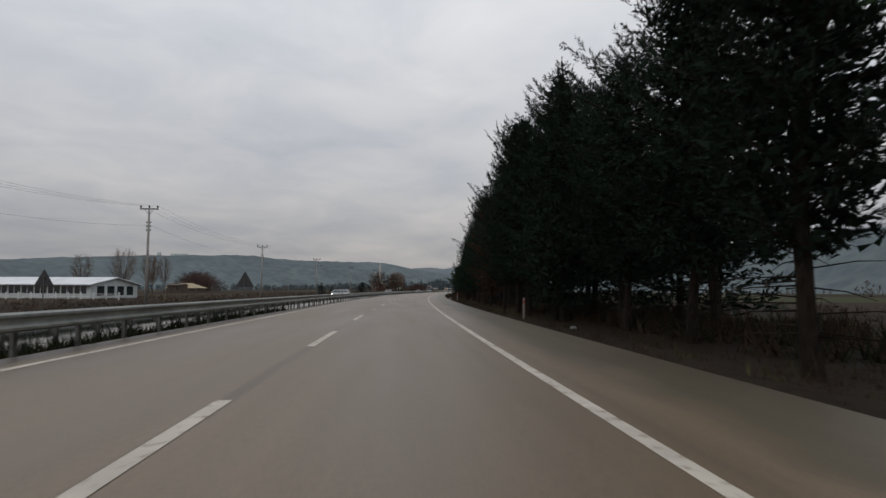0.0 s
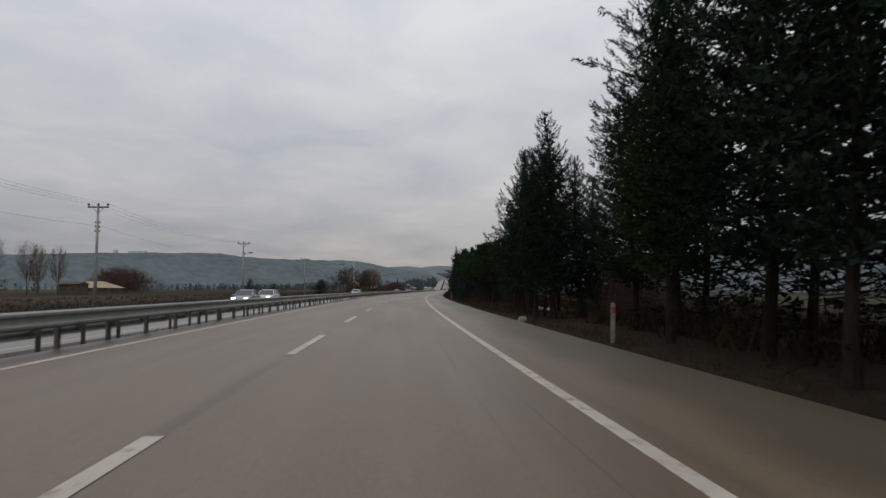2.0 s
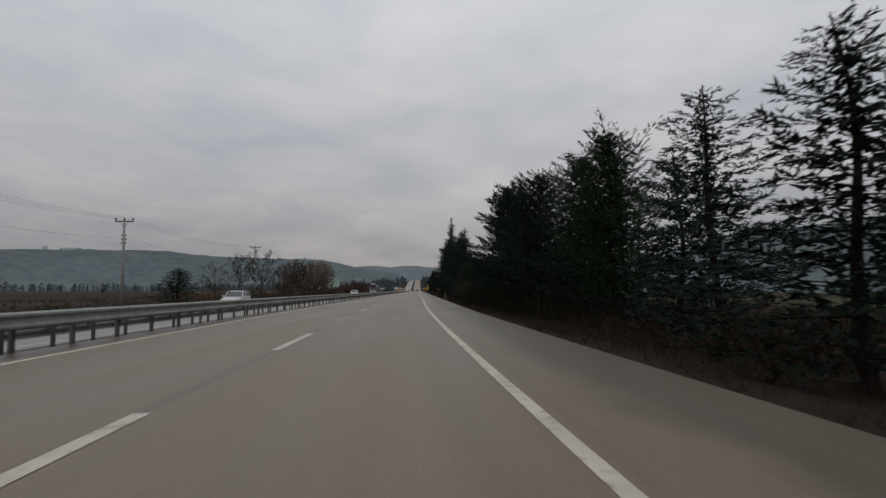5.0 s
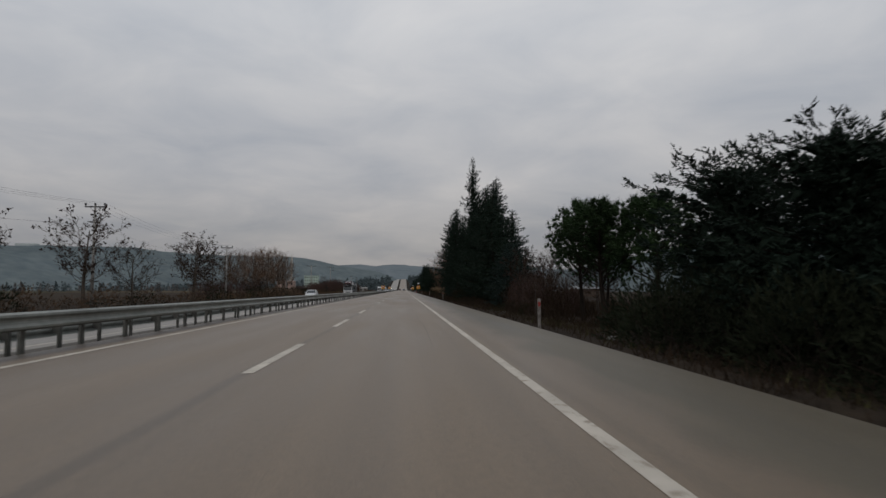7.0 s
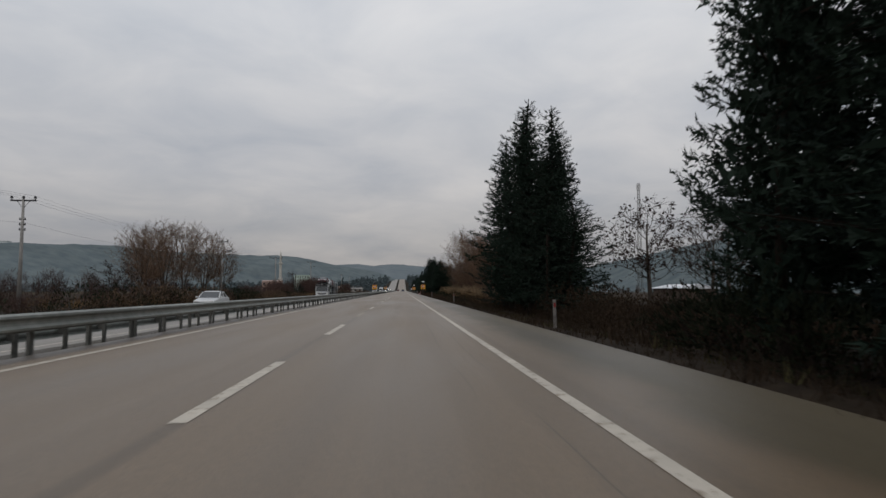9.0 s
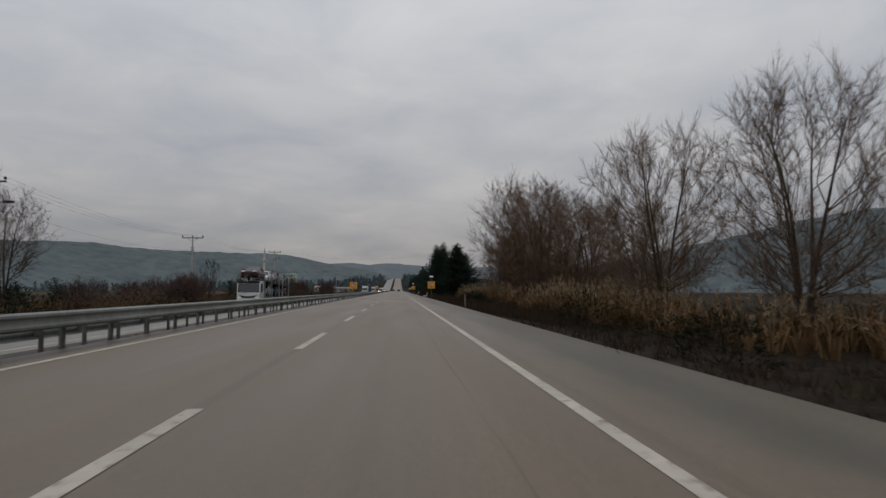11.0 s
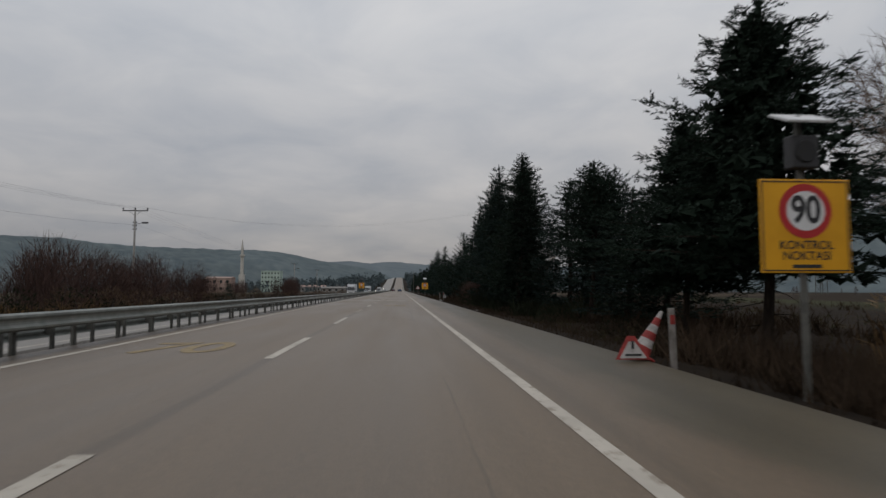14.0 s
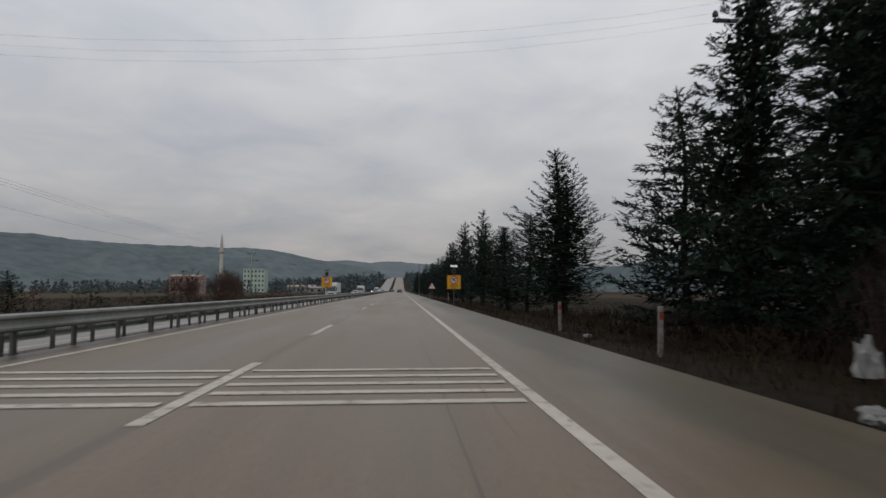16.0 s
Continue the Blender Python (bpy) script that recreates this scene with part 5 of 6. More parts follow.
def guardrail(u_beam, face, offset, label, drop=0.0):
    g = tagged(new("guardrail"), label, "guardrail", "median guardrails")
    prof = w_beam(face)
    pts = prof + [(a - face * 0.004, z) for a, z in reversed(prof)]
    pm, step = post_mesh(face), 2.0
    s = -14.0 + offset
    far = Soup()
    while s < 760:
        x, y = road(s, u_beam - face * 0.17)
        if s < 585:
            p = new("post", pm)
            p.parent = g
            p.matrix_basis = Matrix.Translation((x, y, rise(s) - drop)) @ Matrix.Rotation(heading(s) + rng.uniform(-0.04, 0.04), 4, "Z") @ Matrix.Rotation(rng.uniform(-0.012, 0.012), 4, "X")
        else:
            far.tube([Vector((x, y, rise(s) - 0.2 - drop)), Vector((x, y, rise(s) + 0.66 - drop))], [0.07, 0.07], 4)
        s += step
    o = new("far_posts", far.mesh("far_posts", M_POST))
    o.parent = g
    tagged(o, kind="stuff")
    s = -20.0
    while s < 760:
        s1 = s + (4.0 if s < 480 else 28.0)
        verts, faces, k = [], [], len(pts)
        n = 2 if s < 480 else 8
        for i in range(n + 1):
            q = s - 0.04 + (s1 + 0.04 - s + 0.04) * i / n
            jog = 0.003 if i == 0 else 0.0
            for a, z in pts:
                verts.append((*road(q, u_beam + a + face * jog), z + rise(q) - drop))
        for i in range(n):
            for j in range(k):
                faces.append((i * k + j, i * k + (j + 1) % k, (i + 1) * k + (j + 1) % k, (i + 1) * k + j))
        part("beam_section", verts, faces, M_STEEL, g)
        s = s1


guardrail(-6.22, 1, 0.55, "galvanised corrugated guardrail on steel posts in the median")
guardrail(-8.5, -1, 1.35, "galvanised corrugated guardrail facing the opposite carriageway", 0.47)

# ---------------------------------------------------------------- utility poles and wires
def pole(s, u, h, arm, lamp):
    g = thing("utility_pole", "concrete utility pole with a crossarm and insulators" + (" and a street lamp" if lamp else ""), "utility pole", "power line poles", (s, u))
    bm = bmesh.new()
    rod(bm, (0, 0, -0.3), (0, 0, h), 0.17, 0.09, 10)
    bpart("shaft", bm, M_CONC, g, smooth_faces=True)
    bm = bmesh.new()
    box(bm, -arm, arm, -0.06, 0.06, h - 0.18, h - 0.06, 0.01)
    rod(bm, (-arm * 0.5, 0, h - 0.15), (0, 0, h - 0.75), 0.02, 0.02, 5)
    rod(bm, (arm * 0.5, 0, h - 0.15), (0, 0, h - 0.75), 0.02, 0.02, 5)
    bpart("crossarm", bm, M_DARKMETAL, g)
    for x in (-arm + 0.08, 0, arm - 0.08):
        bm = bmesh.new()
        rod(bm, (x, 0, h - 0.08), (x, 0, h + 0.06), 0.03, 0.03, 6)
        rod(bm, (x, 0, h + 0.04), (x, 0, h + 0.14), 0.11, 0.10, 8)
        rod(bm, (x, 0, h + 0.14), (x, 0, h + 0.24), 0.11, 0.05, 8)
        bpart("insulator", bm, M_DARKMETAL, g)
    for k, z in enumerate((h - 1.6, h - 2.0, h - 2.4)):
        bm = bmesh.new()
        box(bm, -0.22, 0.22, -0.05, 0.05, z - 0.03, z + 0.03)
        rod(bm, (-0.2, 0, z + 0.02), (-0.2, 0, z + 0.16), 0.05, 0.04, 6)
        rod(bm, (0.2, 0, z + 0.02), (0.2, 0, z + 0.16), 0.05, 0.04, 6)
        bpart("bracket", bm, M_DARKMETAL, g)
    if lamp:
        bm = bmesh.new()
        rod(bm, (0.05, 0, h - 1.8), (1.0, 0, h - 1.55), 0.035, 0.03, 6)
        bpart("lamp_arm", bm, M_DARKMETAL, g)
        bm = bmesh.new()
        box(bm, 0.85, 1.55, -0.14, 0.14, h - 1.68, h - 1.5, 0.05)
        bpart("lamp_head", bm, M_DARKMETAL, g, "dark street lamp head")


POLE_ARM = {386.3: 1.5, 455.2: 1.5}
POLES = [(-22, -28.9, 9.0, 0), (22, -28.8, 9.0, 0), (64.5, -27.6, 10.2, 0), (109.8, -28.7, 9.4, 0), (154.2, -29.0, 9.3, 1), (196, -28.6, 8.8, 0), (246.4, -28.8, 9.6, 0), (289.7, -28.9, 8.7, 0), (341.7, -29.0, 9.6, 1), (386.3, -29.6, 9.3, 0), (455.2, -31.7, 11.4, 1), (575, -33, 10, 1), (635, -34, 10, 0)]
for s, u, h, lamp in POLES:
    pole(s, u, h, POLE_ARM.get(s, 0.95), lamp)
pole(456, 12.6, 11.4, 0.95, 0)

g = thing("street_pole", "slender grey metal pole beside the far shoulder", "pole", "", (572, 4.6))
bm = bmesh.new()
rod(bm, (0, 0, -0.3), (0, 0, 7.0), 0.10, 0.06, 10)
bpart("shaft", bm, M_POST, g)
bm = bmesh.new()
rod(bm, (0, 0, -0.05), (0, 0, 0.12), 0.2, 0.18, 10)
bpart("foot_plate", bm, M_CONC, g)


def wire_run(dx, dz, label):
    for (s0, u0, h0, _), (s1, u1, h1, _) in zip(POLES, POLES[1:]):
        a, b = Vector((*road(s0, u0 + dx), h0 + dz)), Vector((*road(s1, u1 + dx), h1 + dz))
        a.z += land(a.x, a.y)
        b.z += land(b.x, b.y)
        pts = [a.lerp(b, i / 8) - Vector((0, 0, 0.9 * 4 * (i / 8) * (1 - i / 8))) for i in range(9)]
        so = Soup()
        so.tube(pts, [0.007] * 9, 3)
        tagged(new("power_cable", so.mesh("power_cable", M_DARKMETAL)), label, "cable", "overhead cables")


for dx in (-0.87, 0.0, 0.87):
    wire_run(dx, 0.22, "thin dark overhead power cable")
wire_run(0.2, -1.85, "thin dark lower overhead cable")

for k in (-0.9, 0.0, 0.9):
    a, b = Vector((*road(455.2 + k, -31.7), 11.3)), Vector((*road(456 + k, 12.6), 11.3))
    so = Soup()
    so.tube([a.lerp(b, i / 10) - Vector((0, 0, 2.3 * 4 * (i / 10) * (1 - i / 10))) for i in range(11)], [0.0026] * 11, 3)
    tagged(new("power_cable", so.mesh("power_cable", M_DARKMETAL)), "thin dark cable slung across the road", "cable", "overhead cables")

# ---------------------------------------------------------------- road markings
DASH0 = 1.92
n = -2
while True:
    e = DASH0 + n * 10.2 + 4.4
    if e > 900:
        break
    if e < 640:
        worn = rng.random() < 0.12
        strip("lane_dash", e - 4.4, e, [-1.88, -1.72], [0.005, 0.005], 2.2, M_WORN if worn else M_WHITE, carriageway)
    n += 1
n = -2
while n < 60:
    e = 3.0 + n * 10.2
    strip("lane_dash", e, e + 4.4, [-13.57, -13.43], [-0.445, -0.445], 2.2, M_WHITE, opposite)
    n += 1
for k, s in enumerate((441.45, 442.08, 442.7, 443.32, 443.95)):
    strip("rumble_bar", s - 0.1, s + 0.1, [-5.28, -1.95], [0.009, 0.009], 0.2, M_WHITE, carriageway)
    strip("rumble_bar", s - 0.1, s + 0.1, [-1.65, 1.66], [0.009, 0.009], 0.2, M_WHITE, carriageway)


def word(text, size, parent, material, m, name="lettering", extrude=0.002, sy=1.0, bold=0.012):
    cu = bpy.data.curves.new(name, "FONT")
    cu.body, cu.size, cu.align_x, cu.align_y, cu.extrude = text, size, "CENTER", "CENTER", extrude
    cu.offset = size * bold
    cu.materials.append(material)
    ob = new(name, cu)
    ob.parent = parent
    ob.matrix_basis = m @ Matrix.Diagonal((1, sy, 1, 1))
    return ob


word("70", 1.75, carriageway, M_YELLOW, Matrix.Translation((-0.1, 422.2, 0.006)), "painted_number", sy=1.7)
word("70", 1.75, carriageway, M_YELLOW, Matrix.Translation((-3.8, 391.5, 0.006)), "painted_number", sy=1.7)

# ---------------------------------------------------------------- signs and roadside posts
def speed_sign(s, u, low, solar=M_SIGNW, group="speed check signs"):
    g = thing("speed_sign", "amber speed check sign with a red-ringed number and solar panel", "road sign", group, (s, u))
    lo, hi = low, low + 1.06
    bm = bmesh.new()
    box(bm, -0.032, 0.032, 0.03, 0.09, -0.3, hi + 0.75, 0.008)
    bpart("post", bm, M_POST, g)
    bm = bmesh.new()
    box(bm, -0.53, 0.53, -0.012, 0.012, lo, hi, 0.008)
    bpart("panel", bm, M_SIGNY, g)
    bm = bmesh.new()
    for x0, x1, z0, z1 in ((-0.51, 0.51, hi - 0.035, hi - 0.02), (-0.51, 0.51, lo + 0.02, lo + 0.035), (-0.51, -0.495, lo + 0.035, hi - 0.035), (0.495, 0.51, lo + 0.035, hi - 0.035)):
        box(bm, x0, x1, -0.016, -0.0125, z0, z1)
    bpart("border", bm, M_INK, g)
    for nm, rad, y, mt in (("ring", 0.31, -0.0185, M_RED), ("disc", 0.225, -0.0225, M_SIGNW)):
        bm = bmesh.new()
        rod(bm, (0, -0.0125, hi - 0.36), (0, y, hi - 0.36), rad, rad, 40)
        bpart(nm, bm, mt, g)
    face = Matrix.Rotation(radians(90), 4, "X")
    word("90", 0.35, g, M_INK, Matrix.Translation((0, -0.026, hi - 0.36)) @ face, "number", sy=1.22, bold=0.024)
    word("KONTROL", 0.135, g, M_INK, Matrix.Translation((0, -0.0155, hi - 0.75)) @ face)
    word("NOKTASI", 0.135, g, M_INK, Matrix.Translation((0, -0.0155, hi - 0.87)) @ face)
    bm = bmesh.new()
    box(bm, -0.17, 0.17, -0.016, -0.0125, lo + 0.055, lo + 0.095)
    bpart("small_print", bm, M_INK, g, "unreadable line of small print")
    bm = bmesh.new()
    box(bm, -0.16, 0.16, -0.06, 0.10, hi + 0.12, hi + 0.50, 0.02)
    bpart("lamp_box", bm, M_DARKMETAL, g, "dark warning lamp box")
    bm = bmesh.new()
    rod(bm, (0, -0.06, hi + 0.31), (0, -0.085, hi + 0.31), 0.13, 0.12, 20)
    bpart("lamp_lens", bm, M_BLACK, g)
    bm = bmesh.new()
    box(bm, -0.27, 0.27, -0.20, 0.20, hi + 0.69, hi + 0.72, 0.005, Matrix.Translation((0, 0, hi + 0.7)) @ Matrix.Rotation(radians(24), 4, "X") @ Matrix.Translation((0, 0, -hi - 0.7)))
    bpart("solar_panel", bm, solar, g, "pale solar panel" if solar == M_SIGNW else "dark solar panel")


speed_sign(385.9, 4.89, 1.44)
speed_sign(387.0, -6.55, 1.32, M_DARKMETAL)
speed_sign(482.0, 4.5, 1.25)
speed_sign(498.3, -7.1, 1.55, M_DARKMETAL)


def triangle_sign(s, u, low, side, back, label):
    g = thing("triangle_sign", label, "road sign", "", (s, u), math.pi if back else 0)
    bm = bmesh.new()
    rod(bm, (0, 0.04, -0.3), (0, 0.04, low + side * 0.5), 0.03, 0.03, 8)
    bpart("post", bm, M_POST, g)
    hgt = side * 0.866
    for nm, k, y0, y1, mt in (("panel", 1.0, 0.0, 0.008, M_DARKMETAL), ("border", 0.98, -0.004, -0.001, M_RED), ("face", 0.78, -0.008, -0.0045, M_SIGNW)):
        bm = bmesh.new()
        cz = low + hgt / 3
        tri = [(0, cz + hgt * 2 / 3 * k), (-side / 2 * k, cz - hgt / 3 * k), (side / 2 * k, cz - hgt / 3 * k)]
        a = [bm.verts.new((x, y0, z)) for x, z in tri]
        b = [bm.verts.new((x, y1, z)) for x, z in tri]
        bm.faces.new(a), bm.faces.new(list(reversed(b)))
        for i in range(3):
            bm.faces.new((a[i], a[(i + 1) % 3], b[(i + 1) % 3], b[i]))
        bpart(nm, bm, mt, g)
    bm = bmesh.new()
    box(bm, -0.03, 0.03, -0.012, -0.0085, low + 0.18, low + 0.42)
    bpart("symbol", bm, M_INK, g)


triangle_sign(34.9, -9.05, 1.85, 1.05, True, "triangular road sign with a grey back on a thin post")
triangle_sign(35.2, -20.2, 1.9, 1.05, True, "triangular road sign with a grey back on a thin post")
triangle_sign(504.0, 3.95, 1.35, 0.85, False, "red and white triangular warning sign on a post")


def delineator(s, u, lean=0.0):
    g = thing("delineator_post", "dirty white delineator post with a faded red reflector", "post", "delineator posts", (s, u))
    g.rotation_euler.y += lean
    bm = bmesh.new()
    box(bm, -0.048, 0.048, -0.03, 0.03, -0.2, 0.90, 0.015)
    bpart("shaft", bm, M_DIRTYPOST, g)
    bm = bmesh.new()
    box(bm, -0.035, 0.035, -0.037, -0.032, 0.66, 0.80)
    bpart("reflector", bm, M_DUSTRED, g, "faded red reflector")


for s, u in ((26, 5.1), (66.2, 4.9), (128, 4.9), (206.2, 4.48), (260.7, 4.95), (300, 5.0), (338.8, 4.75), (388.2, 4.38), (446, 5.05), (453.3, 5.15), (494, 5.0), (530, 5.0)):
    delineator(s, u, rng.uniform(-0.05, 0.05))

g = thing("traffic_cone", "red and white striped traffic cone tilted against a post", "traffic cone", "", (389.0, 4.17, 0.0))
tilt = Matrix.Rotation(radians(29), 4, "Y") @ Matrix.Scale(0.8, 4)
bm = bmesh.new()
box(bm, -0.24, 0.24, -0.24, 0.24, 0.0, 0.05, 0.02, tilt)
bpart("base", bm, M_DUSTRED, g)
for k in range(6):
    z0, z1 = 0.05 + k * 0.16, 0.05 + (k + 1) * 0.16
    bm = bmesh.new()
    rod(bm, tilt @ Vector((0, 0, z0)), tilt @ Vector((0, 0, z1)), 0.15 - 0.126 * k / 6, 0.15 - 0.126 * (k + 1) / 6, 20)
    bpart("band", bm, (M_DUSTRED, M_DUSTWHITE)[k % 2], g)
g.location.z = 0.06
g = thing("warning_triangle_board", "small red-edged white warning triangle on the shoulder", "warning sign", "", (388.7, 3.96, 0.0))
for nm, k, y, mt in (("border", 0.88, 0.0, M_DUSTRED), ("face", 0.68, -0.012, M_DUSTWHITE)):
    bm = bmesh.new()
    tri = [(-0.32 * k, 0.02 + 0.1 * (1 - k)), (0.32 * k, 0.02 + 0.1 * (1 - k)), (0.07 * k, 0.02 + 0.42 * k), (-0.07 * k, 0.02 + 0.42 * k)]
    a = [bm.verts.new((x, y - 0.01 + z * 0.25, z)) for x, z in tri]
    b = [bm.verts.new((x, y + z * 0.25, z)) for x, z in tri]
    bm.faces.new(a), bm.faces.new(list(reversed(b)))
    for i in range(4):
        bm.faces.new((a[i], a[(i + 1) % 4], b[(i + 1) % 4], b[i]))
    bpart(nm, bm, mt, g)
bm = bmesh.new()
box(bm, -0.02, 0.02, 0.015, 0.02, 0.2, 0.32)
box(bm, -0.13, 0.13, -0.01, -0.005, 0.09, 0.12)
bpart("print", bm, M_INK, g)


def crumple(name, s, u, size, label, seed, squash=0.6, z=0.0, material=None):
    r = random.Random(seed)
    bm = bmesh.new()
    bmesh.ops.create_icosphere(bm, subdivisions=3, radius=1.0)
    for v in bm.verts:
        q = v.co * 2.1 + Vector((seed, 0, 0))
        k = 1 + 0.45 * noise.noise(q) + 0.25 * noise.noise(q * 2.7)
        v.co = Vector((v.co.x * k, v.co.y * k * 0.8, max(-0.55, v.co.z * k * squash))) * size
    ob = bpart(name, bm, material or M_BAGW, None, smooth_faces=False)
    x, y = road(s, u)
    ob.matrix_basis = Matrix.Translation((x, y, (land(x, y) if u > 4.4 else 0) + size * 0.5 * squash + z))
    return tagged(ob, label, "litter", "litter along the verge")


crumple("plastic_sack", 74.5, 4.45, 0.17, "crumpled white plastic sack on the verge", 3, 0.75)
crumple("plastic_sack", 440.2, 4.39, 0.13, "torn white plastic sack on the verge", 5, 0.7)
crumple("plastic_bag", 440.8, 4.82, 0.115, "torn white plastic bag caught on the brush", 8, 2.6, 0.26)
for k, (s, u) in enumerate(((222, 5.6), (224, 6.3), (227, 6.0), (230, 7.0), (219, 5.4), (452, 5.6), (455, 6.4), (345, 6.2), (204, 6.0), (104, 8.6), (20, 5.6))):
    crumple("litter_scrap", s, u, 0.07 + 0.03 * (k % 3), "small pale scrap of litter in the grass", 20 + k, 0.5)
crumple("litter_scrap", 413.2, 4.6, 0.11, "dirty grey scrap of litter on the verge", 31, 0.35, 0.0, M_CONC)

g = thing("wooden_pole", "slender grey wooden pole standing against the spruces", "pole", "", (274.2, 7.9))
bm = bmesh.new()
rod(bm, (0, 0, -0.4), (0.06, 0, 4.6), 0.065, 0.05, 10)
bpart("shaft", bm, M_BARK, g)

# ---------------------------------------------------------------- vehicles
def loft(bm, rings, close_ends=True):
    rows = [[bm.verts.new(p) for p in ring] for ring in rings]
    n = len(rows[0])
    for a, b in zip(rows, rows[1:]):
        for i in range(n):
            bm.faces.new((a[i], a[(i + 1) % n], b[(i + 1) % n], b[i]))
    if close_ends:
        bm.faces.new(list(reversed(rows[0])))
        bm.faces.new(rows[-1])


def wheel(parent, x, y, r, w):
    bm = bmesh.new()
    rod(bm, (x - w / 2, y, r), (x + w / 2, y, r), r, r, 20)
    t = bpart("wheel", bm, M_BLACK, parent)
    bm = bmesh.new()
    sx = w / 2 + 0.006
    rod(bm, (x - sx, y, r), (x + sx, y, r), r * 0.62, r * 0.62, 16)
    bpart("rim", bm, M_CARS, t)


def car_parts(g, paint, length=4.3, width=1.76, height=1.46, estate=False, lit=False):
    """A car whose nose points along -y, standing on z = 0."""
    hw, L = width / 2, length / 2
    prof = [(-L, 0.50, 0.62, 0.80), (-L + 0.12, 0.30, 0.72, 0.93), (-L + 0.9, 0.24, 0.86, 1.0), (-0.75, 0.24, 0.94, 1.0), (0.6, 0.24, 0.96, 1.0), (L - 0.75, 0.24, 0.98, 1.0), (L - 0.12, 0.30, 0.94, 0.95), (L, 0.48, 0.80, 0.85)]
    rings = []
    for y, z0, z1, k in prof:
        w = hw * k
        rings.append([(-w * 0.92, y, z0), (-w, y, z0 + 0.12), (-w, y, (z0 + z1) / 2), (-w * 0.97, y, z1 - 0.06), (-w * 0.88, y, z1), (w * 0.88, y, z1), (w * 0.97, y, z1 - 0.06), (w, y, (z0 + z1) / 2), (w, y, z0 + 0.12), (w * 0.92, y, z0)])
    bm = bmesh.new()
    loft(bm, rings)
    bpart("body", bm, paint, g)
    back = L - 0.12 if estate else L - 0.75
    roof = [(-0.85, 0.92, 0.93, 0.90), (-0.15, 0.90, height - 0.06, 0.78), (0.25, 0.90, height, 0.76), (back - 0.75, 0.92, height - 0.03, 0.76), (back, 0.95, 0.97, 0.88)]
    bm = bmesh.new()
    loft(bm, [[(-hw * 0.9, y, z0), (-hw * k, y, z1 - 0.05), (-hw * k * 0.9, y, z1), (hw * k * 0.9, y, z1), (hw * k, y, z1 - 0.05), (hw * 0.9, y, z0)] for y, z0, z1, k in roof])
    bpart("cabin", bm, M_GLASS, g, "dark glazed cabin")
    bm = bmesh.new()
    loft(bm, [[(-hw * k * 0.93, y, z1 - 0.035), (-hw * k * 0.88, y, z1 + 0.012), (hw * k * 0.88, y, z1 + 0.012), (hw * k * 0.93, y, z1 - 0.035)] for y, z0, z1, k in roof[1:4]])
    for sx in (-1, 1):
        for (ya, za, ka), (yb, zb, kb) in (((-0.85, 0.94, 0.905), (-0.15, height - 0.08, 0.79)), ((0.45, 0.95, 0.905), (0.42, height - 0.05, 0.785)), ((back, 0.97, 0.9), (back - 0.75, height - 0.05, 0.785))):
            rod(bm, (sx * hw * ka, ya, za), (sx * hw * kb, yb, zb), 0.045, 0.04, 6)
    bpart("roof", bm, paint, g)
    for sx in (-1, 1):
        bm = bmesh.new()
        box(bm, sx * hw * 0.66 - 0.17, sx * hw * 0.66 + 0.17, -L - 0.005, -L + 0.14, 0.60, 0.74, 0.03)
        bpart("headlight", bm, M_LAMP if lit else M_SIGNW, g)
        bm = bmesh.new()
        box(bm, sx * (hw + 0.09) - 0.09, sx * (hw + 0.09) + 0.09, -0.80, -0.70, 0.93, 1.05, 0.02)
        bpart("mirror", bm, paint, g)
        for y in (-L + 0.82, L - 0.82):
            wheel(g, sx * (hw - 0.09), y, 0.31, 0.2)
    bm = bmesh.new()
    box(bm, -hw * 0.45, hw * 0.45, -L - 0.012, -L + 0.06, 0.36, 0.56, 0.02)
    bpart("grille", bm, M_BLACK, g)


def vehicle(s, u, paint, label, turn=0.0, **kw):
    g = thing("car", label, "car", "oncoming cars", (s, u, rise(s) - (0.45 if u < -7 else 0)), turn)
    car_parts(g, paint, **kw)
    return g


vehicle(111, -15.3, M_CARS, "silver saloon car on the opposite carriageway", lit=True)
vehicle(119, -15.3, M_CARW, "white estate car on the opposite carriageway", estate=True, lit=True)
vehicle(190.5, -15.6, M_CARW, "white hatchback car on the opposite carriageway", estate=True)
vehicle(292, -15.3, M_CARW, "white saloon car on the opposite carriageway")
vehicle(600, -11.7, M_CARW, "white car with lit headlights on the opposite carriageway", lit=True)
vehicle(720, -11.7, M_CARS, "silver car with lit headlights on the opposite carriageway", lit=True)
vehicle(790, -15.3, M_CARW, "white car with lit headlights on the opposite carriageway", lit=True)
vehicle(880, -11.7, M_CARW, "white car with lit headlights on the opposite carriageway", lit=True)
vehicle(960, -15.3, M_CARW, "white car with lit headlights on the opposite carriageway", lit=True)
vehicle(660, 0.2, M_CARB, "dark car far ahead in the same lane", math.pi)
vehicle(745, -3.6, M_CARR, "maroon car far ahead in the outer lane", math.pi)
vehicle(900, 0.2, M_CARW, "white van-like car far ahead", math.pi, estate=True)


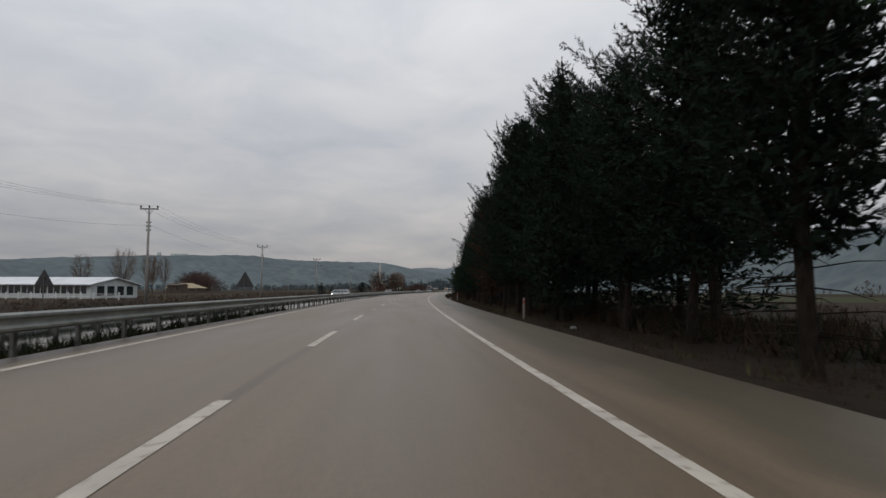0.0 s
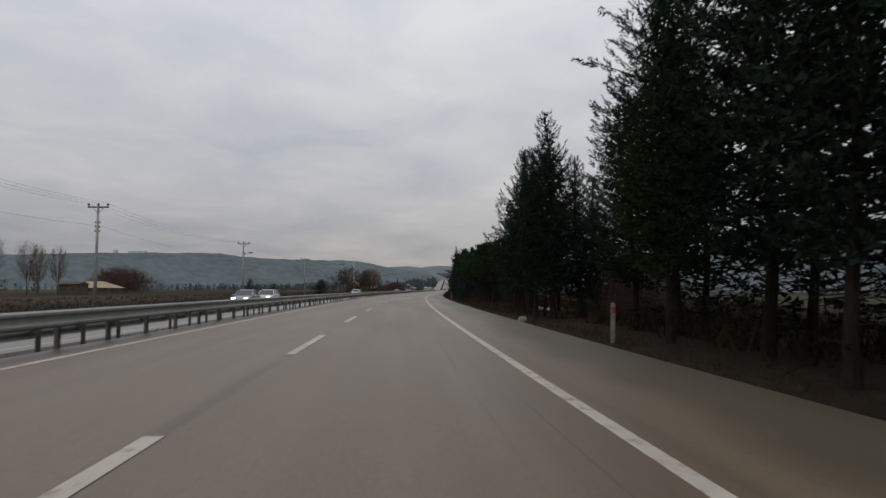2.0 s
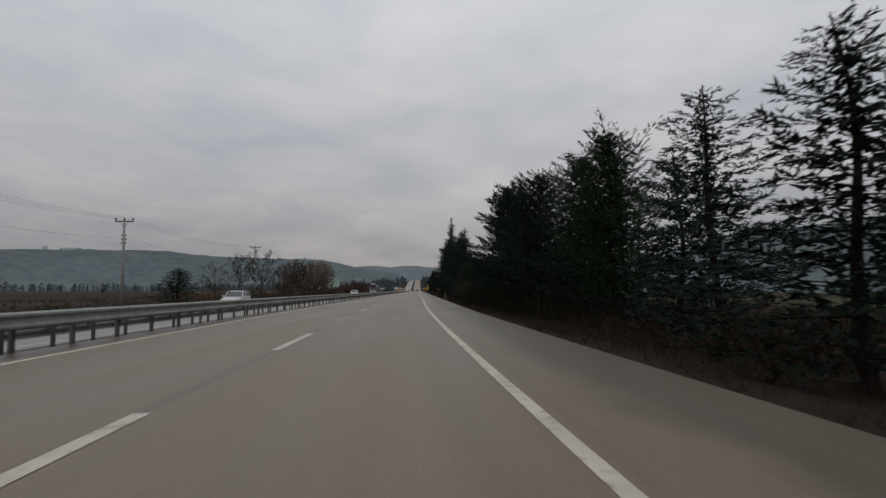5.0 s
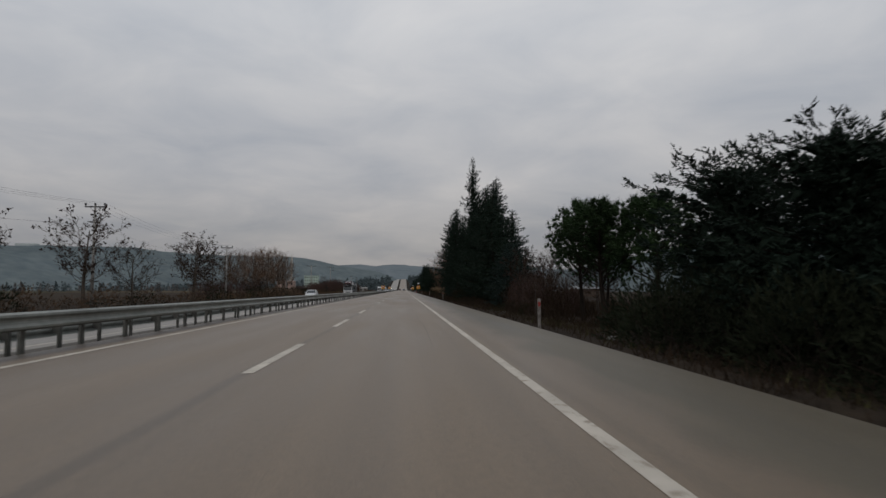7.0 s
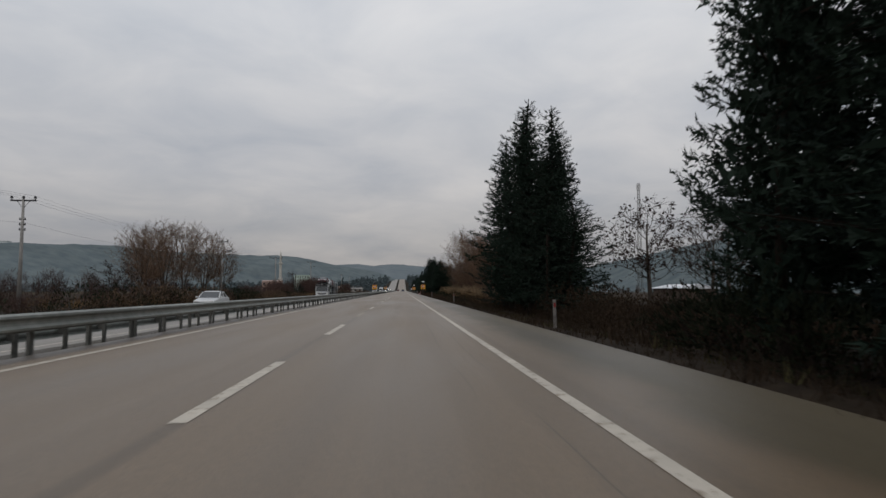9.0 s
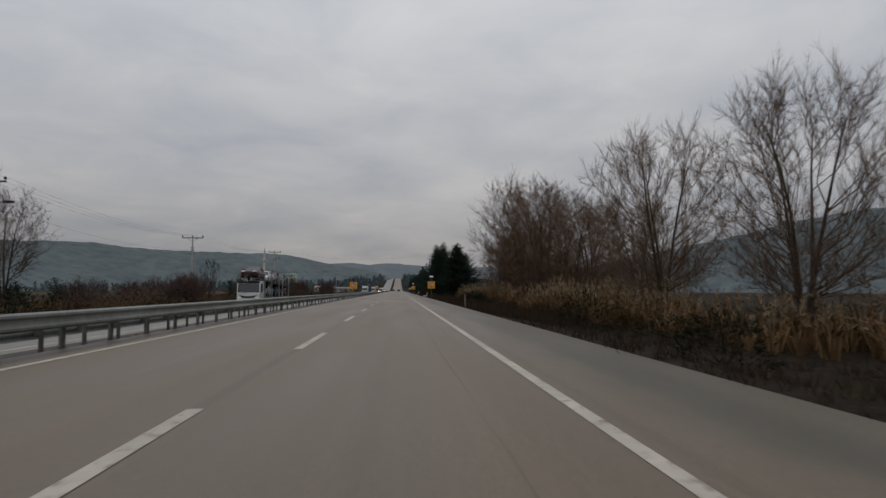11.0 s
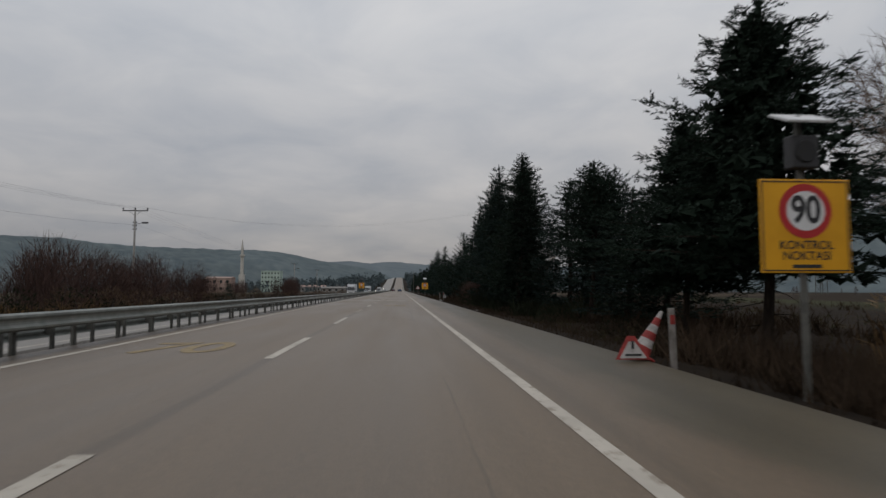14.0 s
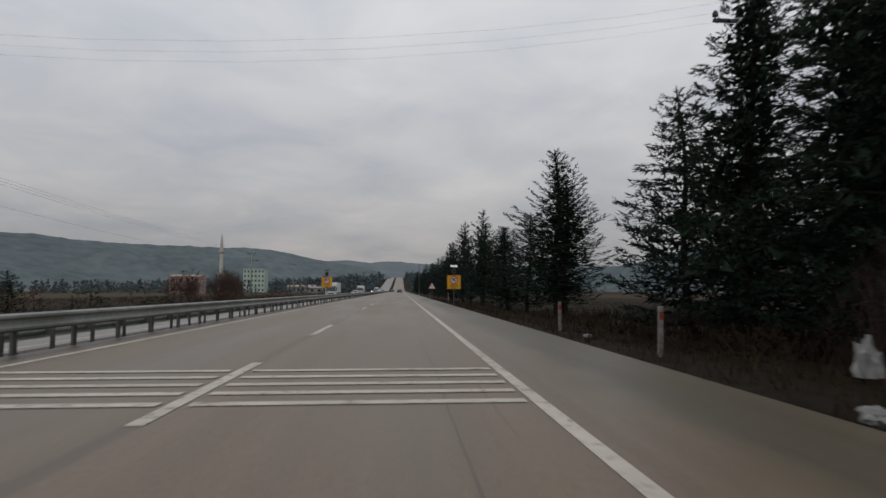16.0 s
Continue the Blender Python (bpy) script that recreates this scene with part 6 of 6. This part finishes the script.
def truck_cab(g, h=3.1):
    """A lorry's cab with its nose along -y: raked screen, doors, bumper, grille, mirrors."""
    w, lo = 1.2, h * 0.47
    bm = bmesh.new()
    loft(bm, [[(-w * a, y, 0.5), (-w * a, y, h * b), (-w * a * 0.94, y, h * b + 0.1), (w * a * 0.94, y, h * b + 0.1), (w * a, y, h * b), (w * a, y, 0.5)] for y, a, b in ((-0.06, 0.9, 0.44), (0.02, 0.98, 0.46), (0.16, 1.0, 0.86), (0.3, 1.0, 0.93), (1.9, 1.0, 0.95))])
    bpart("cab", bm, M_CARW, g)
    bm = bmesh.new()
    vs = [bm.verts.new(p) for p in ((-1.1, -0.01, lo + 0.04), (1.1, -0.01, lo + 0.04), (1.08, 0.13, h * 0.86), (-1.08, 0.13, h * 0.86))]
    vs2 = [bm.verts.new(v.co + Vector((0, 0.05, -0.01))) for v in vs]
    bm.faces.new(vs), bm.faces.new(list(reversed(vs2)))
    for i in range(4):
        bm.faces.new((vs[i], vs[(i + 1) % 4], vs2[(i + 1) % 4], vs2[i]))
    bpart("windscreen", bm, M_GLASS, g)
    bm = bmesh.new()
    box(bm, -1.12, 1.12, 0.02, 0.12, h * 0.885, h * 0.945, 0.02)
    bpart("sun_visor", bm, M_BLACK, g)
    for sx in (-1, 1):
        bm = bmesh.new()
        box(bm, sx * 1.205 - 0.012, sx * 1.205 + 0.012, 0.42, 1.25, h * 0.5, h * 0.84, 0.004)
        bpart("side_window", bm, M_GLASS, g)
        bm = bmesh.new()
        box(bm, sx * 1.38 - 0.08, sx * 1.38 + 0.08, 0.1, 0.25, h * 0.52, h * 0.8, 0.03)
        bpart("mirror", bm, M_BLACK, g)
        bm = bmesh.new()
        box(bm, sx * 0.9 - 0.22, sx * 0.9 + 0.22, -0.09, 0.04, 0.62, 0.8, 0.03)
        bpart("headlight", bm, M_SIGNW, g)
    bm = bmesh.new()
    pts = [(-0.95, 1.02), (-0.5, 0.9), (0, 0.86), (0.5, 0.9), (0.95, 1.02), (0.6, 0.72), (0, 0.66), (-0.6, 0.72)]
    fa, fb = [bm.verts.new((x, -0.085, z)) for x, z in pts], [bm.verts.new((x, 0.0, z)) for x, z in pts]
    bm.faces.new(fa), bm.faces.new(list(reversed(fb)))
    for i in range(8):
        bm.faces.new((fa[i], fa[(i + 1) % 8], fb[(i + 1) % 8], fb[i]))
    bpart("grille", bm, M_BLACK, g)
    bm = bmesh.new()
    box(bm, -1.15, 1.15, -0.1, 0.06, 0.34, 0.54, 0.05)
    bpart("bumper", bm, M_CARW, g)
    for sx in (-1, 1):
        wheel(g, sx * 1.03, 1.25, 0.48, 0.3)


g = thing("car_transporter", "white car transporter lorry loaded with cars on two decks", "lorry", "", (361.5, -15.6, -0.45))
truck_cab(g, 2.55)
bm = bmesh.new()
box(bm, -1.15, 1.15, 2.2, 16.6, 0.62, 0.78, 0.02)
bpart("lower_deck", bm, M_DARKMETAL, g)
for y0, y1, z0, z1 in ((-0.1, 5.0, 2.64, 2.5), (5.0, 10.4, 2.40, 2.30), (10.4, 16.6, 2.30, 2.15)):
    for sx in (-1, 1):
        bm = bmesh.new()
        rod(bm, (sx * 1.15, y0, z0), (sx * 1.15, y1, z1), 0.07, 0.07, 6)
        bpart("side_rail", bm, M_DARKMETAL, g)
    bm = bmesh.new()
    box(bm, -1.1, 1.1, y0, y1, min(z0, z1) - 0.09, min(z0, z1) - 0.03)
    bpart("upper_deck", bm, M_DARKMETAL, g)
for y in (2.5, 6.0, 10.4, 12.2, 16.4):
    for sx in (-1, 1):
        bm = bmesh.new()
        box(bm, sx * 1.2 - 0.06, sx * 1.2 + 0.06, y - 0.11, y + 0.11, 0.6, 3.3 if y > 3 else 2.8, 0.01, Matrix.Translation((0, y, 0)) @ Matrix.Rotation(radians(8 if y < 11 else -6), 4, "X") @ Matrix.Translation((0, -y, 0)))
        bpart("upright", bm, M_CARS, g)
for y in (3.4, 4.5, 12.8, 13.9):
    for sx in (-1, 1):
        wheel(g, sx * 1.02, y, 0.45, 0.28)
for k, (y, z, paint, rot) in enumerate(((2.0, 2.68, M_CARR, -4), (6.8, 2.34, M_CARW, 3), (10.9, 2.24, M_CARR, 3), (14.8, 2.10, M_CARB, 3), (6.5, 0.80, M_CARG, 0), (10.9, 0.80, M_CARB, 0), (14.9, 0.80, M_CARR, 0))):
    c = thing("loaded_car", ("maroon", "white", "maroon", "dark blue", "pale green", "dark blue", "maroon")[k] + " new car carried on the transporter", "car", "cars on the transporter", (361.5 + y, -15.6, z - 0.45))
    c.matrix_basis = c.matrix_basis @ Matrix.Rotation(radians(rot), 4, "X")
    car_parts(c, paint, length=4.2, height=1.36)

for s, u, paint in ((575, -15.3, M_CARS), (675, -15.3, M_CARW), (835, -15.3, M_CARW)):
    g = thing("lorry", "white lorry with a box body on the opposite carriageway", "lorry", "far lorries", (s, u, rise(s) - 0.45))
    truck_cab(g, 2.6)
    bm = bmesh.new()
    box(bm, -1.25, 1.25, 2.3, 10.5, 1.0, 3.3, 0.03)
    bpart("box_body", bm, M_ROOFW, g)
    bm = bmesh.new()
    box(bm, -0.5, 0.5, 2.0, 10.4, 0.6, 1.0)
    bpart("chassis", bm, M_BLACK, g)
    for y in (7.4, 8.6):
        for sx in (-1, 1):
            wheel(g, sx * 1.02, y, 0.5, 0.3)

# ---------------------------------------------------------------- buildings
g = thing("farm_building", "long low farm shed with white metal roof and glazed side", "building", "", (100, -77.5, -0.6), radians(-7.2))
hw, hl = 9.0, 26.0
bm = bmesh.new()
box(bm, -hl, hl, 0, 12, 0, 2.3)
bpart("wall", bm, M_WALLW, g)
bm = bmesh.new()
a = [(-hl - 0.5, -0.8, 2.25), (-hl - 0.5, 6, 3.5), (-hl - 0.5, 12.8, 2.25), (-hl - 0.5, 12.8, 2.12), (-hl - 0.5, 6, 3.36), (-hl - 0.5, -0.8, 2.12)]
loft(bm, [a, [(hl + 0.5, y, z) for _, y, z in a]])
bpart("roof", bm, M_ROOFW, g, "white metal roof")
bm = bmesh.new()
v = [bm.verts.new(p) for p in ((hl, 0, 2.3), (hl, 12, 2.3), (hl, 6, 3.35), (hl - 0.2, 0, 2.3), (hl - 0.2, 12, 2.3), (hl - 0.2, 6, 3.35))]
bm.faces.new((v[0], v[1], v[2])), bm.faces.new((v[5], v[4], v[3])), bm.faces.new((v[0], v[3], v[4], v[1])), bm.faces.new((v[1], v[4], v[5], v[2])), bm.faces.new((v[2], v[5], v[3], v[0]))
bpart("gable", bm, M_WALLW, g)
x = -hl + 1.0
while x < hl - 2:
    w = part("window", [(x, -0.05, 0.75), (x + 2.0, -0.05, 0.75), (x + 2.0, -0.05, 2.05), (x, -0.05, 2.05), (x, 0.02, 0.75), (x + 2.0, 0.02, 0.75), (x + 2.0, 0.02, 2.05), (x, 0.02, 2.05)], [(0, 1, 2, 3), (4, 7, 6, 5), (0, 4, 5, 1), (1, 5, 6, 2), (2, 6, 7, 3), (3, 7, 4, 0)], M_GLASS, g)
    bm = bmesh.new()
    box(bm, x - 0.12, x - 0.02, -0.09, 0.02, 0.0, 2.2)
    box(bm, x + 0.95, x + 1.03, -0.08, -0.055, 0.75, 2.05)
    bpart("frame", bm, M_SIGNW, w)
    x += 2.3
for y in (1.5, 4.0, 6.5, 9.0):
    bm = bmesh.new()
    box(bm, hl - 0.02, hl + 0.06, y, y + 1.7, 0.5, 2.0)
    bpart("window", bm, M_GLASS, g)

fence = thing("picket_fence", "white post fence before the farm shed", "fence", "", (93, -73, -0.62), radians(-7.2))
for k in range(30):
    bm = bmesh.new()
    box(bm, -28 + k * 2.0, -27.88 + k * 2.0, -0.06, 0.06, -0.1, 1.1, 0.01)
    bpart("post", bm, M_SIGNW, fence)
for z in (0.4, 0.8):
    bm = bmesh.new()
    box(bm, -28, 30.1, -0.1, -0.062, z, z + 0.06)
    bpart("rail", bm, M_SIGNW, fence)


def house(s, u, w, d, h, wallm, roofm, label, storeys, z=-0.4, pitch=1.6, cols=4, turn=0.0, hip=0.0):
    x, y = road(s, u)
    g = thing("house", label, "building", "distant buildings", (s, u, land(x, y) if z is None else z), turn)
    bm = bmesh.new()
    box(bm, -w / 2, w / 2, 0, d, -0.5, h)
    bpart("wall", bm, wallm, g)
    bm = bmesh.new()
    if hip:
        e = [bm.verts.new(v) for v in ((-w / 2 - 0.5, -0.5, h), (w / 2 + 0.5, -0.5, h), (w / 2 + 0.5, d + 0.5, h), (-w / 2 - 0.5, d + 0.5, h), (-w / 2 + hip, d / 2, h + pitch), (w / 2 - hip, d / 2, h + pitch))]
        for q in ((0, 1, 5, 4), (1, 2, 5), (2, 3, 4, 5), (3, 0, 4), (3, 2, 1, 0)):
            bm.faces.new([e[i] for i in q])
    elif pitch > 0:
        a = [(-w / 2 - 0.4, -0.5, h - 0.05), (-w / 2 - 0.4, d / 2, h + pitch), (-w / 2 - 0.4, d + 0.5, h - 0.05), (-w / 2 - 0.4, d / 2, h - 0.1)]
        loft(bm, [a, [(-q[0], q[1], q[2]) for q in a]])
    else:
        box(bm, -w / 2 - 0.2, w / 2 + 0.2, -0.2, d + 0.2, h + 0.002, h + 0.5)
    bpart("roof", bm, roofm, g)
    for fl in range(storeys):
        for c in range(cols):
            x0 = -w / 2 + (c + 0.3) * w / cols
            z0 = fl * h / storeys + h / storeys * 0.32
            bm = bmesh.new()
            box(bm, x0, x0 + w / cols * 0.4, -0.06, 0.02, z0, z0 + h / storeys * 0.42)
            bpart("window", bm, M_GLASS, g)
    return g


house(240, -106, 13, 8, 1.6, M_BROWNWALL, M_STRAW, "low hut under a tan sheeted hip roof", 1, pitch=2.0, cols=3, hip=4.0)
house(214, -96, 5, 5, 2.6, M_BROWNWALL, M_BROWNWALL, "small brown roadside hut", 1, pitch=0.6, cols=2)
house(880, -104, 15, 12, 16.5, M_GREENBLD, M_GREENBLD, "pale green block of flats", 5, None, 0, 6)
house(748, -107, 15, 10, 8.5, M_PINKBLD, M_PINKBLD, "pinkish building below the minaret", 2, None, 1.0, 4)
house(790, -44, 16, 9, 3.0, M_CONC, M_CONC, "pale low building by the road", 1, None, 0.8, 4)
house(850, -66, 18, 10, 4.0, M_CONC, M_PINKBLD, "pale commercial building by the road", 1, None, 1.2, 6)
house(920, -52, 18, 12, 5.0, M_CONC, M_CONC, "pale commercial building by the road", 2, None, 0, 6)
house(333, 46, 10, 5.4, 1.9, M_BROWNWALL, M_ROOFW, "low dark shed with a white roof across the field", 1, None, 0.6, 4, radians(90))
house(1008, -490, 26, 10, 4.5, M_WALLW, M_WALLW, "flat-roofed building on the crest of the hill", 0, 54.5, 0, 6)
house(1000, -520, 5, 5, 7.5, M_WALLW, M_WALLW, "narrow tower on the crest of the hill", 0, 53.0, 0, 2)

g = thing("minaret", "slender pale stone minaret with a balcony and pointed cap", "minaret", "", (866, -123, 6.0))
bm = bmesh.new()
box(bm, -2.0, 2.0, -2.0, 2.0, -6, 7, 0.1)
bpart("plinth", bm, M_STONE, g)
bm = bmesh.new()
rod(bm, (0, 0, 7), (0, 0, 21.5), 1.35, 1.15, 14)
bpart("shaft", bm, M_STONE, g)
bm = bmesh.new()
rod(bm, (0, 0, 20.2), (0, 0, 21.5), 1.2, 1.95, 14)
rod(bm, (0, 0, 21.5), (0, 0, 22.5), 1.95, 1.95, 14)
bpart("balcony", bm, M_STONE, g)
bm = bmesh.new()
rod(bm, (0, 0, 22.5), (0, 0, 27), 0.98, 0.95, 14)
bpart("upper_shaft", bm, M_STONE, g)
bm = bmesh.new()
rod(bm, (0, 0, 27), (0, 0, 34.6), 1.1, 0.04, 14)
bpart("cap", bm, M_STONE, g)

g = thing("lattice_mast", "tall steel lattice telecom mast with panel antennas", "mast", "", (548, 122))
H = 57.0
for k in range(4):
    a = math.pi / 4 + k * math.pi / 2
    bm = bmesh.new()
    rod(bm, (1.5 * math.cos(a), 1.5 * math.sin(a), -0.3), (0.6 * math.cos(a), 0.6 * math.sin(a), H), 0.11, 0.09, 5)
    bpart("leg", bm, M_POST, g)
for i in range(20):
    z0, z1 = i * H / 20, (i + 1) * H / 20
    r0, r1 = 1.5 - 0.9 * z0 / H, 1.5 - 0.9 * z1 / H
    for k in range(4):
        a, b = math.pi / 4 + k * math.pi / 2, math.pi / 4 + (k + 1) * math.pi / 2
        for ra, za in ((r0, z0), (r1, z1)):
            bm = bmesh.new()
            rod(bm, (ra * math.cos(a), ra * math.sin(a), za), (r1 * math.cos(b), r1 * math.sin(b), z1), 0.045, 0.045, 4)
            bpart("brace", bm, M_POST, g)
for k in range(6):
    a = k * math.pi / 3
    bm = bmesh.new()
    box(bm, 0.8, 1.0, -0.2, 0.2, H - 3.6, H - 0.6, 0.03, Matrix.Rotation(a, 4, "Z"))
    bpart("antenna", bm, M_SIGNW, g)

# junk by the field, pools of water
g = thing("timber_pile", "heap of grey weathered boards in the grass", "timber", "", (419.5, 16.8))
for k in range(9):
    bm = bmesh.new()
    box(bm, -1.9, 1.9, -0.11, 0.11, 0.02, 0.06, 0.0, Matrix.Translation((rng.uniform(-0.5, 0.5), rng.uniform(-0.5, 0.5), 0.1 + 0.055 * k)) @ Matrix.Rotation(rng.uniform(-0.5, 0.5), 4, "Z") @ Matrix.Rotation(rng.uniform(-0.06, 0.06), 4, "Y"))
    bpart("plank", bm, M_CONC, g)
g = thing("old_cart", "dark derelict farm trailer standing in the grass", "trailer", "", (415.5, 15.6), 0.4)
bm = bmesh.new()
box(bm, -1.1, 1.1, -1.6, 1.6, 0.55, 0.68, 0.01)
for x0, x1, y0, y1 in ((-1.1, -1.05, -1.6, 1.6), (1.05, 1.1, -1.6, 1.6), (-1.05, 1.05, -1.6, -1.55), (-1.05, 1.05, 1.55, 1.6)):
    box(bm, x0, x1, y0, y1, 0.68, 1.15)
bpart("bed", bm, M_BROWNWALL, g)
for sx in (-1, 1):
    wheel(g, sx * 0.95, 0.3, 0.4, 0.22)


def pond(s, u, a, b, label):
    x, y = road(s, u)
    verts, n = [], 28
    for i in range(n):
        q = 6.283 * i / n
        k = 1 + 0.25 * noise.noise(Vector((math.cos(q) * 1.3, math.sin(q) * 1.3, s)))
        verts.append((x + a * k * math.cos(q), y + b * k * math.sin(q), -0.37))
    low = [(p[0], p[1], -0.7) for p in verts]
    faces = [tuple(range(n))] + [(i, i + n, (i + 1) % n + n, (i + 1) % n) for i in range(n)]
    tagged(part("flooded_ground", verts + low, faces, M_WATER), label, "water", kind="structure")


pond(105.2, 10.6, 1.6, 4.6, "shallow flood water reflecting the sky among the trees")
pond(113.0, 15.8, 0.8, 4.0, "narrow strip of flood water beyond the brush")
pond(98.4, 10.6, 1.0, 2.4, "shallow flood water reflecting the sky among the trees")
